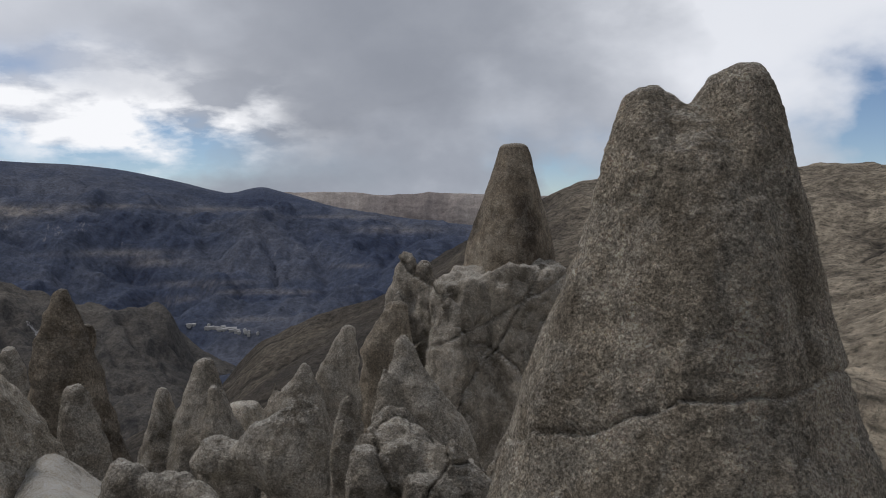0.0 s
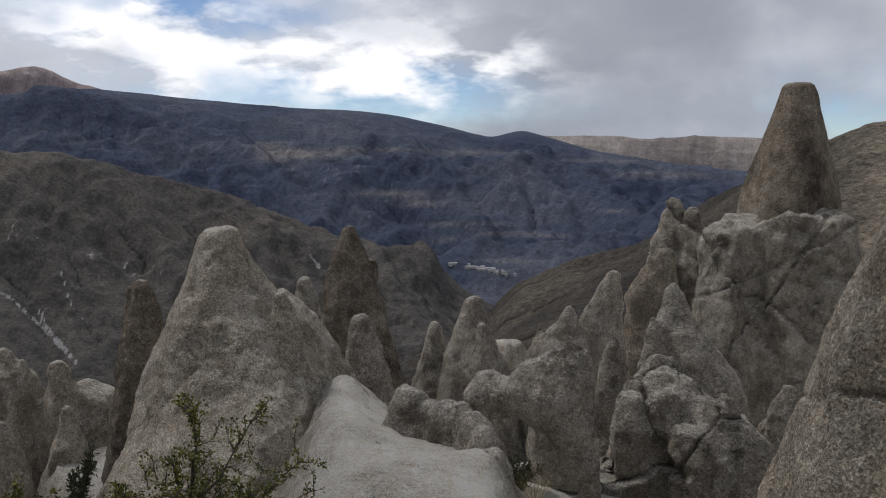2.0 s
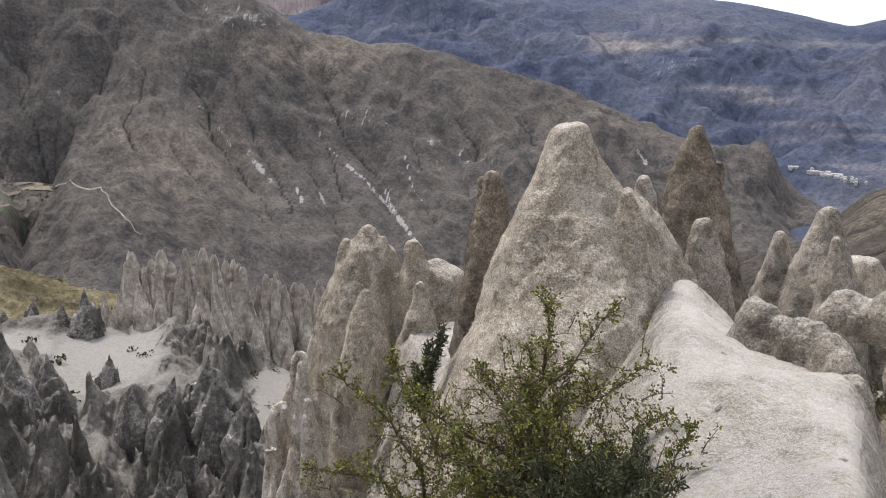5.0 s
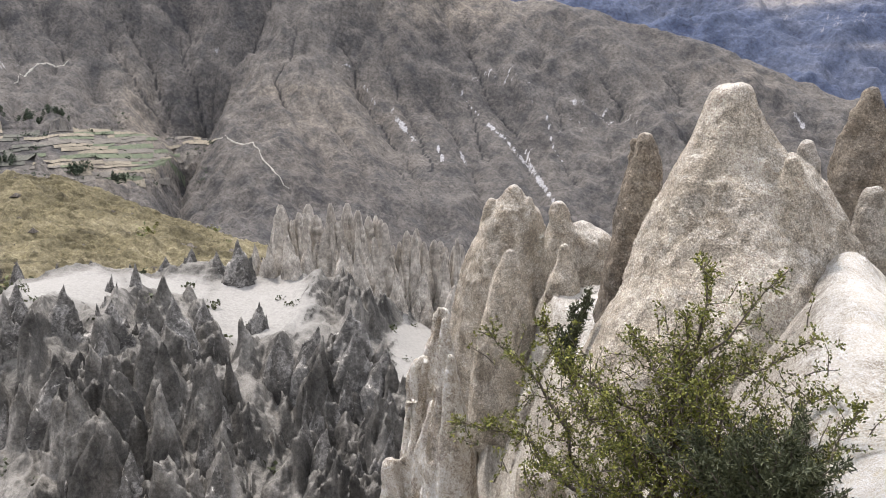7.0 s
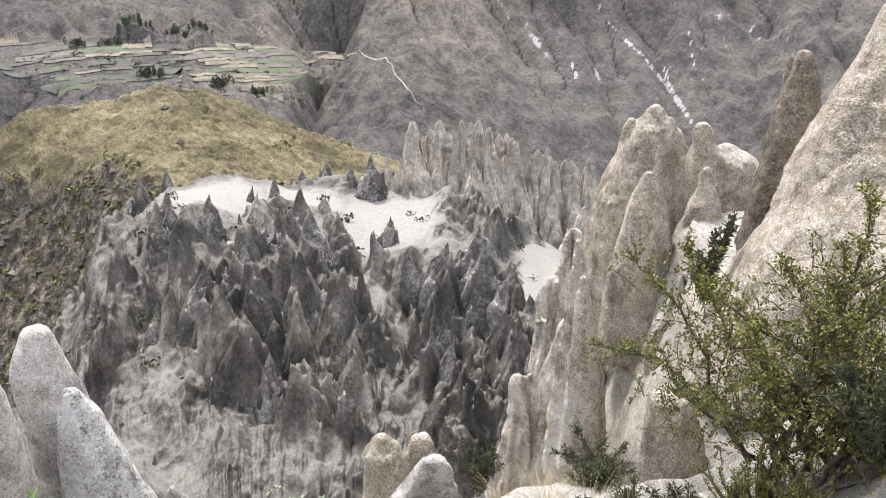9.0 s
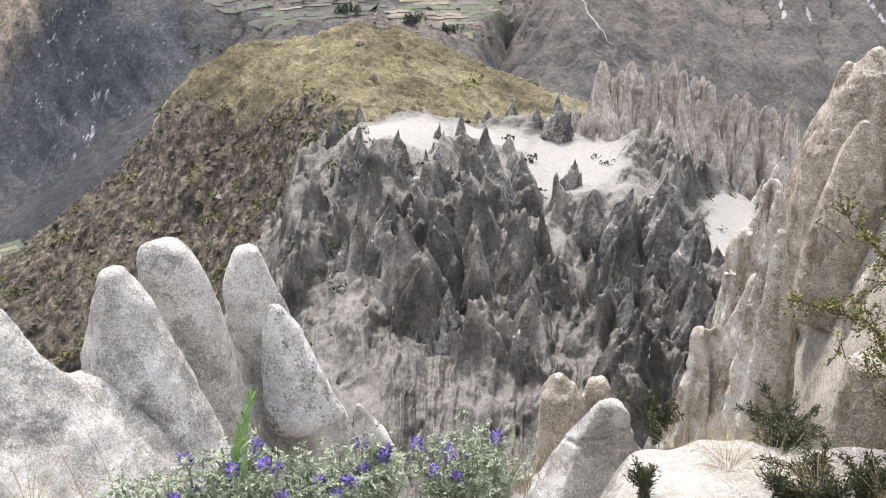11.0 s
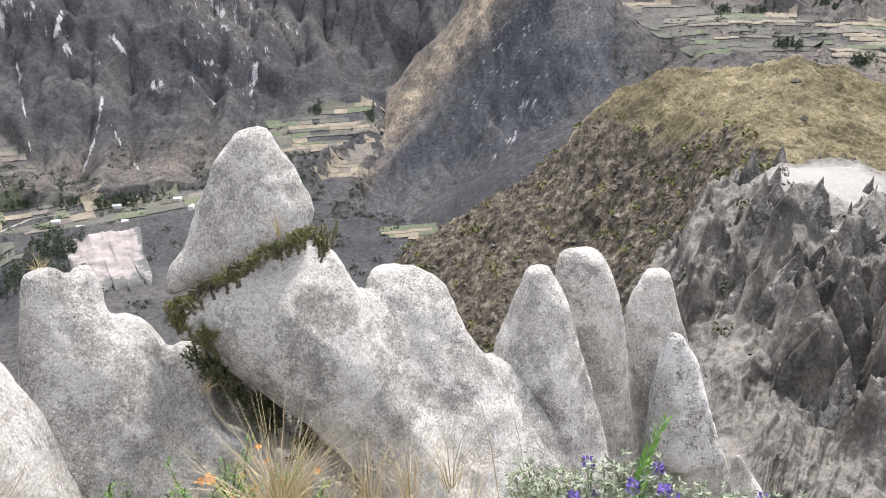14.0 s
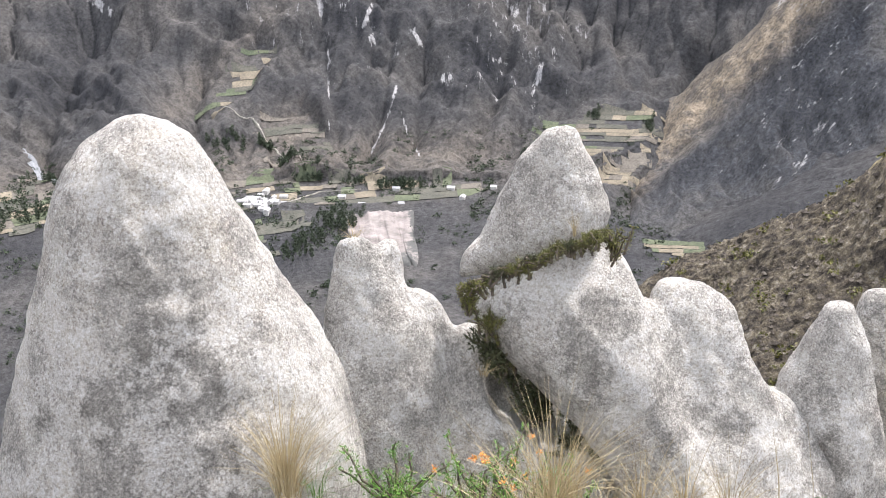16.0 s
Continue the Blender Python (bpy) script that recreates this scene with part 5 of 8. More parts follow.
rock("flattened grey tuff blade with a pointed top", DIM, [
    (-0.55, 11.74, -0.05, 1.9, [(-0.11, 0, 0.06), (-0.31, 0.02, 0.15), (-0.62, 0.06, 0.29), (-1, 0.15, 0.5), (-1.3, 0.3, 0.56), (-1.75, 0.47, 0.55), (-2.2, 0.61, 0.58), (-3.2, 0.61, 0.65)]),
    (-0.78, 11.53, -0.49, 3.1, [(-0.54, 0, 0.05), (-0.75, 0.02, 0.12), (-1.05, 0.05, 0.21), (-1.25, 0.05, 0.27)]),
], voxel=0.048, deep=0.6, rough=1.15, facet=0.6)

rock("two low tuff boulders in a shaded hollow", DIM, [
    (1.07, 12.89, -1.64, -5.4, [(-1.7, 0, 0.09), (-1.97, -0.02, 0.21), (-2.47, -0.02, 0.3), (-3.97, -0.02, 0.57)]),
    (0.85, 13.41, -2.31, -4.2, [(-2.4, 0, 0.16), (-2.74, 0.06, 0.28), (-3.18, 0.1, 0.34), (-4.68, 0.1, 0.54)]),
], voxel=0.048, deep=0.7, rough=1.15, facet=0.6)

rock("horned tuff rock overhanging a sandy gully", DIM, [
    (-1.48, 8.85, -0.28, 8.5, [(-0.33, 0, 0.05), (-0.47, 0.04, 0.16), (-0.69, -0.01, 0.26), (-0.93, -0.07, 0.34), (-1.24, -0.03, 0.33), (-1.48, 0.08, 0.25), (-1.73, 0.17, 0.17), (-1.97, 0.23, 0.13), (-2.27, 0.23, 0.13)]),
    (-1.64, 8.98, -0.46, 9.3, [(-0.49, 0, 0.08), (-0.67, -0.11, 0.26), (-0.92, -0.16, 0.38), (-1.17, -0.07, 0.35), (-1.39, 0.04, 0.27), (-1.49, 0.04, 0.27)]),
    (-2.42, 9.07, -0.78, 13.9, [(-0.82, 0, 0.14), (-0.97, 0.12, 0.36), (-1.12, 0.17, 0.43), (-1.21, 0.28, 0.36), (-1.31, 0.28, 0.36)]),
    (-1.72, 9.73, -1.43, 9.1, [(-1.49, 0, 0.33), (-1.8, 0.03, 0.41), (-2.07, 0.06, 0.41), (-2.27, 0.06, 0.41)]),
], voxel=0.027, deep=0.55, rough=1.15, facet=0.6)

rock("low angular tuff rock on the sandy ridge", DIM, [
    (-2.79, 7.38, -0.56, 18.4, [(-0.59, 0, 0.08), (-0.72, 0.01, 0.16), (-0.97, 0.02, 0.24), (-1.39, 0.04, 0.33), (-1.79, 0.04, 0.42)]),
    (-2.66, 7.32, -0.57, 17.7, [(-0.6, 0, 0.08), (-0.72, 0.01, 0.15), (-0.98, 0.02, 0.24), (-1.39, 0.04, 0.32), (-1.79, 0.04, 0.4)]),
    (-2.5, 7.27, -0.63, 16.6, [(-0.66, 0, 0.08), (-0.78, 0.01, 0.15), (-1.03, 0.02, 0.23), (-1.44, 0.04, 0.32), (-1.84, 0.04, 0.41)]),
    (-2.34, 7.21, -0.61, 15.6, [(-0.64, 0, 0.07), (-0.76, 0.01, 0.15), (-1.01, 0.02, 0.23), (-1.41, 0.04, 0.31), (-1.81, 0.04, 0.39)]),
    (-2.18, 7.15, -0.59, 14.6, [(-0.61, 0, 0.07), (-0.73, 0.01, 0.14), (-0.97, 0.02, 0.22), (-1.37, 0.05, 0.3), (-1.77, 0.05, 0.38)]),
    (-2.02, 7.03, -0.61, 13.6, [(-0.64, 0, 0.07), (-0.75, 0.01, 0.14), (-0.99, 0.02, 0.22), (-1.38, 0.05, 0.3), (-1.78, 0.05, 0.38)]),
    (-1.89, 6.81, -0.68, 13, [(-0.71, 0, 0.07), (-0.82, 0.01, 0.14), (-1.05, 0.02, 0.21), (-1.42, 0.05, 0.29), (-1.82, 0.05, 0.38)]),
    (-1.75, 6.53, -0.78, 12.4, [(-0.8, 0, 0.07), (-0.91, 0.01, 0.13), (-1.13, 0.02, 0.2), (-1.49, 0.05, 0.27), (-1.89, 0.05, 0.35)]),
], voxel=0.035, deep=0.9, rough=1.15)

rock("tall brown tuff cone with a dark tip", BROWN, [
    (-5.32, 11.88, 0.55, 22.7, [(0.48, 0, 0.11), (-0.35, 0.02, 0.39), (-1.05, 0.1, 0.52), (-1.76, 0.21, 0.61), (-2.48, 0.28, 0.74), (-4.48, 0.28, 1.1)]),
    (-5.21, 12.57, -0.04, 21.2, [(-0.09, 0, 0.08), (-0.89, -0.03, 0.25), (-2.28, 0.12, 0.43), (-4.28, 0.12, 0.69)]),
], voxel=0.042, deep=1, rough=1.4)

rock("low rounded grey tuff cone", DIM, [
    (-4.75, 11.03, -0.63, 21.8, [(-0.72, 0, 0.13), (-1.16, 0.03, 0.27), (-1.82, 0.11, 0.38), (-3.82, 0.11, 0.71)]),
], voxel=0.036, deep=1, rough=1.15)

rock("small grey tuff cone beyond the great cone", DIM, [
    (-6.8, 13.4, -0.48, 25.7, [(-0.56, 0, 0.11), (-0.98, 0.04, 0.21), (-1.7, 0.07, 0.28), (-3.7, 0.07, 0.47)]),
], voxel=0.042, deep=1, rough=1.15, facet=0.6)

rock("ribbed grey tuff cones above the valley", DIM, [
    (-4.01, 14.42, -0.85, 14.3, [(-0.93, 0, 0.13), (-1.55, -0.02, 0.35), (-2.15, 0.02, 0.59), (-2.76, 0.05, 0.69), (-5.76, 0.05, 1.18)]),
    (-4.84, 14.71, -1.43, 17.1, [(-1.51, 0, 0.09), (-2.12, 0, 0.28), (-2.76, 0.03, 0.43), (-5.76, 0.03, 1.13)]),
    (-3.68, 13.68, -1.16, 13.8, [(-1.22, 0, 0.08), (-1.93, 0.06, 0.25), (-2.31, 0.13, 0.34), (-5.31, 0.13, 1.05)]),
], voxel=0.042, deep=1, rough=1.15, facet=0.6)

rock("low pale tuff mesa with a flat sandy top", TUFF, [
    (-4.31, 18.46, -2.5, 12.2, [(-2.57, 0, 0.33), (-2.96, 0.07, 0.45), (-3.59, 0.12, 0.62), (-5.59, 0.12, 1.16)]),
], voxel=0.048, deep=1, rough=1.2)

rock("great broad grey tuff cone with small knobs on its flank", TUFF, [
    (-5.33, 8.29, 0.76, 31, [(0.71, 0, 0.2), (0.43, 0.03, 0.32), (0.11, 0.1, 0.51), (-0.35, 0.25, 0.87), (-0.96, 0.26, 1.13), (-1.59, 0.24, 1.27), (-2.37, 0.25, 1.46), (-3.39, 0.24, 1.67), (-5.39, 0.24, 2.08)]),
    (-4.86, 8.78, 0.10, 26.0, [(0.05, 0.0, 0.14), (-0.2, 0.06, 0.36), (-0.45, 0.12, 0.52), (-0.78, 0.18, 0.66), (-1.10, 0.22, 0.78), (-1.84, 0.3, 0.95), (-2.83, 0.36, 1.1), (-4.83, 0.36, 1.3)]),
    (-4.47, 8.14, 0.16, 26.8, [(0.10, 0, 0.1), (-0.3, 0.03, 0.22), (-0.81, 0.04, 0.3), (-1.6, 0.04, 0.32)]),
    (-4.73, 8.06, 0.10, 28.5, [(0.04, 0, 0.08), (-0.31, 0.01, 0.16), (-1.2, 0.01, 0.2)]),
    (-5.01, 7.75, -0.13, 31, [(-0.2, 0, 0.08), (-0.45, 0.01, 0.16), (-1.2, 0.01, 0.2)]),
    (-4.85, 8.0, -0.1, 29, [(-0.3, 0, 0.35), (-0.9, 0, 0.8), (-1.4, 0, 1.15), (-2.0, 0, 1.5), (-3.2, 0, 2.0)]),
], voxel=0.03, deep=0.9, rough=1.2)

rock("slender brown tuff needle beside the great cone", BROWN, [
    (-6.66, 8.73, 0.09, 35.8, [(0.03, -0, 0.08), (-0.36, 0.01, 0.19), (-0.96, -0.04, 0.28), (-1.71, -0.08, 0.34), (-2.33, -0.09, 0.39), (-4.33, -0.09, 0.55)]),
    (-6.82, 8.74, -0.01, 36.4, [(-0.07, -0, 0.06), (-0.45, 0.02, 0.12), (-2.45, 0.02, 0.44)]),
], voxel=0.03, deep=1, rough=1.4)

rock("weathered grey tuff cone with a crown of small knobs", TUFF, [
    (-10.32, 10.25, -1.33, 43.3, [(-1.38, 0.0, 0.10), (-1.58, 0.01, 0.23), (-1.74, 0.01, 0.38), (-2.08, -0.01, 0.55), (-2.58, -0.07, 0.72), (-3.1, -0.13, 0.84), (-3.74, -0.13, 0.94), (-4.61, -0.13, 1.02), (-7.61, -0.13, 1.17)]),
    (-10.55, 9.95, -1.58, 44.6, [(-1.62, 0, 0.06), (-1.84, -0.02, 0.14), (-2.2, -0.02, 0.2)]),
    (-10.07, 10.36, -1.52, 43.1, [(-1.55, 0, 0.06), (-1.8, 0, 0.13), (-2.2, 0, 0.2)]),
    (-9.5, 10.45, -1.53, 40.3, [(-1.58, 0.0, 0.09), (-1.74, 0.02, 0.16), (-1.95, 0.05, 0.22), (-2.34, 0.06, 0.34), (-3.34, 0.06, 0.39)]),
    (-9.32, 10.85, -1.91, 38.6, [(-1.96, 0.0, 0.13), (-2.1, 0.09, 0.33), (-2.38, 0.13, 0.47), (-2.78, 0.13, 0.55), (-4.28, 0.13, 0.63)]),
], voxel=0.034, deep=1, rough=1.1)

rock("pointed grey tuff cone before a weathered one", TUFF, [
    (-9.32, 9.13, -2.08, 43.4, [(-2.12, 0.0, 0.06), (-2.33, 0.0, 0.16), (-2.61, 0.0, 0.28), (-3.08, 0.01, 0.4), (-3.56, 0.01, 0.49), (-4.15, 0.01, 0.58), (-5.15, 0.01, 0.67)]),
], voxel=0.032, deep=1, rough=1.1)

rock("small tuff stump on a sandy saddle", TUFF, [
    (-8.88, 9.92, -2.04, 39.7, [(-2.08, 0.0, 0.07), (-2.39, 0.01, 0.15), (-2.68, 0.0, 0.26), (-3.28, 0.0, 0.3)]),
], voxel=0.03, deep=1, rough=1.1)

rock("slim twin tuff needles on the cliff edge", CLIFF, [
    (-8.99, 7.47, -2.68, 47.9, [(-2.72, 0.0, 0.05), (-3.01, 0.01, 0.10), (-3.72, 0.03, 0.19), (-4.63, 0.06, 0.34), (-6.63, 0.06, 0.5)]),
    (-8.71, 7.32, -3.11, 47.5, [(-3.16, 0.0, 0.05), (-3.58, 0.01, 0.11), (-4.29, 0.04, 0.2), (-6.29, 0.04, 0.35)]),
], voxel=0.032, deep=0.8, rough=1.2, facet=0.7)

rock("pale buttressed tuff cliff falling into the gorge", CLIFF, [
    (-11.94, 9.58, -4.84, 49.2, [(-5.1, 0, 0.14), (-5.79, 0.04, 0.29), (-7.16, 0.06, 0.48), (-9, 0.05, 0.71), (-13, 0.05, 1.21)]),
    (-12.25, 10.28, -4.12, 48, [(-4.38, 0.01, 0.14), (-5.07, 0.04, 0.3), (-6.44, 0.08, 0.49), (-8.29, 0.07, 0.72), (-12.29, 0.07, 1.22)]),
    (-11.56, 8.95, -5.22, 50.1, [(-5.48, 0, 0.14), (-6.16, 0.03, 0.29), (-7.5, 0.05, 0.47), (-9.31, 0.03, 0.69), (-13.31, 0.03, 1.18)]),
    (-10.87, 8.97, -5.19, 48.2, [(-5.44, 0.01, 0.13), (-6.1, 0.04, 0.28), (-7.4, 0.07, 0.45), (-9.17, 0.06, 0.66), (-13.17, 0.06, 1.13)]),
    (-11.38, 10.05, -5.24, 46.4, [(-5.5, 0.01, 0.14), (-6.19, 0.05, 0.29), (-7.57, 0.09, 0.48), (-9.43, 0.11, 0.7), (-13.43, 0.11, 1.17)]),
    (-10.5, 9.8, -5.52, 44.7, [(-5.77, 0.01, 0.13), (-6.44, 0.06, 0.28), (-7.77, 0.11, 0.46), (-9.58, 0.14, 0.67), (-13.58, 0.14, 1.13)]),
    (-10.57, 10.56, -5.9, 42.8, [(-6.16, 0.01, 0.14), (-6.86, 0.07, 0.29), (-8.24, 0.14, 0.47), (-10.12, 0.18, 0.7), (-14.12, 0.18, 1.19)]),
    (-9.44, 9.96, -6.02, 41.1, [(-6.27, 0.01, 0.13), (-6.92, 0.07, 0.27), (-8.22, 0.15, 0.44), (-9.99, 0.2, 0.65), (-13.99, 0.2, 1.12)]),
    (-10.19, 8.97, -5.8, 46.3, [(-6.04, 0.01, 0.13), (-6.7, 0.05, 0.27), (-8, 0.09, 0.44), (-9.76, 0.1, 0.65), (-13.76, 0.1, 1.13)]),
    (-11.62, 8.54, -6.41, 51.5, [(-6.67, 0, 0.14), (-7.38, 0.03, 0.29), (-8.78, 0.03, 0.47), (-10.68, -0, 0.7), (-14.68, -0, 1.18)]),
    (-8, 8.57, -3.05, 40.2, [(-3.25, 0.01, 0.12), (-3.84, 0.07, 0.3), (-4.85, 0.14, 0.54), (-6.11, 0.21, 0.74), (-10.11, 0.21, 1.37)]),
    (-7.08, 8.03, -3.09, 38.3, [(-3.27, 0.01, 0.11), (-3.82, 0.07, 0.27), (-4.76, 0.14, 0.49), (-5.93, 0.22, 0.68), (-9.93, 0.22, 1.33)]),
    (-8.54, 8.89, -3.97, 41.2, [(-4.17, 0.01, 0.13), (-4.83, 0.07, 0.32), (-5.93, 0.14, 0.58), (-7.31, 0.21, 0.8), (-11.31, 0.21, 1.44)]),
    (-6.15, 7.23, -3.18, 36.8, [(-3.34, 0.01, 0.1), (-3.85, 0.07, 0.24), (-4.71, 0.14, 0.44), (-5.78, 0.21, 0.61), (-9.78, 0.21, 1.25)]),
], voxel=0.045, deep=1, rough=1.0, flute=2.5, ribs=0.17)

rock("weathered grey tuff cone with a pebbly surface", TUFF, [
    (-5.66, 5.74, -2.94, 40.2, [(-3.02, 0.01, 0.21), (-3.47, 0.05, 0.31), (-3.95, 0.1, 0.35), (-4.55, 0.1, 0.4)]),
], voxel=0.03, deep=1, rough=1.2)

rock("grey tuff rock with two rounded knobs", TUFF, [
    (-8.16, 3.73, -4.05, 61.6, [(-4.13, 0, 0.1), (-4.35, 0.03, 0.24), (-4.85, 0.07, 0.31), (-5.54, 0.1, 0.4), (-7.54, 0.1, 0.66)]),
    (-8.1, 4.23, -4.19, 58.6, [(-4.29, 0, 0.13), (-4.63, 0, 0.23), (-5.32, 0.03, 0.35), (-7.32, 0.03, 0.7)]),
], voxel=0.024, deep=1, rough=1.2)

rock("pale cracked tuff block on a sandy ledge", PALE, [
    (-6.76, 3.55, -3.48, 57.7, [(-3.55, 0, 0.16), (-3.85, -0.08, 0.3), (-4.14, -0.09, 0.44), (-4.59, -0.03, 0.73), (-5.19, -0.03, 0.94)]),
], voxel=0.03, deep=0.9, rough=0.8, facet=1.6, cracks=[(-6.4, 3.5, -3.85, 0.2, 0.3, 0.05)])

rock("pale pointed tuff finger with grey lichen stains", PALE, [
    (-6.07, -0.72, -0.72, 90.2, [(-0.77, 0, 0.09, -0.01), (-0.98, 0.01, 0.18, -0.03), (-1.32, -0.01, 0.3, -0.07), (-1.66, 0.02, 0.37, -0.11), (-2.11, 0.05, 0.44, -0.16), (-2.57, 0.07, 0.49, -0.22), (-3.57, 0.07, 0.6, -0.22)]),
], voxel=0.03, deep=1, rough=0.85, facet=0.5)

rock("tall pale tuff finger with a rounded top", PALE, [
    (-7.06, -0.39, -0.99, 87.3, [(-1.07, 0, 0.18), (-1.34, 0.03, 0.25), (-1.75, 0.08, 0.28), (-2.28, 0.15, 0.29), (-2.85, 0.23, 0.29), (-3.44, 0.27, 0.36), (-4.94, 0.27, 0.54)]),
], voxel=0.035, deep=1, rough=0.85)

rock("grey tuff finger with a white lichen patch on its face", PALE, [
    (-7.8, 0.31, -1.48, 82.2, [(-1.55, 0.01, 0.12, -0.01), (-1.85, -0.01, 0.24, -0.04), (-2.33, 0.06, 0.3, -0.08), (-2.88, 0.19, 0.38, -0.14), (-3.61, 0.33, 0.47, -0.22), (-5.11, 0.33, 0.65, -0.22)]),
], voxel=0.035, deep=1, rough=0.85, facet=0.5)

rock("pointed tuff slab white with lichen leaning on a grey finger", LICHEN, [
    (-7.26, 0.42, -1.85, 80.6, [(-1.91, 0.01, 0.07, -0.01), (-2.22, 0.05, 0.19, -0.04), (-2.64, 0.09, 0.27, -0.08), (-2.92, 0.13, 0.33, -0.11), (-3.02, 0.14, 0.31, -0.09), (-3.12, 0.15, 0.24, 0.04)]),
], voxel=0.028, deep=0.9, rough=0.9, facet=0.6)

rock("small pale tuff finger on the edge of the drop", PALE, [
    (-8.32, 1.33, -3.83, 77.4, [(-3.91, -0.01, 0.07), (-4.37, 0.08, 0.22), (-5.21, 0.13, 0.37), (-6.71, 0.13, 0.64)]),
], voxel=0.035, deep=1, rough=0.85)

rock("pale lichen-covered tuff rock sloping under a plant-filled crack", PALE, [
    (-5.19, -2.17, -0.1, 106.6, [(-0.14, -0, 0.12, -0.01), (-0.27, -0.08, 0.29, -0.06), (-0.38, -0.18, 0.45, -0.1), (-0.48, -0.21, 0.52, -0.13), (-0.59, -0.18, 0.54, -0.17), (-0.76, -0.08, 0.52, -0.23), (-0.93, 0.05, 0.46, -0.29), (-1.09, 0.2, 0.39, -0.35), (-1.29, 0.37, 0.32, -0.43), (-1.49, 0.49, 0.29, -0.51), (-1.74, 0.6, 0.31, -0.62), (-2.24, 0.6, 0.35, -0.62)]),
    (-5.57, -1.64, -0.51, 99.9, [(-0.54, 0, 0.15, -0.01), (-0.6, 0.05, 0.23, -0.03), (-0.72, 0.07, 0.29, -0.08), (-0.9, 0.08, 0.35, -0.14), (-1.07, 0.1, 0.42, -0.2), (-1.28, 0.14, 0.51, -0.27), (-1.49, 0.21, 0.58, -0.35), (-1.73, 0.29, 0.65, -0.43), (-1.96, 0.38, 0.69, -0.52), (-2.46, 0.38, 0.78, -0.52)]),
    (-5.95, -1.11, -1.36, 94.2, [(-1.46, 0, 0.26, -0.04), (-1.71, 0.03, 0.44, -0.12), (-2.1, -0.01, 0.68, -0.26), (-2.49, -0, 0.84, -0.4), (-2.99, -0, 1.01, -0.4)]),
    (-5.37, -1.88, -0.61, 103, [(-0.69, -0, 0.18, -0.03), (-0.89, 0.06, 0.3, -0.1), (-1.16, 0.18, 0.38, -0.19), (-1.43, 0.35, 0.44, -0.3), (-1.73, 0.51, 0.52, -0.42), (-1.9, 0.55, 0.55, -0.48), (-2.4, 0.55, 0.64, -0.48)]),
    (-5.68, -1.14, -1.2, 94.2, [(-1.25, 0, 0.15, -0.02), (-1.4, 0.01, 0.3, -0.07), (-1.62, 0.02, 0.45, -0.15), (-1.87, 0.03, 0.55, -0.23), (-2.13, 0.06, 0.61, -0.32), (-2.63, 0.06, 0.73, -0.32)]),
], voxel=0.028, deep=0.6, rough=0.85, facet=0.5)

rock("pale rounded tuff cap resting tilted over a plant-filled crack", PALE, [
    (-5.14, -2.34, 0.53, 109.3, [(0.49, -0, 0.11), (0.34, -0.02, 0.21), (0.14, -0.03, 0.3), (-0, -0.05, 0.35), (-0.14, -0.12, 0.35), (-0.29, -0.33, 0.25), (-0.43, -0.57, 0.06)]),
], voxel=0.028, deep=0.8, rough=0.85)

rock("pale tuff rock with a hollow bowl on its shoulder", PALE, [
    (-4.63, -3.48, -0.11, 123.7, [(-0.15, -0.01, 0.1, -0.01), (-0.38, 0.03, 0.2, -0.06), (-0.67, 0.08, 0.33, -0.12), (-1.02, 0.1, 0.43, -0.2), (-1.38, 0.14, 0.5, -0.28), (-1.76, 0.18, 0.62, -0.36), (-2.76, 0.18, 0.94, -0.36)]),
    (-4.78, -3.33, -0.18, 121.4, [(-0.22, -0.01, 0.09, -0.01), (-0.43, -0.04, 0.12, -0.06), (-0.7, -0.09, 0.15, -0.11), (-1.7, -0.09, 0.26, -0.11)]),
    (-4.83, -3.15, -0.53, 119.3, [(-0.58, -0.01, 0.11, -0.01), (-0.73, -0.01, 0.19, -0.04), (-1.13, 0.02, 0.38, -0.13), (-1.57, 0.03, 0.53, -0.23), (-2.57, 0.03, 0.87, -0.23)]),
    (-4.97, -2.88, -0.77, 115.3, [(-0.84, -0.01, 0.14, -0.02), (-1.03, 0.04, 0.35, -0.06), (-1.3, 0.08, 0.58, -0.12), (-1.61, 0.15, 0.79, -0.19), (-2, 0.18, 0.92, -0.27), (-3, 0.18, 1.25, -0.27)]),
], voxel=0.03, deep=0.8, rough=0.85, dents=[(-4.59, -3.00, -0.41, 0.16, 0.16), (-4.62, -2.72, -0.52, 0.16, 0.16), (-4.66, -2.60, -0.76, 0.2, 0.26), (-4.80, -2.44, -1.05, 0.22, 0.3), (-4.85, -2.24, -1.3, 0.2, 0.26)], facet=0.5)

rock("large pale rounded tuff cone spotted with white lichen", PALE, [
    (-3.28, -3.73, 0.9, 135.5, [(0.86, -0.01, 0.12), (0.78, -0.02, 0.23), (0.67, -0.03, 0.31), (0.53, -0.04, 0.38), (0.31, -0.04, 0.47), (0.01, -0.03, 0.59), (-0.31, -0.01, 0.73), (-0.63, -0.02, 0.85), (-0.97, -0.05, 0.94), (-1.31, -0.1, 1.01), (-2.11, -0.1, 1.17)]),
], voxel=0.028, deep=0.9, rough=0.85, facet=0.0)



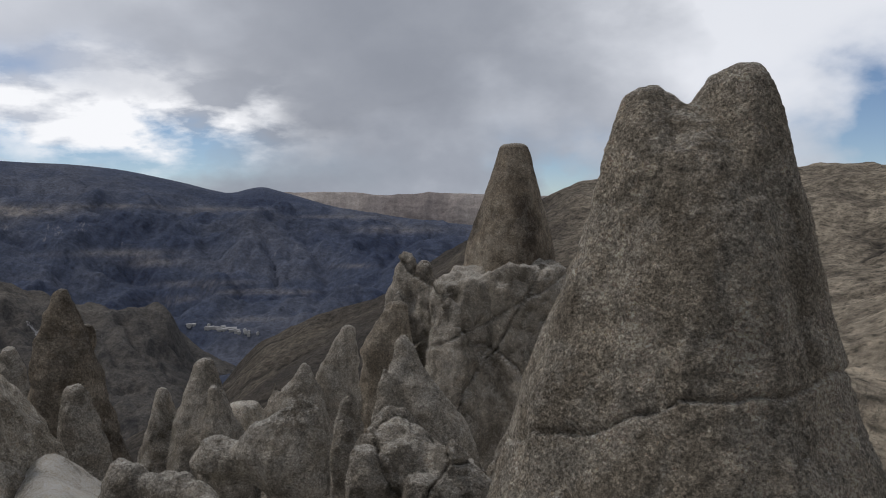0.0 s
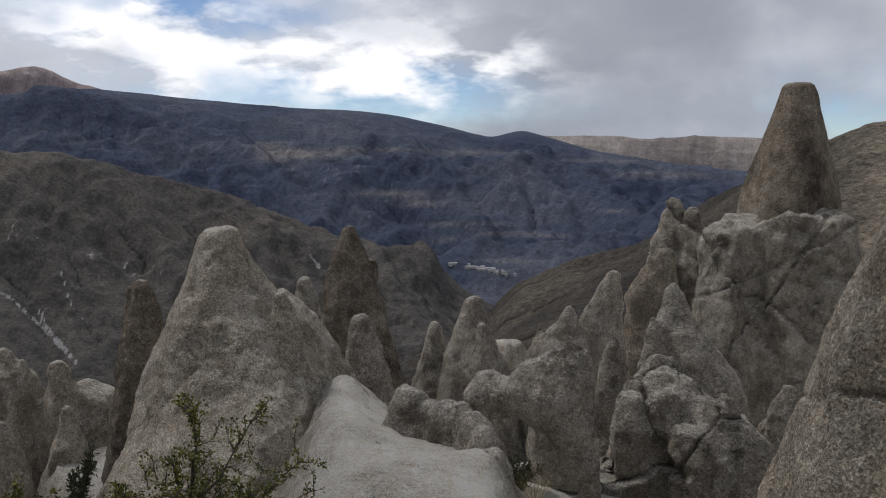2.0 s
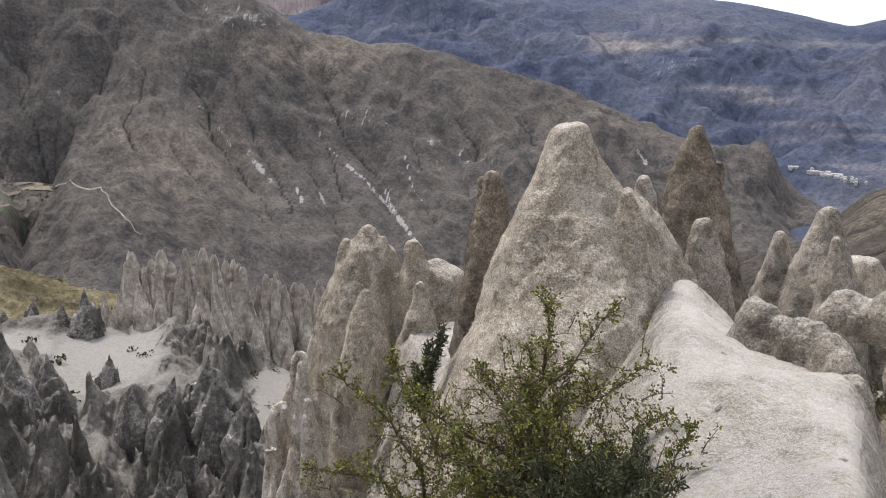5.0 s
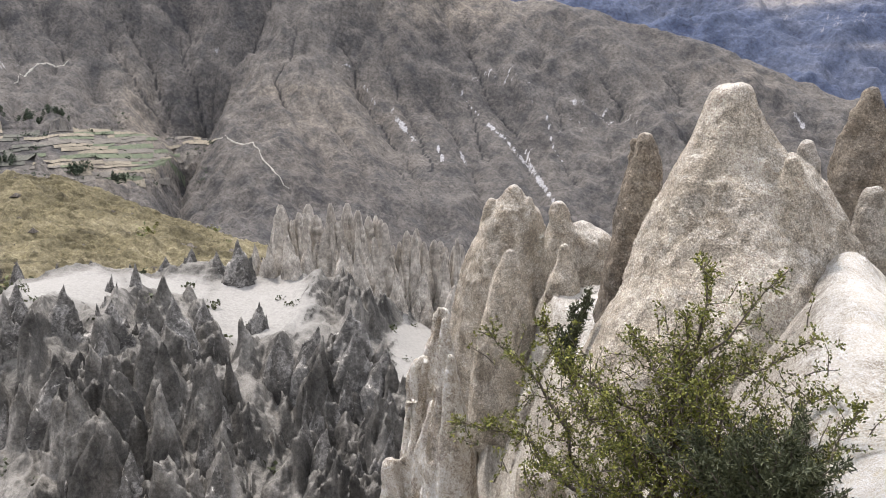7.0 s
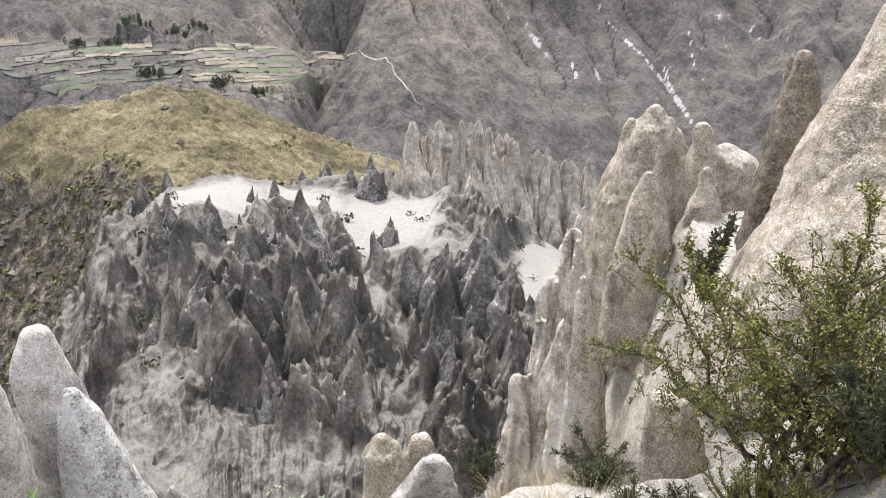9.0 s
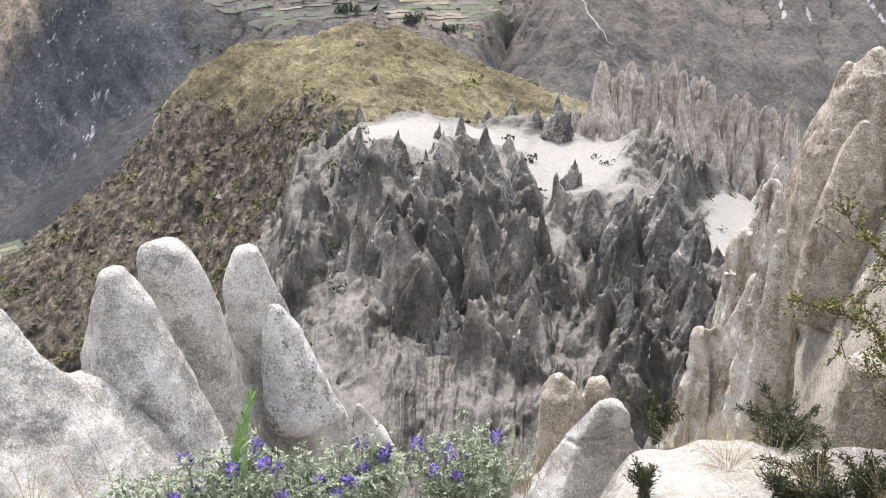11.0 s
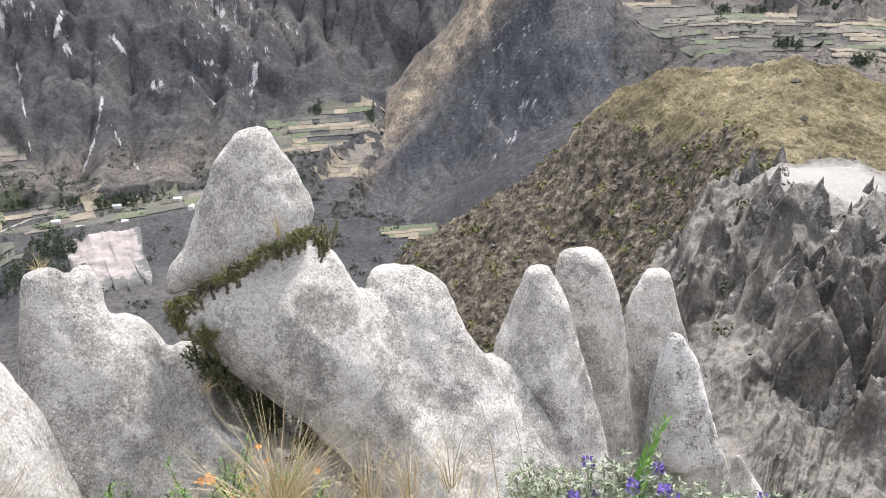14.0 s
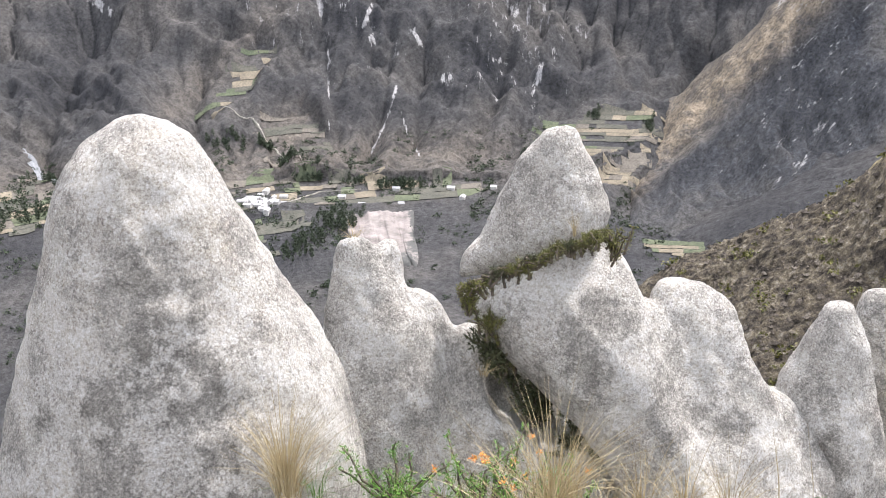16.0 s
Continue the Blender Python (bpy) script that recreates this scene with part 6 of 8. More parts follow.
# ---- pinnacles of the gorge ----
def pinnacle_mesh(seed, slim=1.0, material=SPIRE, n=44, m=34):
    """A clump of sharp tuff cones that share one foot, 1 high and about 0.8 wide: one tall peak and lesser ones down a fin."""
    g = np.random.default_rng(seed)
    th = np.linspace(0, 2 * math.pi, n, endpoint=False)
    rad = np.linspace(0.0, 1.0, m) ** 1.15 * 0.42 * slim
    X, Y = rad[:, None] * np.cos(th), rad[:, None] * np.sin(th)
    wx = fbm(np.stack([X, Y, 0 * X], -1).reshape(-1, 3) * 6 + seed * 2.3, 3).reshape(X.shape) * 0.03
    fin = g.uniform(0, 6.28)

    def cone(dx, dy, high, steep):
        U, V = X - dx + wx, Y - dy - wx
        along, across = U * math.cos(fin) + V * math.sin(fin), -U * math.sin(fin) + V * math.cos(fin)
        t0 = g.uniform(0, 6.28)
        flat = np.max([U * math.cos(t0 + s) + V * math.sin(t0 + s) for s in (0, 1.2, 2.6, 3.9, 5.1)], axis=0)
        d = 0.6 * np.hypot(along * 0.8, across * 1.15) + 0.4 * flat
        return high - steep / slim * np.maximum(d, 0) ** 0.92

    Z = cone(0, 0, 1.0, g.uniform(2.3, 2.9))
    for q in range(int(g.integers(2, 6))):
        d = g.uniform(0.10, 0.34) * slim
        a = fin + g.choice([0, math.pi]) + g.normal() * 0.35
        Z = np.maximum(Z, cone(d * math.cos(a), d * math.sin(a), g.uniform(0.35, 0.9) * (1 - 0.8 * d / slim), g.uniform(2.6, 4.2)))
    q = np.stack([X, Y, Z * 0.12], -1).reshape(-1, 3)
    Z = Z + (0.085 * (ridged(q * 9 + seed * 3.7, 3) - 0.6)).reshape(Z.shape) * np.clip((rad[:, None] - 0.02) / 0.08, 0, 1)
    Z[-1] = -0.3
    lean = g.uniform(-1, 1)
    P = np.stack([X + 0.14 * np.clip(Z, 0, 1) * lean, Y, np.maximum(Z, -0.3)], -1)
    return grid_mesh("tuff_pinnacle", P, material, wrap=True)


AZ_G = np.linspace(97, 41, 640)


def slope_place(b0, d0):
    col = base[:, int(np.argmin(np.abs(AZ_G - b0)))]
    return col[int(np.argmin(np.abs(np.hypot(col[:, 0] - EYE_X, col[:, 1] - EYE_Y) - d0)))]


def stand_pinnacle(mesh, b0, d0, h, wide, sink=0.2, leaning=True):
    x0, y0, z0 = slope_place(b0, d0)
    ob = new("tuff_pinnacle", mesh)
    tip = rng.uniform(-0.05, 0.28) if leaning else 0.0
    shear = Matrix(((1, 0, tip * math.cos(radians(b0)), 0), (0, 1, tip * math.sin(radians(b0)), 0), (0, 0, 1, 0), (0, 0, 0, 1)))
    ob.matrix_basis = Matrix.Translation((x0, y0, z0 - sink * h)) @ shear @ Matrix.Rotation(rng.uniform(0, 6.28), 4, "Z") @ Matrix.Diagonal((h * wide, h * wide, h, 1))
    return tagged(ob, "dark grey jagged tuff pinnacle on the gorge side", "rock", "pinnacles of the gorge")


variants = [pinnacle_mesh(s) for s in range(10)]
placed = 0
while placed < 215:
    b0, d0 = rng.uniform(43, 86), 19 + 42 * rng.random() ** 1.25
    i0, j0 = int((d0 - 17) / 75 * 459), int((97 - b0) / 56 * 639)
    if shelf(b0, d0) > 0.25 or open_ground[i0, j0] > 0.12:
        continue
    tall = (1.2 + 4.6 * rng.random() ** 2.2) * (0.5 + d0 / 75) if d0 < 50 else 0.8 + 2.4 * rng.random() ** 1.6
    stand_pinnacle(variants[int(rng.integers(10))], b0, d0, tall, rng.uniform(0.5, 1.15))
    placed += 1
# small spikes scattered down the pale lower slope
spike_kinds = [pinnacle_mesh(60 + q, 1.0, SPIRE, 18, 13) for q in range(6)]
spike_v, spike_f = [], []
for _ in range(150):
    b0, d0 = rng.uniform(56, 88), rng.uniform(17.5, 38)
    h, wide, tip = (0.35 + 1.3 * rng.random() ** 2) * (0.6 + d0 / 60), rng.uniform(0.5, 1.0), rng.uniform(-0.05, 0.25)
    place = slope_place(b0, d0)
    kind = spike_kinds[int(rng.integers(6))]
    start = len(spike_v)
    for v in kind.vertices:
        x, y, z = v.co.x * h * wide, v.co.y * h * wide, v.co.z * h
        spike_v.append((place[0] + x + tip * z * math.cos(radians(b0)), place[1] + y + tip * z * math.sin(radians(b0)), place[2] - 0.2 * h + z))
    spike_f += [tuple(start + q for q in f.vertices) for f in kind.polygons]
spikes = bpy.data.meshes.new("tuff_spikes")
spikes.from_pydata(spike_v, [], spike_f)
spikes.polygons.foreach_set("use_smooth", np.ones(len(spike_f), bool))
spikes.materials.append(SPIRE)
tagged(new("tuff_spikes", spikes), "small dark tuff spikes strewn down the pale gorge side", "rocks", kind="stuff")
# the larger fins before the sand flats, and lone stumps on them
for b0, d0, h, wide in ((73.5, 57, 4.2, 1.2), (71, 56, 3.6, 1.3), (66.5, 56, 4.4, 1.4), (64.5, 58, 4.0, 1.2), (75.8, 60, 2.6, 1.3), (61.0, 60, 3.0, 0.9), (55.6, 50, 7.0, 1.2), (54.3, 47, 6.4, 1.2), (53.0, 46, 5.5, 1.0), (51.5, 40, 5.0, 0.9), (68.7, 66, 3.2, 0.9), (70.3, 66, 1.8, 0.8), (58.6, 40, 5.0, 0.8)):
    stand_pinnacle(variants[int(rng.integers(10))], b0, d0, h, wide)


def pillar_mesh(seed):
    """A fluted pillar that tapers to a blunt point, 1 high."""
    g = np.random.default_rng(seed)
    n, m = 26, 30
    t = np.linspace(0, 1, m)
    th = np.linspace(0, 2 * math.pi, n, endpoint=False)
    rad = 0.01 + 0.09 * t ** 0.55 + 0.10 * t ** 2
    P = np.zeros((m, n, 3))
    lean = (1 - t) ** 1.4 * g.uniform(-0.05, 0.05)
    q = np.stack([np.broadcast_to(np.cos(th), (m, n)) * 1.7, np.broadcast_to(np.sin(th), (m, n)) * 1.7, np.broadcast_to(t[:, None] * 1.6, (m, n))], -1).reshape(-1, 3) + seed * 5.3
    k = 1 + (0.26 * ridged(q, 3) + 0.1 * fbm(q * 4, 2) - 0.1).reshape(m, n)
    P[..., 0] = rad[:, None] * np.cos(th) * k + lean[:, None]
    P[..., 1] = rad[:, None] * np.sin(th) * k
    P[..., 2] = 1 - t[:, None] + 0.02 * k
    return grid_mesh("tuff_pillar", P, PILLAR, wrap=True)


slim = [pillar_mesh(s) for s in range(6)]
# pale cones at the foot of the organ-pipe wall
pale_peaks = [pinnacle_mesh(40 + q, 1.0, PILLAR) for q in range(4)]
for _ in range(30):
    b0, d0 = rng.uniform(47, 61), rng.uniform(73, 82)
    tagged(stand_pinnacle(pale_peaks[int(rng.integers(4))], b0, d0, rng.uniform(2.5, 6.0), rng.uniform(0.5, 0.9), 0.1), "pale pointed tuff cone before the organ-pipe wall", "rock", "organ-pipe wall")
# organ-pipe wall behind the sand flats
for i in range(84):
    b0 = 46.6 + 13.6 * (i + 1.6 * rng.random()) / 85
    top = np.interp(b0, [46.5, 49, 52, 55, 57.5, 58.8, 60.5], [-15.3, -14.8, -14.2, -13.0, -12.9, -12.3, -15.5]) - abs(rng.normal()) * 1.0 - 0.5 * (math.sin(i * 0.55) > 0.6)
    d0 = rng.uniform(77, 88)
    x0, y0, z0 = slope_place(b0, d0)
    h = EYE + d0 * math.tan(radians(top)) - z0
    tagged(stand_pinnacle(slim[int(rng.integers(6))], b0, d0, h / 0.9, rng.uniform(0.5, 1.25), 0.1, False), "pale fluted tuff pillar in the wall behind the sand", "rock", "organ-pipe wall").name = "tuff_pillar"
for b0, d0, h in ((62.2, 74, 4.6), (63.3, 76, 3.0), (65, 80, 4.5), (67, 82, 4.0), (69, 83, 3.5), (73.2, 80, 2.5), (75.5, 79, 4.2), (77, 76, 3.6), (71.3, 80, 2.2)):
    stand_pinnacle(variants[int(rng.integers(10))], b0, d0, h, rng.uniform(0.7, 1.2), 0.1)


# ---- plants ----
def leaf_material(name, dark, light, rough=0.6, tint=(0.5, 0.5, 0.5)):
    k = Mat(name, rough)
    g = k.n.new("ShaderNodeNewGeometry")
    k.color(k.ramp(g.outputs["Random Per Island"], [(0.0, dark), (1.0, light)]))
    return k.m


LEAF = leaf_material("small_green_leaves", (0.035, 0.045, 0.010), (0.20, 0.195, 0.038))
DARKLEAF = leaf_material("dark_needle_leaves", (0.025, 0.03, 0.014), (0.07, 0.075, 0.035))
SILVER = leaf_material("silvery_lupin_leaves", (0.125, 0.155, 0.09), (0.30, 0.325, 0.225))
GREEN = leaf_material("bright_green_leaves", (0.08, 0.18, 0.03), (0.16, 0.30, 0.06))
PURPLE = leaf_material("violet_petals", (0.065, 0.038, 0.19), (0.17, 0.11, 0.37))
ORANGE = leaf_material("orange_petals", (0.55, 0.18, 0.03), (0.75, 0.40, 0.12))
STRAW = leaf_material("dry_straw", (0.25, 0.195, 0.10), (0.50, 0.415, 0.255), 0.7)
MOSS = leaf_material("crack_moss_leaves", (0.05, 0.06, 0.015), (0.17, 0.16, 0.05))
BARK = Mat("grey_brown_bark", 0.9)
BARK.color(BARK.ramp(BARK.noise(30, 4), [(0.35, (0.05, 0.04, 0.032)), (0.65, (0.13, 0.105, 0.085))]))
BARK = BARK.m


def raw_mesh(name, verts, faces, material, smooth=False):
    me = bpy.data.meshes.new(name)
    me.from_pydata([tuple(v) for v in verts], [], faces)
    me.materials.append(material)
    if smooth:
        me.polygons.foreach_set("use_smooth", np.ones(len(faces), bool))
    me.update()
    return me


def add_part(name, mesh, parent, label=""):
    ob = new(name, mesh)
    ob.parent = parent
    return tagged(ob, label) if label else ob


class Leaves:
    """Collects small folded leaves."""

    def __init__(self, g):
        self.v, self.f, self.g = [], [], g

    def leaf(self, at, way, length, width):
        way = Vector(way).normalized()
        side = way.cross(Vector(self.g.normal(size=3)))
        side = side.normalized() if side.length > 1e-4 else Vector((1, 0, 0))
        up = side.cross(way)
        i = len(self.v)
        at = Vector(at)
        mid = at + way * length * 0.5
        self.v += [at, mid + side * width * 0.5 + up * width * 0.2, at + way * length, mid - side * width * 0.5 + up * width * 0.2]
        self.f += [(i, i + 1, i + 2), (i, i + 2, i + 3)]

    def tuft(self, at, n, length, width, spread=1.0, bias=(0, 0, 0.5)):
        for _ in range(n):
            d = Vector(self.g.normal(size=3)) * spread + Vector(bias)
            self.leaf(Vector(at) + Vector(self.g.normal(size=3)) * length * 0.35, d, length * self.g.uniform(0.6, 1.2), width)


def tube(verts, faces, pts, radii, sides=5):
    pts = [Vector(p) for p in pts]
    start = len(verts)
    for i, p in enumerate(pts):
        d = (pts[min(i + 1, len(pts) - 1)] - pts[max(i - 1, 0)]).normalized()
        a = d.orthogonal().normalized()
        c = d.cross(a)
        for s in range(sides):
            t = 2 * math.pi * s / sides
            verts.append(p + (a * math.cos(t) + c * math.sin(t)) * radii[i])
    for i in range(len(pts) - 1):
        for s in range(sides):
            u, v = start + i * sides, start + (i + 1) * sides
            faces.append((u + s, u + (s + 1) % sides, v + (s + 1) % sides, v + s))


def arch(a, c, g, lift=0.25, wobble=0.06, n=9):
    """A crooked limb from a to c that rises first."""
    a, c = Vector(a), Vector(c)
    L = (c - a).length
    out = []
    off = Vector((0, 0, 0))
    for i in range(n):
        t = i / (n - 1)
        off = off + Vector(g.normal(size=3)) * wobble * L * 0.35
        p = a.lerp(c, t) + Vector((0, 0, 1)) * lift * L * math.sin(math.pi * t) + off * math.sin(math.pi * t)
        out.append(p)
    return out


def thorn_bush(base, tips, seed=3):
    g = np.random.default_rng(seed)
    root = tagged(new("thorn_bush"), "spreading thorny bush with small yellow-green leaves on sandy rock", "bush")
    root.location = base
    b0 = Vector(base)
    limb_v, limb_f, twig_v, twig_f = [], [], [], []
    lv = Leaves(g)
    limbs = []
    for tip in tips:
        foot = b0 + Vector((g.uniform(-0.35, 0.35), g.uniform(-0.35, 0.35), 0.1))
        pts = arch(foot, tip, g, 0.10, 0.10, 12)
        limbs.append(pts)
        L = sum((q - p).length for p, q in zip(pts, pts[1:]))
        tube(limb_v, limb_f, [p - b0 for p in pts], [max(0.022 * (1 - i / 11.5) * (L / 1.6) ** 0.5, 0.004) for i in range(12)], 5)
        for i in range(4, 12):
            for _ in range(5):
                p = pts[i - 1].lerp(pts[i], g.random())
                along = (pts[i] - pts[i - 1]).normalized()
                d = (along * 0.7 + Vector(g.normal(size=3)) * 0.8 + Vector((0, 0, 0.35))).normalized()
                ln = g.uniform(0.08, 0.32) * (1.25 - i / 14)
                end = p + d * ln
                tw = arch(p, end, g, 0.05, 0.12, 5)
                tube(twig_v, twig_f, [q - b0 for q in tw], [0.0045, 0.004, 0.0035, 0.003, 0.002], 3)
                for q in tw[1:]:
                    lv.tuft(q - b0, int(g.integers(3, 8)), 0.030, 0.016, 0.8, d * 0.5)
            lv.tuft(pts[i] - b0, 6, 0.03, 0.016)
    # the dense inner crown
    for _ in range(800):
        tip = Vector(tips[int(g.integers(len(tips)))])
        f = g.uniform(0.35, 0.85)
        p = b0.lerp(tip, f) + Vector(g.normal(size=3)) * 0.14
        end = p + (Vector(g.normal(size=3)) + Vector((0, 0, 0.8))).normalized() * g.uniform(0.1, 0.25)
        tw = arch(p, end, g, 0.05, 0.1, 4)
        tube(twig_v, twig_f, [q - b0 for q in tw], [0.005, 0.004, 0.003, 0.002], 3)
        for q in tw:
            lv.tuft(q - b0, int(g.integers(3, 7)), 0.030, 0.016)
    add_part("branch_work", raw_mesh("branch_work", limb_v, limb_f, BARK, True), root)
    add_part("twig_work", raw_mesh("twig_work", twig_v, twig_f, BARK), root)
    add_part("foliage", raw_mesh("foliage", lv.v, lv.f, LEAF), root)
    return root


thorn_bush((-3.37, 4.54, -2.15), [(-4.41, 3.43, -1.15), (-4.41, 3.73, -0.54), (-4.32, 4.21, -0.57), (-3.81, 3.86, -0.64), (-3.67, 4.34, -0.51), (-3.26, 4.49, 0.03), (-2.88, 4.92, -0.02)]
           + [(-3.31, 4.46, -0.33), (-2.61, 4.82, -0.38), (-3.08, 5.04, -0.75), (-2.24, 4.75, -0.67), (-2.13, 4.68, -1.1), (-2.58, 5.16, -0.82), (-3.48, 3.74, -0.69)]
           + [(-3.06, 4.03, -0.59), (-2.68, 4.24, -0.75), (-3.87, 3.68, -1.39), (-3.37, 3.69, -1.06), (-2.84, 4.04, -1.04), (-2.46, 4.34, -0.92), (-2.22, 4.44, -1.08), (-3.68, 4.7, -0.75), (-3.31, 5.04, -0.61)])


def needle_shrub(base, tips, seed, label, leaf=DARKLEAF, length=0.05, per=9, bark=True):
    """A dense dark shrub: upright stems clothed in narrow leaves."""
    g = np.random.default_rng(seed)
    root = tagged(new("shrub"), label, "shrub")
    root.location = base
    b0 = Vector(base)
    sv, sf = [], []
    lv = Leaves(g)
    for tip in tips:
        pts = arch(b0 + Vector(g.normal(size=3)) * 0.03, tip, g, 0.05, 0.08, 7)
        tube(sv, sf, [p - b0 for p in pts], [0.008 * (1 - i / 8) + 0.002 for i in range(7)], 4)
        L = (Vector(tip) - b0).length
        for i in range(1, 7):
            for _ in range(max(2, int(L * 10))):
                p = pts[i - 1].lerp(pts[i], g.random())
                lv.tuft(p - b0, per, length, length * 0.22, 0.8, (pts[i] - pts[i - 1]).normalized() * 0.7)
    add_part("stem", raw_mesh("stem", sv, sf, BARK, True), root)
    add_part("foliage", raw_mesh("foliage", lv.v, lv.f, leaf), root)
    return root


def ball_tips(base, n, wide, high, seed):
    g = np.random.default_rng(seed)
    return [(base[0] + g.normal() * wide * 0.5, base[1] + g.normal() * wide * 0.5, base[2] + high * g.uniform(0.6, 1.05)) for _ in range(n)]


needle_shrub((-6.38, 7.0, -2.5), [(-6.34, 7.33, -1.58), (-6.28, 7.25, -1.62), (-6.42, 7.2, -1.75), (-6.3, 7.15, -1.85), (-6.5, 7.0, -2.0), (-6.36, 7.1, -2.05), (-6.52, 6.92, -2.2), (-6.45, 6.95, -2.1)], 11, "dark half-dead shrub clinging to the great cone", length=0.07, per=14)
for i, (at, n, wide, high, label) in enumerate((
    ((-5.38, 4.48, -3.3), 16, 0.45, 0.32, "low dark shrub on the sandy ledge"),
    ((-4.3, 3.75, -2.72), 14, 0.26, 0.2, "dark straggling shrub on the sandy ledge"),
    ((-4.13, 3.33, -2.62), 14, 0.2, 0.26, "dark half-dead shrub among straw on the ledge"),
    ((-3.82, 3.38, -2.5), 18, 0.22, 0.3, "dark half-dead shrub among straw on the ledge"),
    ((-3.66, 3.56, -2.36), 18, 0.24, 0.34, "dark half-dead shrub among straw on the ledge"),
    ((-4.86, 4.0, -2.92), 24, 0.22, 0.2, "low rounded dark shrub on the sandy ledge"),
    ((-4.75, 2.6, -2.75), 9, 0.16, 0.22, "tiny dark shrub in the sand"),
    ((-6.3, 3.8, -3.7), 16, 0.3, 0.5, "dark shrub behind the cracked block"),
    ((-3.0, 4.9, -1.75), 30, 0.7, 0.62, "dark tangled shrub behind the thorn bush"),
    ((-2.5, 4.75, -1.6), 26, 0.6, 0.6, "dark tangled shrub beside the thorn bush"),
    ((-1.85, 8.1, -1.75), 14, 0.3, 0.35, "dark shrub in the sandy gully"),
    ((-4.78, -2.62, -0.95), 16, 0.22, 0.3, "dark leafy shrub in the shaded hollow"),
    ((-4.9, -2.38, -1.35), 18, 0.25, 0.35, "dark leafy shrub in the shaded hollow"),
    ((-4.95, -2.1, -1.7), 18, 0.25, 0.38, "dark leafy shrub in the shaded hollow"),
)):
    needle_shrub(at, ball_tips(at, n, wide, high, 30 + i), 50 + i, label)
# cushions of plants along the crack of the tilted cap, and down under it
CRACK = [(-4.60, -2.74, -0.36), (-4.52, -2.60, -0.27), (-4.55, -2.48, -0.20), (-4.58, -2.37, -0.14), (-4.62, -2.26, -0.09), (-4.66, -2.15, -0.04), (-4.74, -2.04, 0.0), (-4.82, -1.98, 0.0)]
g_crack = np.random.default_rng(90)
for i in range(20):
    f = i / 19 * (len(CRACK) - 1.001)
    x, y, z = Vector(CRACK[int(f)]).lerp(Vector(CRACK[int(f) + 1]), f % 1)
    size = g_crack.uniform(0.02, 0.055)
    at = (x + g_crack.normal() * 0.012, y + g_crack.normal() * 0.012, z - 0.02 + g_crack.normal() * 0.012)
    needle_shrub(at, ball_tips(at, 10, size * 1.1, size, 190 + i), 420 + i, "cushion of green plants in the rock crack", MOSS if g_crack.random() < 0.8 else DARKLEAF, 0.018, 7)
for i, (x, y, z, size) in enumerate(((-4.92, -1.93, -0.13, 0.13), (-4.56, -2.70, -0.47, 0.09), (-4.64, -2.60, -0.62, 0.10), (-4.72, -2.52, -0.74, 0.10), (-4.80, -2.50, -0.92, 0.12))):
    needle_shrub((x, y, z), ball_tips((x, y, z), 16, size * 0.9, size * 1.1, 90 + i), 120 + i, "cushion of green plants in the rock crack", MOSS, 0.022, 8)


for at, seed in (((-2.30, 3.90, -1.08), 131), ((-2.62, 3.98, -1.25), 137)):
    needle_shrub(at, ball_tips(at, 26, 0.36, 0.46, seed), seed + 1, "dense dark green shrub beside the thorn bush", DARKLEAF, 0.05, 12)


def grass_tuft(base, n, high, wide, seed, material=STRAW, lean=(0, 0), width=0.004, label="tuft of dry straw-coloured grass"):
    g = np.random.default_rng(seed)
    v, f = [], []
    for _ in range(int(n * 0.6) + 1):
        a = g.uniform(0, 6.28)
        foot = Vector((math.cos(a), math.sin(a), 0)) * wide * 0.25 * g.random()
        out = Vector((math.cos(a), math.sin(a), 0)) * wide * 1.2 * g.random() ** 0.7 + Vector((lean[0], lean[1], 0)) * high
        h = high * g.uniform(0.45, 1.0)
        side = Vector((-math.sin(a), math.cos(a), 0)).lerp(Vector(g.normal(size=3)), 0.5).normalized() * width * 0.5
        i0 = len(v)
        for t in (0, 0.33, 0.66, 1.0):
            p = foot + out * t ** 1.8 + Vector((0, 0, h * (t - 0.18 * t * t)))
            w1 = (1 - 0.85 * t)
            v += [p - side * w1, p + side * w1]
        for q in range(3):
            f.append((i0 + 2 * q, i0 + 2 * q + 1, i0 + 2 * q + 3, i0 + 2 * q + 2))
    ob = new("grass_tuft", raw_mesh("grass_tuft", v, f, material))
    ob.location = base
    return tagged(ob, label, "grass", "grass tufts")


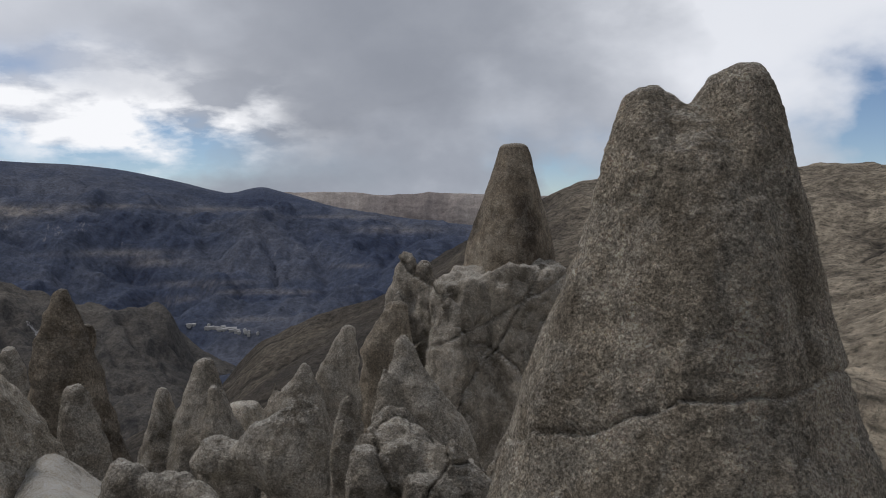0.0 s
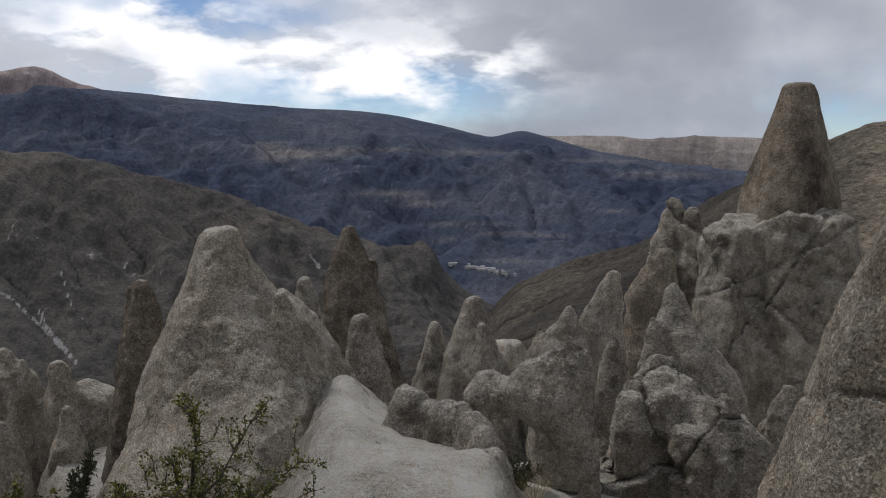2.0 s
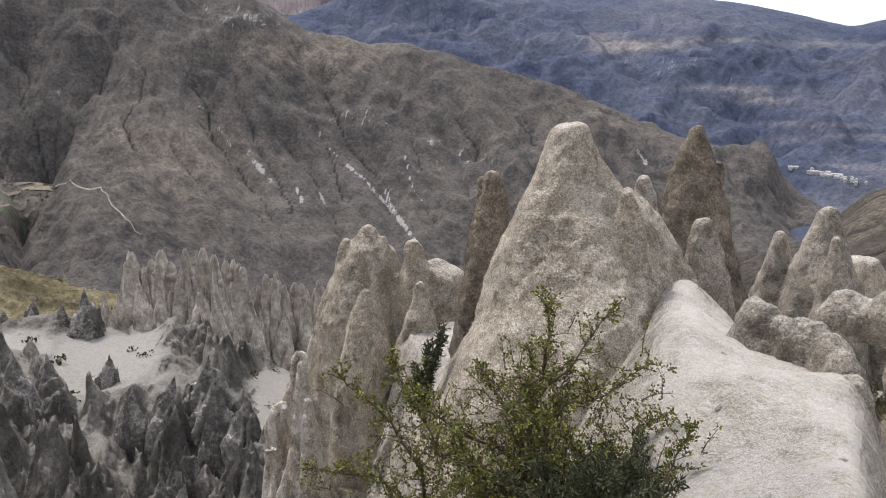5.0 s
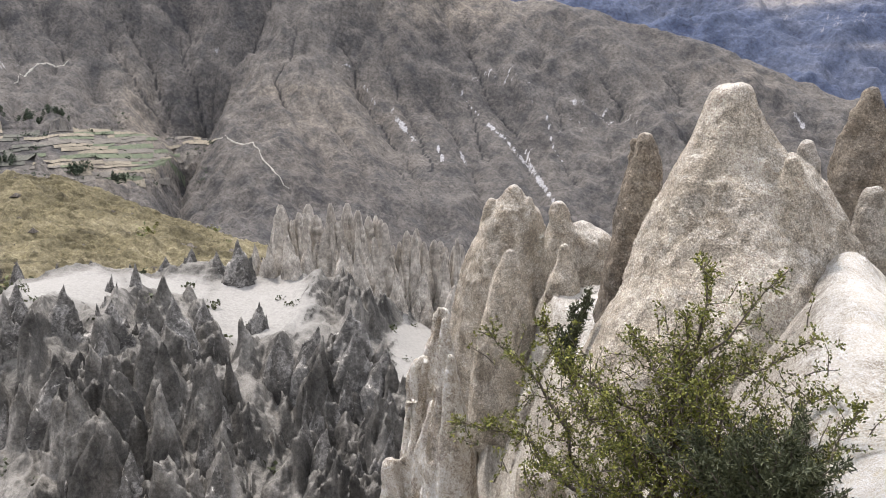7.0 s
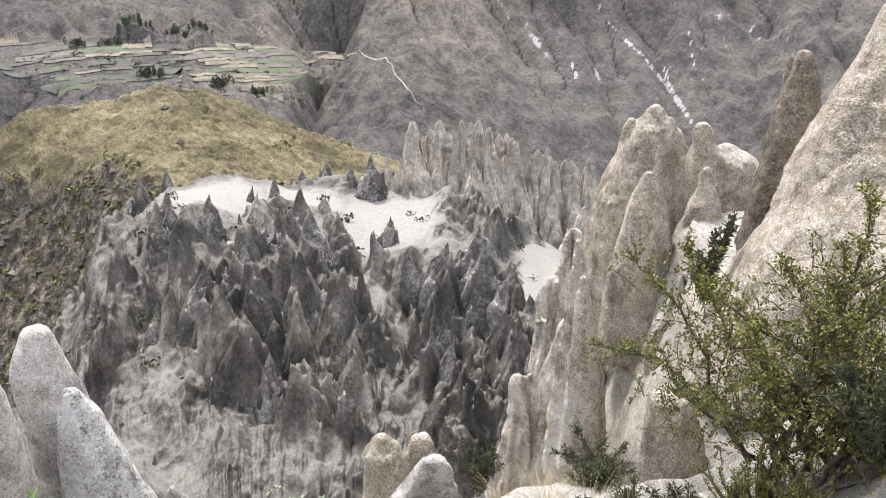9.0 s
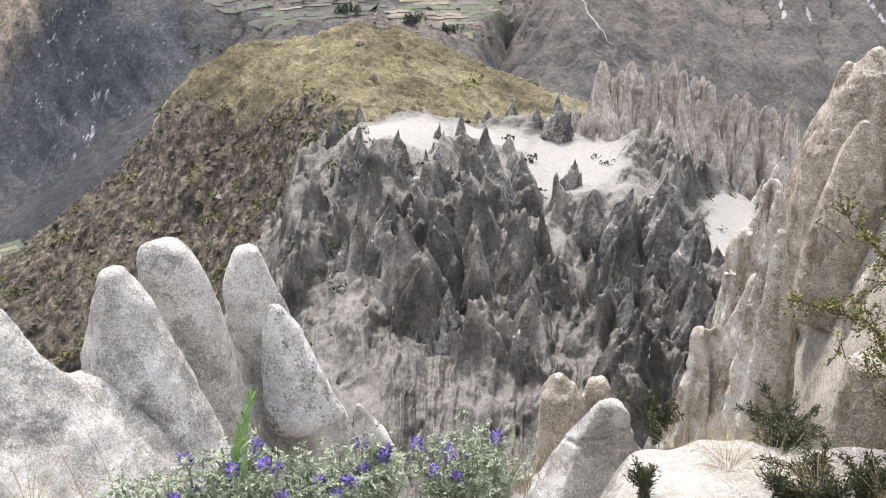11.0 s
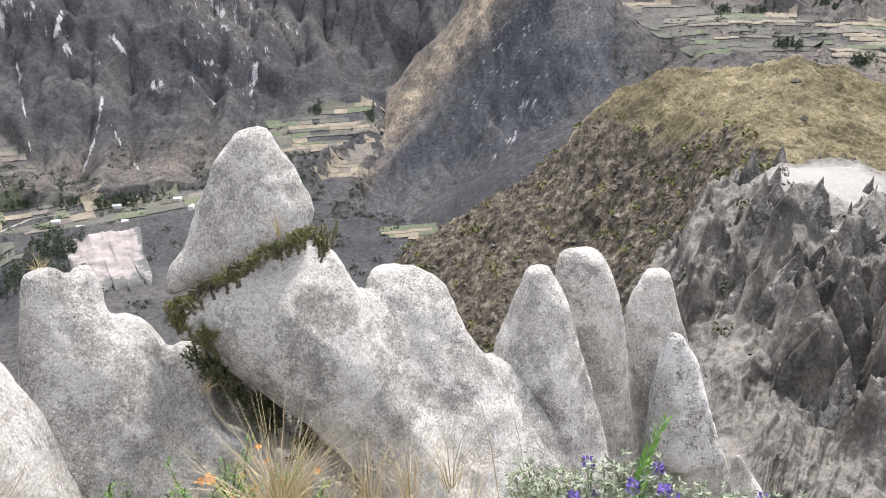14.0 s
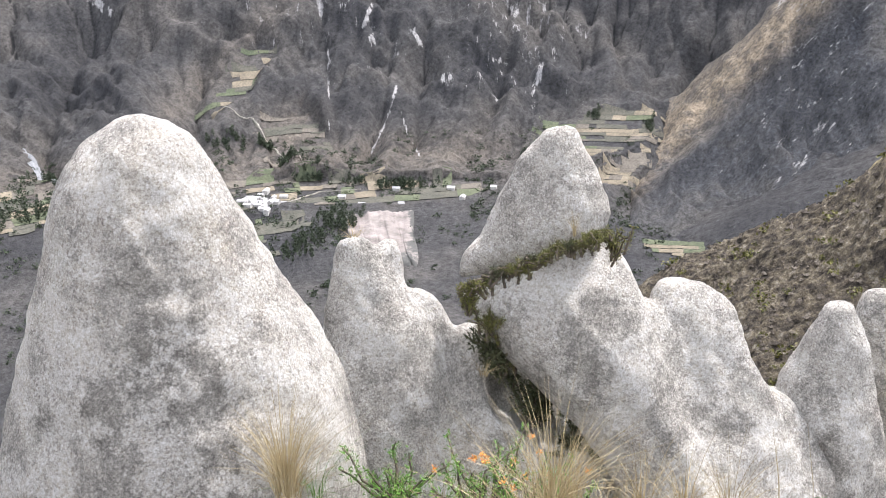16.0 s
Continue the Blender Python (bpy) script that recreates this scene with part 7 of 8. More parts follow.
TUFTS = [
    ((-4.83, 3.42, -2.9), 260, 0.34, 0.32, (0, 0)), ((-4.95, 3.62, -2.92), 160, 0.3, 0.26, (0, 0)), ((-3.95, 3.45, -2.55), 130, 0.5, 0.2, (0, 0)), ((-3.5, 3.5, -2.2), 120, 0.46, 0.2, (0, 0)),
    ((-3.10, -3.05, -0.95), 260, 0.62, 0.34, (0.05, 0.0)), ((-3.02, -2.9, -0.75), 150, 0.5, 0.3, (0, 0)),
    ((-3.30, -1.85, -0.9), 170, 0.62, 0.42, (0.0, -0.15)), ((-3.26, -1.6, -0.85), 150, 0.55, 0.36, (0, -0.1)), ((-3.20, -1.40, -0.82), 160, 0.52, 0.34, (0, -0.05)),
    ((-3.25, -1.18, -0.85), 170, 0.50, 0.32, (0, 0)), ((-3.32, -0.98, -0.88), 140, 0.46, 0.30, (0, 0.05)), ((-3.35, -0.75, -0.95), 80, 0.42, 0.26, (0, 0)),
    ((-4.62, -3.48, -0.16), 70, 0.14, 0.10, (0, 0)), ((-5.5, 3.91, -3.45), 240, 0.45, 0.42, (0, 0)), ((-5.7, 3.65, -3.5), 160, 0.36, 0.34, (0, 0)),
    ((-4.0, 3.5, -2.65), 120, 0.4, 0.35, (0, 0)), ((-4.45, 3.5, -2.75), 120, 0.5, 0.4, (0, 0)), ((-1.63, 7.78, -1.75), 200, 0.5, 0.3, (0, 0)), ((-1.05, 6.65, -1.55), 90, 0.22, 0.2, (0, 0)),
    ((-0.75, 6.87, -1.75), 110, 0.25, 0.3, (0, 0)), ((-0.4, 7.89, -2.05), 150, 0.4, 0.35, (0, 0)), ((-4.56, -2.6, -0.88), 70, 0.16, 0.13, (0, 0)), ((-4.75, -2.12, 0.0), 40, 0.2, 0.06, (0, 0)),
    ((-3.6, 0.35, -1.25), 90, 0.5, 0.3, (0, 0)), ((-3.75, 1.15, -1.45), 90, 0.45, 0.3, (0, 0)), ((-3.3, -2.3, -0.95), 60, 0.4, 0.3, (0, 0)),
]
for i, (at, n, high, wide, lean) in enumerate(TUFTS):
    grass_tuft(at, n, high * (1.1 if at[1] < -0.5 and at[0] > -4 else 1.0), wide, 200 + i, STRAW, lean)
grass_tuft((-2.54, -2.54, -0.32), 320, 0.56, 0.17, 270, STRAW, (0, 0))
grass_tuft((-3.12, -1.69, -0.54), 240, 0.6, 0.34, 271, STRAW, (0, 0))
grass_tuft((-3.28, -1.67, -0.64), 120, 0.6, 0.2, 272, STRAW, (0.05, 0.1))
grass_tuft((-3.36, -1.38, -0.64), 90, 0.45, 0.2, 273, STRAW, (0, 0))
grass_tuft((-3.39, -1.22, -0.62), 80, 0.42, 0.2, 274, STRAW, (0, 0))
grass_tuft((-3.46, -1.05, -0.63), 70, 0.42, 0.2, 275, STRAW, (0, 0))
grass_tuft((-3.2, -2.9, -0.9), 90, 0.4, 0.3, 260, GREEN, label="tuft of fresh green grass")
# single tall stems that stand before the rocks
for i, (at, high, lean) in enumerate((((-3.5, -0.84, -1.0), 1.57, (0.0, -0.03)), ((-3.45, -0.72, -1.0), 1.1, (0.0, -0.1)), ((-3.3, -1.9, -0.9), 1.0, (-0.1, -0.35)), ((-3.3, -1.85, -0.9), 0.95, (0.0, -0.28)), ((-3.4, -0.6, -1.0), 1.0, (0, 0.12)), ((-3.7, 0.25, -1.1), 0.95, (0, 0.22)), ((-3.2, -1.3, -0.85), 0.9, (0, 0.15)))):
    grass_tuft(at, 2, high, 0.05, 300 + i, STRAW, lean, 0.006, "single tall dry grass stem")


def lupin(base, n, wide, high, seed):
    """Silvery lupin: palmate leaves on many stems, and violet flower heads."""
    g = np.random.default_rng(seed)
    root = tagged(new("lupin_plant"), "silvery-leaved lupin with violet flower heads", "flower", "lupins on the edge")
    root.location = base
    sv, sf = [], []
    lv = Leaves(g)
    heads = []
    for i in range(n):
        a, d = g.uniform(0, 6.28), wide * g.random() ** 0.6
        tip = Vector((math.cos(a) * d, math.sin(a) * d, high * g.uniform(0.55, 0.95)))
        pts = arch((tip.x * 0.4, tip.y * 0.4, 0), tip, g, 0.05, 0.06, 6)
        tube(sv, sf, pts, [0.005] * 6, 3)
        for p in pts[2:]:
            for _ in range(3):
                c = p + Vector(g.normal(size=3)) * 0.035
                up = (Vector(g.normal(size=3)) * 0.5 + Vector((0, 0, 1))).normalized()
                a0 = g.uniform(0, 6.28)
                o = up.orthogonal().normalized()
                for q in range(7):
                    t = a0 + q * 0.9
                    w1 = o * math.cos(t) + up.cross(o) * math.sin(t) + up * 0.4
                    lv.leaf(c, w1, g.uniform(0.022, 0.036), 0.010)
        if i % 8 == 0:
            heads.append(tip)
    add_part("stem", raw_mesh("stem", sv, sf, SILVER), root)
    add_part("foliage", raw_mesh("foliage", lv.v, lv.f, SILVER), root)
    for tip in heads:
        pv = Leaves(g)
        top = 0.035 + 0.035 * g.random()
        for q in range(30):
            t = q * 2.4
            h = top * q / 30
            rr = 0.030 * (1 - 0.5 * q / 30)
            at = Vector((math.cos(t) * rr * 0.5, math.sin(t) * rr * 0.5, h))
            pv.leaf(at, (math.cos(t), math.sin(t), 0.5), 0.022, 0.016)
        hd = add_part("flower_head", raw_mesh("flower_head", pv.v, pv.f, PURPLE), root, "violet lupin flower head")
        hd.location = tip
    return root


lupin((-3.50, -0.62, -1.0), 34, 0.20, 0.50, 401)
lupin((-3.52, -0.32, -1.05), 40, 0.22, 0.50, 402)
lupin((-3.50, -0.02, -1.1), 40, 0.22, 0.44, 403)
lupin((-3.58, 0.25, -1.15), 34, 0.2, 0.38, 404)
lupin((-3.62, 0.72, -1.35), 36, 0.2, 0.48, 405)
lupin((-3.72, 0.95, -1.45), 22, 0.16, 0.46, 406)
# a green blade-leaved shoot among the lupins, and the orange-flowered shrub
g5 = np.random.default_rng(77)
shoot = tagged(new("leafy_shoot"), "bright green feathery shoot among the lupins", "plant")
shoot.location = (-3.5, -0.30, -0.72)
sv5, sf5 = [], []
tube(sv5, sf5, [(0, 0.10 * t * t + 0.02, 0.42 * t) for t in np.linspace(0, 1, 8)], [0.005 - 0.0035 * t for t in np.linspace(0, 1, 8)], 5)
add_part("stem", raw_mesh("stem", sv5, sf5, GREEN, True), shoot)
for q in range(26):
    t = q / 25
    for sgn in (-1, 1):
        lv5 = Leaves(g5)
        lv5.leaf((0, 0.10 * t * t + 0.02, 0.42 * t), (0.2 * g5.normal(), sgn * 0.5 + 0.3, 0.9), 0.07 * (1.1 - 0.5 * t), 0.014)
        add_part("leaf", raw_mesh("leaf", lv5.v, lv5.f, GREEN), shoot)


def orange_shrub(base, seed):
    root = needle_shrub(base, ball_tips(base, 26, 0.30, 0.34, seed), seed + 1, "leafy shrub with small orange flowers", GREEN, 0.03, 6)
    root.name = "flowering_shrub"
    g = np.random.default_rng(seed)
    for _ in range(8):
        pv = Leaves(g)
        pv.tuft((0, 0, 0), 18, 0.02, 0.009, 1.0, (0, 0, 0.5))
        fl = add_part("flower", raw_mesh("flower", pv.v, pv.f, ORANGE), root, "orange flower")
        fl.location = (g.normal() * 0.17, g.normal() * 0.17, g.uniform(0.22, 0.36))


orange_shrub((-3.5, -2.15, -1.05), 61)
orange_shrub((-3.6, -1.9, -1.1), 71)
for at, seed in (((-3.22, 3.62, -2.0), 211), ((-3.30, 4.0, -2.08), 213), ((-2.95, 3.75, -1.85), 215)):
    needle_shrub(at, ball_tips(at, 24, 0.26, 0.34, seed), seed + 1, "green leafy herb under the thorn bush", LEAF, 0.028, 8)
needle_shrub((-3.35, -2.55, -0.98), ball_tips((-3.35, -2.55, -0.98), 18, 0.3, 0.26, 81), 82, "low bright green herb at the rock's foot", GREEN, 0.03, 7)


# ---- valley details ----
class Sheet:
    """A laid-out slope that other things are set down on."""

    def __init__(self, az, pts, dist):
        self.az, self.p, self.r = az, pts, dist
        self.e = np.degrees(np.arctan2(pts[..., 2] - EYE, np.hypot(pts[..., 0] - EYE_X, pts[..., 1] - EYE_Y)))

    def place(self, b0, d0, lift=1.5):
        j = np.interp(b0, self.az[::-1], np.arange(len(self.az))[::-1])
        i = np.interp(d0, self.r, np.arange(len(self.r)))
        i0, j0 = int(min(i, len(self.r) - 2)), int(min(j, len(self.az) - 2))
        fi, fj = i - i0, j - j0
        q = self.p[i0, j0] * (1 - fi) * (1 - fj) + self.p[i0 + 1, j0] * fi * (1 - fj) + self.p[i0, j0 + 1] * (1 - fi) * fj + self.p[i0 + 1, j0 + 1] * fi * fj
        return Vector((q[0], q[1], q[2] + lift))

    def distance(self, b0, el):
        """The distance at which the slope is met at a bearing and height angle."""
        e = self.e[:, int(np.argmin(np.abs(self.az - b0)))]
        hit = np.nonzero(e >= el)[0]
        if not len(hit):
            return self.r[-60]
        i = max(hit[0], 1)
        return self.r[i - 1] + (self.r[i] - self.r[i - 1]) * (el - e[i - 1]) / max(e[i] - e[i - 1], 1e-6)


CANYON = Sheet(WALL_AZ, WALL_P, WALL_R)
BARE = Sheet(WALL_AZ, SMOOTH_P, WALL_R)
RANGE = Sheet(RANGE_AZ, RANGE_P, RANGE_R)
wall_place = CANYON.place


def field_material(name, a, c):
    k = Mat(name, 1.0)
    n1, n2 = k.noise(0.05, 5, 0.7), k.noise(0.4, 5, 0.7, (1, 1, 0.2))
    col = k.ramp(n1, [(0.35, a), (0.65, c)])
    k.color(k.mix(0.5, col, k.ramp(n2, [(0.35, 0.2), (0.65, 0.8)]), "OVERLAY")).bump(n2, 0.6, 1.0)
    return k.m


FIELDS = [field_material("green_field", (0.068, 0.082, 0.052), (0.105, 0.115, 0.072)), field_material("straw_field", (0.13, 0.113, 0.084), (0.20, 0.172, 0.128)),
          field_material("fallow_field", (0.092, 0.083, 0.070), (0.14, 0.125, 0.105)), field_material("scrub_field", (0.066, 0.067, 0.055), (0.098, 0.094, 0.076))]
WORDS = ("green crop", "straw-yellow", "bare brown fallow", "rough grazing")


def field(b0, b1, lo, hi, kind):
    """A parcel between two bearings and two height angles; its edges bend with the terraces, so that neighbours meet."""
    n = 5
    P = np.zeros((n, n, 3))
    for i in range(n):
        for j in range(n):
            b, e = b0 + (b1 - b0) * j / (n - 1), lo + (hi - lo) * i / (n - 1)
            P[i, j] = wall_place(b + 0.12 * math.sin(e * 3.1 + b * 0.7), BARE.distance(b, e + 0.03 * math.sin(b * 0.9) + 0.012 * math.sin(b * 4.1 + 1.0)), 1.0)
    return tagged(new("field", grid_mesh("field", P, FIELDS[kind])), f"{WORDS[kind]} field on the valley terraces", "field", "valley fields")


g6 = np.random.default_rng(9)
for corners, rows, kinds, share in PLOTS:
    lo, hi = min(c[1] for c in corners), max(c[1] for c in corners)
    left, right = min(c[0] for c in corners), max(c[0] for c in corners)
    tilt = g6.uniform(-0.05, 0.05)
    e = lo
    while e < hi:
        tall = (hi - lo) / rows * g6.uniform(0.6, 1.7)
        b = left - g6.uniform(0, 1.5)
        last = kinds[0]
        while b < right:
            w1 = g6.uniform(0.35, 2.4) * (0.6 + 0.4 * rows / 20)
            rise = tilt * (b + w1 / 2 - (left + right) / 2)
            last = last if g6.random() < 0.3 else kinds[int(g6.integers(len(kinds)))]
            if g6.random() < share * 0.9 and inside(b + w1 / 2, e + tall / 2 + rise, corners):
                field(b, b + w1 - 0.01, e + rise, e + tall * g6.uniform(0.85, 1.0) + rise, last)
            b += w1
        e += tall

# the pale cut bank under the valley edge
az = np.linspace(123.0, 118.0, 60)
P = np.zeros((40, 60, 3))
for i in range(40):
    for j in range(60):
        d = 760 + 14 * math.sin(j * 0.5) * math.cos(j * 0.23) * (1 - i / 39) + 168 * i / 39
        P[i, j] = wall_place(az[j] + 0.25 * math.sin(j * 0.6 + i * 0.2) * (1 - i / 39), d, 2.0 if 1 < j < 58 and 0 < i < 38 else -3.0)
P[..., 2] += 1.2 * ridged(np.stack([np.broadcast_to(az * 3.0, (40, 60)), np.zeros((40, 60)), np.zeros((40, 60))], -1).reshape(-1, 3), 3).reshape(40, 60)
kb = Mat("pale_bank", 1.0)
kn = kb.noise(0.05, 6, 0.7, (1, 1, 0.12))
bare = kb.n.new("ShaderNodeAttribute")
bare.attribute_name = "bare"
ragged = kb.math("ADD", bare.outputs["Fac"], kb.math("MULTIPLY", kb.math("SUBTRACT", kn, 0.5), 2.8))
kb.color(kb.mix(kb.ramp(ragged, [(0.3, 0.0), (0.6, 1.0)]), (0.085, 0.085, 0.08), kb.ramp(kn, [(0.36, (0.13, 0.115, 0.107)), (0.64, (0.27, 0.24, 0.225))]))).bump(kn, 0.8, 3.0)
bank_mesh = grid_mesh("cut_bank", P, kb.m)
away = np.minimum(np.minimum(np.arange(60), np.arange(60)[::-1])[None, :] / 10.0, np.minimum(np.arange(40) / 12.0, np.arange(40)[::-1] / 5.0)[:, None])
bank_mesh.attributes.new("bare", "FLOAT", "POINT").data.foreach_set("value", np.clip(away, 0, 1).ravel().astype(np.float32))
tagged(new("cut_bank", bank_mesh), "pale pinkish eroded bank below the valley fields", "cliff", kind="structure")


# groves of dark trees: far woods
def grove(spots, high, seed):
    g = np.random.default_rng(seed)
    v, f = [], []
    for c in spots:
        h = high * g.uniform(0.6, 1.2)
        tube(v, f, [c - Vector((0, 0, 2)), c + Vector((0, 0, h * 0.55))], [h * 0.03, h * 0.012], 4)
        for _ in range(90):
            t = g.random()
            rr = h * 0.30 * math.sin(math.pi * (0.12 + 0.85 * t)) * g.random() ** 0.5
            a = g.uniform(0, 6.28)
            p = c + Vector((math.cos(a) * rr, math.sin(a) * rr, h * (0.18 + 0.82 * t)))
            s = h * 0.075 * g.uniform(0.6, 1.3)
            d1, d2 = Vector(g.normal(size=3)).normalized() * s, Vector(g.normal(size=3)).normalized() * s
            i = len(v)
            v += [p - d1, p + d2, p + d1, p - d2]
            f.append((i, i + 1, i + 2, i + 3))
    return raw_mesh("grove", v, f, GROVE)


GROVE = leaf_material("dark_eucalyptus_leaves", (0.022, 0.032, 0.02), (0.06, 0.075, 0.045), 0.8)
for i, (b0, e0, n, sb, se_, hi) in enumerate(((75.9, -7.0, 26, 1.2, 0.06, 9), (73.4, -7.1, 30, 0.8, 0.06, 9), (72.0, -7.1, 16, 0.6, 0.05, 9), (71.3, -10.1, 26, 0.6, 0.10, 10), (75.6, -9.2, 24, 0.7, 0.10, 10), (68.9, -10.8, 20, 0.7, 0.08, 9), (77.4, -7.2, 16, 0.8, 0.05, 9), (79.4, -7.2, 14, 0.8, 0.1, 10),
                                                (119.0, -16.9, 46, 1.6, 0.12, 12), (126.4, -15.4, 40, 0.8, 0.30, 13), (127.9, -13.9, 18, 0.8, 0.15, 12), (124.8, -16.1, 16, 0.7, 0.12, 12), (122.4, -16.4, 14, 0.8, 0.10, 11), (123.3, -19.2, 46, 1.2, 0.35, 11), (125.3, -20.1, 36, 1.0, 0.35, 10), (126.6, -20.8, 26, 1.0, 0.3, 10),
                                                (142.8, -16.2, 26, 1.4, 0.3, 11), (141.3, -14.2, 20, 1.0, 0.3, 11), (105.8, -12.4, 14, 0.5, 0.2, 10), (102.2, -13.0, 16, 0.3, 0.4, 10), (130.2, -13.6, 24, 1.2, 0.2, 12), (134.5, -15.2, 30, 1.8, 0.3, 11))):
    g = np.random.default_rng(500 + i)
    spots = []
    for _ in range(n):
        b = b0 + g.normal() * sb * 0.6
        spots.append(wall_place(b, BARE.distance(b, e0 + g.normal() * se_), 0.0))
    tagged(new("grove", grove(spots, hi, 600 + i)), "dark grove of eucalyptus trees in the valley", "trees", kind="stuff")

# pale scars, tracks and streams that run over the canyon wall
def ribbon(path, width, material, name, label, category, seed, lift=1.6, sheet=CANYON):
    """A ragged strip laid over the wall along (bearing, height angle) turns."""
    g = np.random.default_rng(seed)
    pts = []
    for (b0, e0), (b1, e1) in zip(path, path[1:]):
        for f in np.linspace(0, 1, 14)[:-1]:
            b, e = b0 + (b1 - b0) * f, e0 + (e1 - e0) * f
            pts.append((b + 0.05 * g.normal(), e))
    n = len(pts)
    P = np.zeros((n, 5, 3))
    for i, (b, e) in enumerate(pts):
        d = (BARE if sheet is CANYON else sheet).distance(b, e)
        w1 = width * (0.35 + 0.9 * g.random()) * min(1.0, 0.2 + 3 * i / n, 0.25 + 3.0 * (n - i) / n)
        for j in range(5):
            P[i, j] = sheet.place(b + w1 * (j - 2) / 2, d, lift if 0 < j < 4 else lift - 1.4)
    return tagged(new(name, grid_mesh(name, P, material)), label, category, kind="structure")


TRACK = field_material("dusty_track", (0.22, 0.215, 0.18), (0.33, 0.30, 0.26))
RIVER = field_material("pale_riverbed", (0.14, 0.147, 0.154), (0.22, 0.227, 0.234))
for i, path in enumerate(([(63.0, -8.6), (60.6, -10.6), (58.3, -12.6)], [(74.2, -5.1), (72.6, -4.3), (71.0, -3.5)], [(130.6, -11.2), (128.6, -12.2), (127.0, -14.2), (125.4, -16.0)], [(127.6, -17.6), (124.6, -16.9), (121.5, -16.9)])):
    ribbon(path, 0.07, TRACK, "hill_track", "pale dusty track crossing the canyon wall", "track", 740 + i)
ribbon([(142.4, -11.6), (141.9, -13.2), (140.4, -15.4)], 0.28, RIVER, "river", "pale stony riverbed winding through the valley", "river", 780)

# the village: small pale houses with pitched roofs
WHITEWASH = Mat("whitewash", 0.9)
WHITEWASH.color(WHITEWASH.ramp(WHITEWASH.noise(0.6, 4), [(0.3, (0.34, 0.33, 0.31)), (0.7, (0.52, 0.50, 0.47))]))
TIN = Mat("tin_roof", 0.5)
TIN.color(TIN.ramp(TIN.noise(0.7, 4), [(0.3, (0.28, 0.275, 0.275)), (0.7, (0.45, 0.44, 0.44))]))


def house_meshes(wx, wy, h):
    v = [(-wx, -wy, -3), (wx, -wy, -3), (wx, wy, -3), (-wx, wy, -3), (-wx, -wy, h), (wx, -wy, h), (wx, wy, h), (-wx, wy, h), (-wx, 0, h + 1.3), (wx, 0, h + 1.3)]
    walls = raw_mesh("wall", v, [(0, 1, 5, 4), (1, 2, 6, 9, 5), (2, 3, 7, 6), (3, 0, 4, 8, 7)], WHITEWASH.m)
    e = 0.5
    r = [(-wx - e, -wy - e, h - 0.2), (wx + e, -wy - e, h - 0.2), (wx + e, 0, h + 1.5), (-wx - e, 0, h + 1.5), (wx + e, wy + e, h - 0.2), (-wx - e, wy + e, h - 0.2)]
    r += [(x, y, z - 0.2) for x, y, z in r]
    roof = raw_mesh("roof", r, [(0, 1, 2, 3), (3, 2, 4, 5), (7, 6, 9, 8), (8, 9, 11, 10), (0, 6, 7, 1), (5, 4, 10, 11), (1, 7, 8, 2), (2, 8, 10, 4), (3, 9, 6, 0), (5, 11, 9, 3)], TIN.m)
    return walls, roof


kinds = [house_meshes(*s) for s in ((4.5, 3, 3), (3.5, 2.6, 2.8), (6, 3.2, 3.2))]
for i in range(84):
    walls, roof = kinds[int(g6.integers(3))]
    root = tagged(new("house"), "small whitewashed valley house with a tin roof", "house", "valley village")
    if i >= 46:
        at = float(np.clip(14.3 + g6.normal() * 1.0, 12.2, 16.5))
        root.location = RANGE.place(at, RANGE.distance(at, np.interp(at, [12.3, 16.3], [-7.9, -7.35]) + g6.normal() * 0.07), 1.0)
    elif i < 38:
        root.location = wall_place(128.6 + g6.normal() * 0.8, 985 + g6.normal() * 16, 1.0)
    else:
        root.location = wall_place(g6.uniform(112, 135), g6.uniform(960, 1050), 1.0)
    root.rotation_euler[2] = g6.choice([0.2, 1.77, 0.35, 1.9])
    if i >= 46:
        root.scale = (1.2, 1.2, 1.2)
    add_part("wall", walls, root)
    add_part("roof", roof, root)

# scrub and stones on the grassy hill and in the gorge: uncountable
def scatter_stones(spots, sizes, seed, material, name, label, category):
    g = np.random.default_rng(seed)
    v, f = [], []
    for c, s in zip(spots, sizes):
        i = len(v)
        d = g.normal(size=(6, 3)) * 0.16 + np.array([(1, 0, 0), (-1, 0, 0), (0, 1, 0), (0, -1, 0), (0, 0, 0.7), (0, 0, -0.6)])
        v += [Vector(c) + Vector(q) * s for q in d]
        f += [(i + a, i + b_, i + c_) for a, b_, c_ in ((0, 2, 4), (2, 1, 4), (1, 3, 4), (3, 0, 4), (2, 0, 5), (1, 2, 5), (3, 1, 5), (0, 3, 5))]
    tagged(new(name, raw_mesh(name, v, f, material)), label, category, kind="stuff")


def scatter_scrub(spots, sizes, seed, material, name, label):
    g = np.random.default_rng(seed)
    v, f = [], []
    for c, s in zip(spots, sizes):
        for _ in range(26):
            p = Vector(c) + Vector((g.normal() * 0.42, g.normal() * 0.42, abs(g.normal()) * 0.38 + 0.05)) * s
            d1, d2 = Vector(g.normal(size=3)).normalized() * s * 0.2, Vector(g.normal(size=3)).normalized() * s * 0.2
            i = len(v)
            v += [p - d1, p + d2, p + d1, p - d2]
            f.append((i, i + 1, i + 2, i + 3))
    tagged(new(name, raw_mesh(name, v, f, material)), label, "shrubs", kind="stuff")


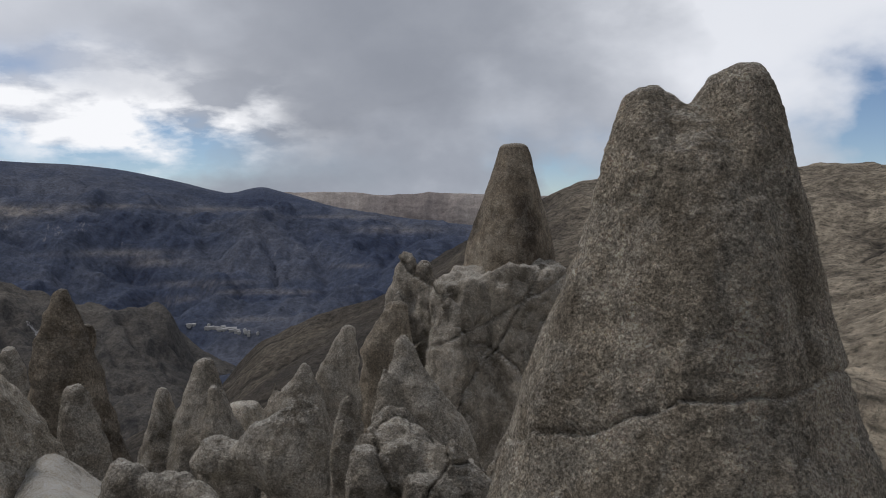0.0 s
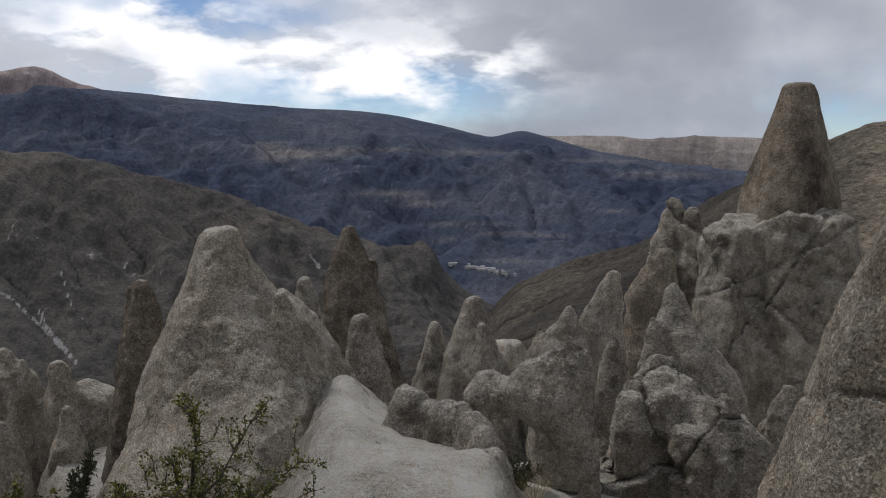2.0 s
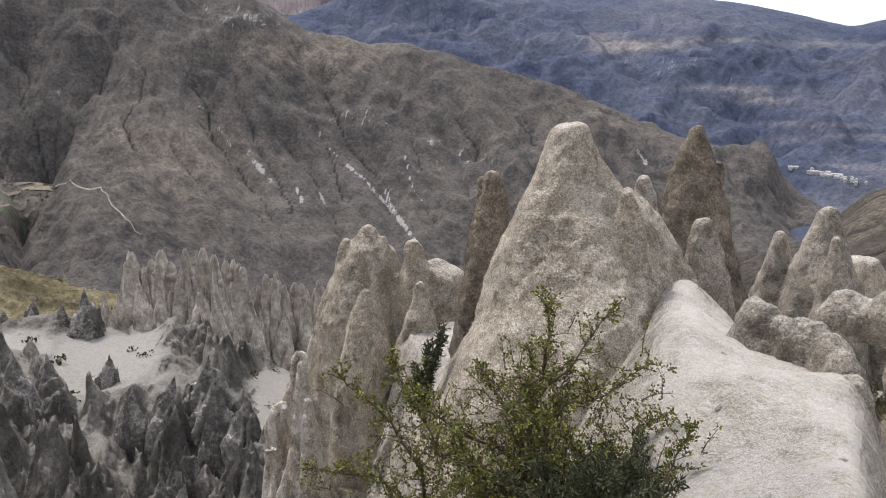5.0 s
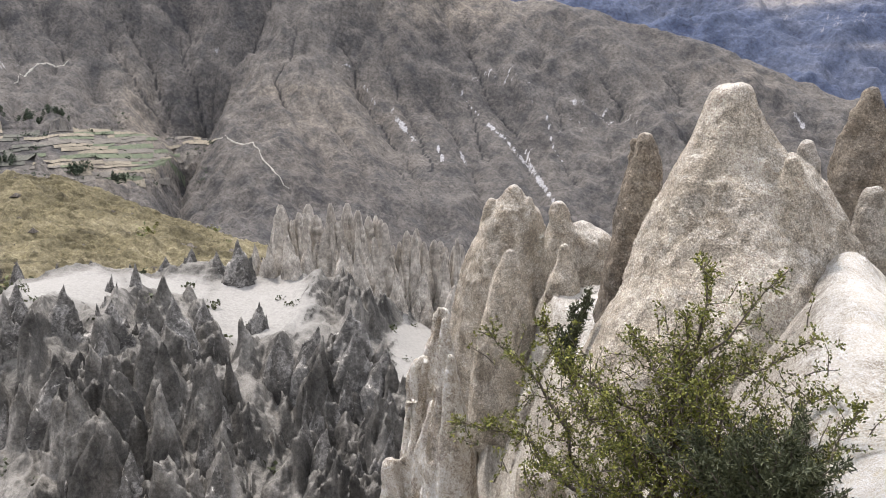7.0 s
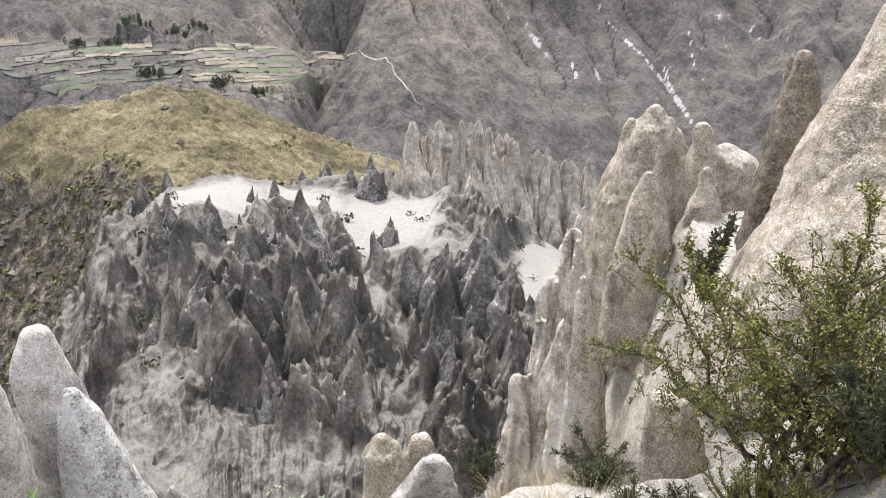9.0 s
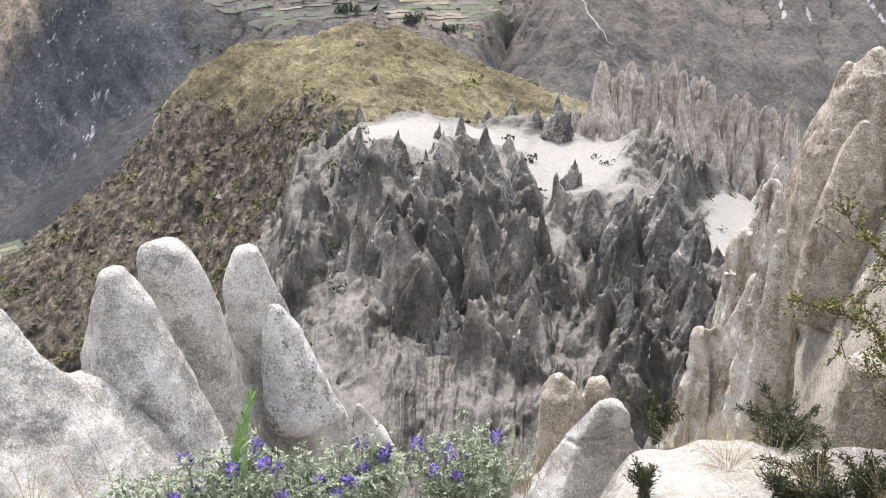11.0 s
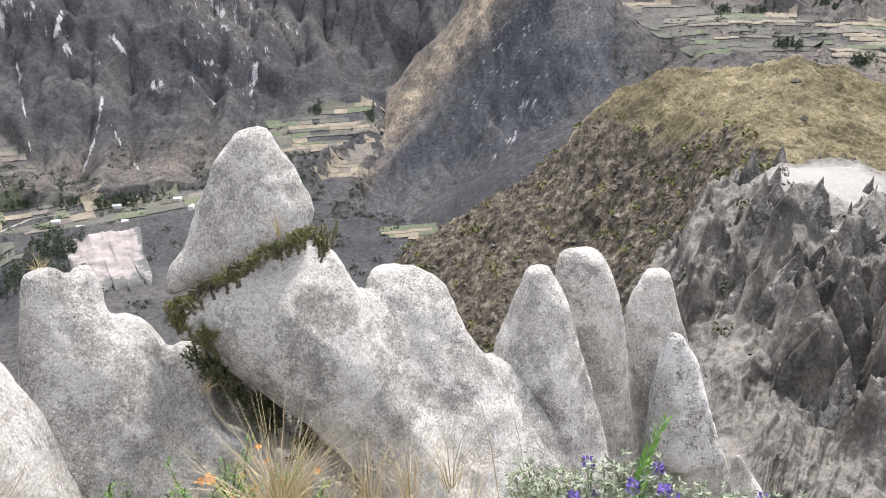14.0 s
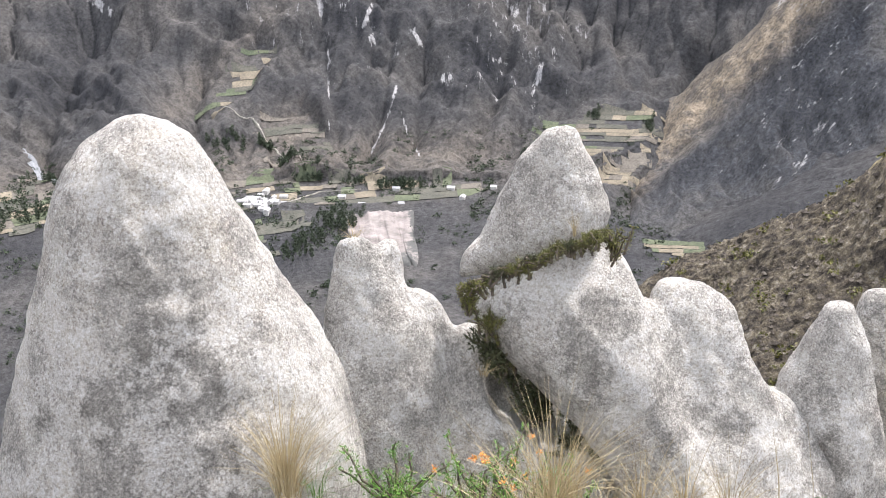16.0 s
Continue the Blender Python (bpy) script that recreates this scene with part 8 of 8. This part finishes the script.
g7 = np.random.default_rng(21)
hill_p = HILL_P.reshape(-1, 3)
hill_turf = np.empty(len(hill_p))
turf.data.foreach_get("value", hill_turf)
pick = g7.integers(0, len(hill_p), 16000)
pick = hill_p[pick[(hill_turf[pick] < 0.45) | (g7.random(16000) < 0.04)][:8000]]
scatter_stones(pick[:-550], 0.12 + 0.7 * g7.random(len(pick) - 550) ** 4, 22, HILLSTONE, "scree_stones", "loose brown stones strewn over the hill flank", "stones")
scatter_scrub(pick[-550:], 0.5 + 1.2 * g7.random(550), 23, MOSS, "hill_scrub", "dark green scrub scattered over the grassy hill")
wall_e = height_angles(WALL_P)
ii, jj = np.nonzero((wall_e > -25) & (wall_e < -13.2) & (WALL_AZ[None, :] > 100) & (WALL_AZ[None, :] < 146))
low = g7.integers(0, len(ii), 6500)
clump = fbm(np.stack([WALL_AZ[jj[low]] * 0.6, wall_e[ii[low], jj[low]] * 0.9, np.zeros(6500)], -1), 3)
low = low[clump > 0.02]
scatter_scrub(WALL_P[ii[low], jj[low]], 1.5 + 4.5 * g7.random(len(low)) ** 2, 31, GROVE, "valley_scrub", "dark trees and scrub strewn over the valley floor")
ii, jj = np.nonzero((wall_e > -11.5) & (wall_e < -6.0) & (WALL_AZ[None, :] > 63) & (WALL_AZ[None, :] < 90))
low = g7.integers(0, len(ii), 900)
clump = fbm(np.stack([WALL_AZ[jj[low]] * 0.5, wall_e[ii[low], jj[low]] * 1.2, np.ones(900)], -1), 3)
low = low[clump > 0.15]
scatter_scrub(WALL_P[ii[low], jj[low]], 2.0 + 4.0 * g7.random(len(low)) ** 2, 32, GROVE, "terrace_scrub", "dark hedges and trees between the terraced fields")
gp = base.reshape(-1, 3)
gpick = gp[g7.integers(0, len(gp), 260)]
scatter_scrub(gpick, 0.35 + 0.5 * g7.random(260), 24, DARKLEAF, "gorge_scrub", "small dark shrubs between the gorge pinnacles")
# stones lying on the near ground
near_p = GROUND_P[(GROUND_R > 2.2) & (GROUND_R < 12)]
npick = near_p[g7.integers(0, len(near_p), 700)]
scatter_stones(npick, 0.008 + 0.05 * g7.random(700) ** 4, 25, PALE, "loose_pebbles", "small loose tuff pebbles on the sand", "stones")
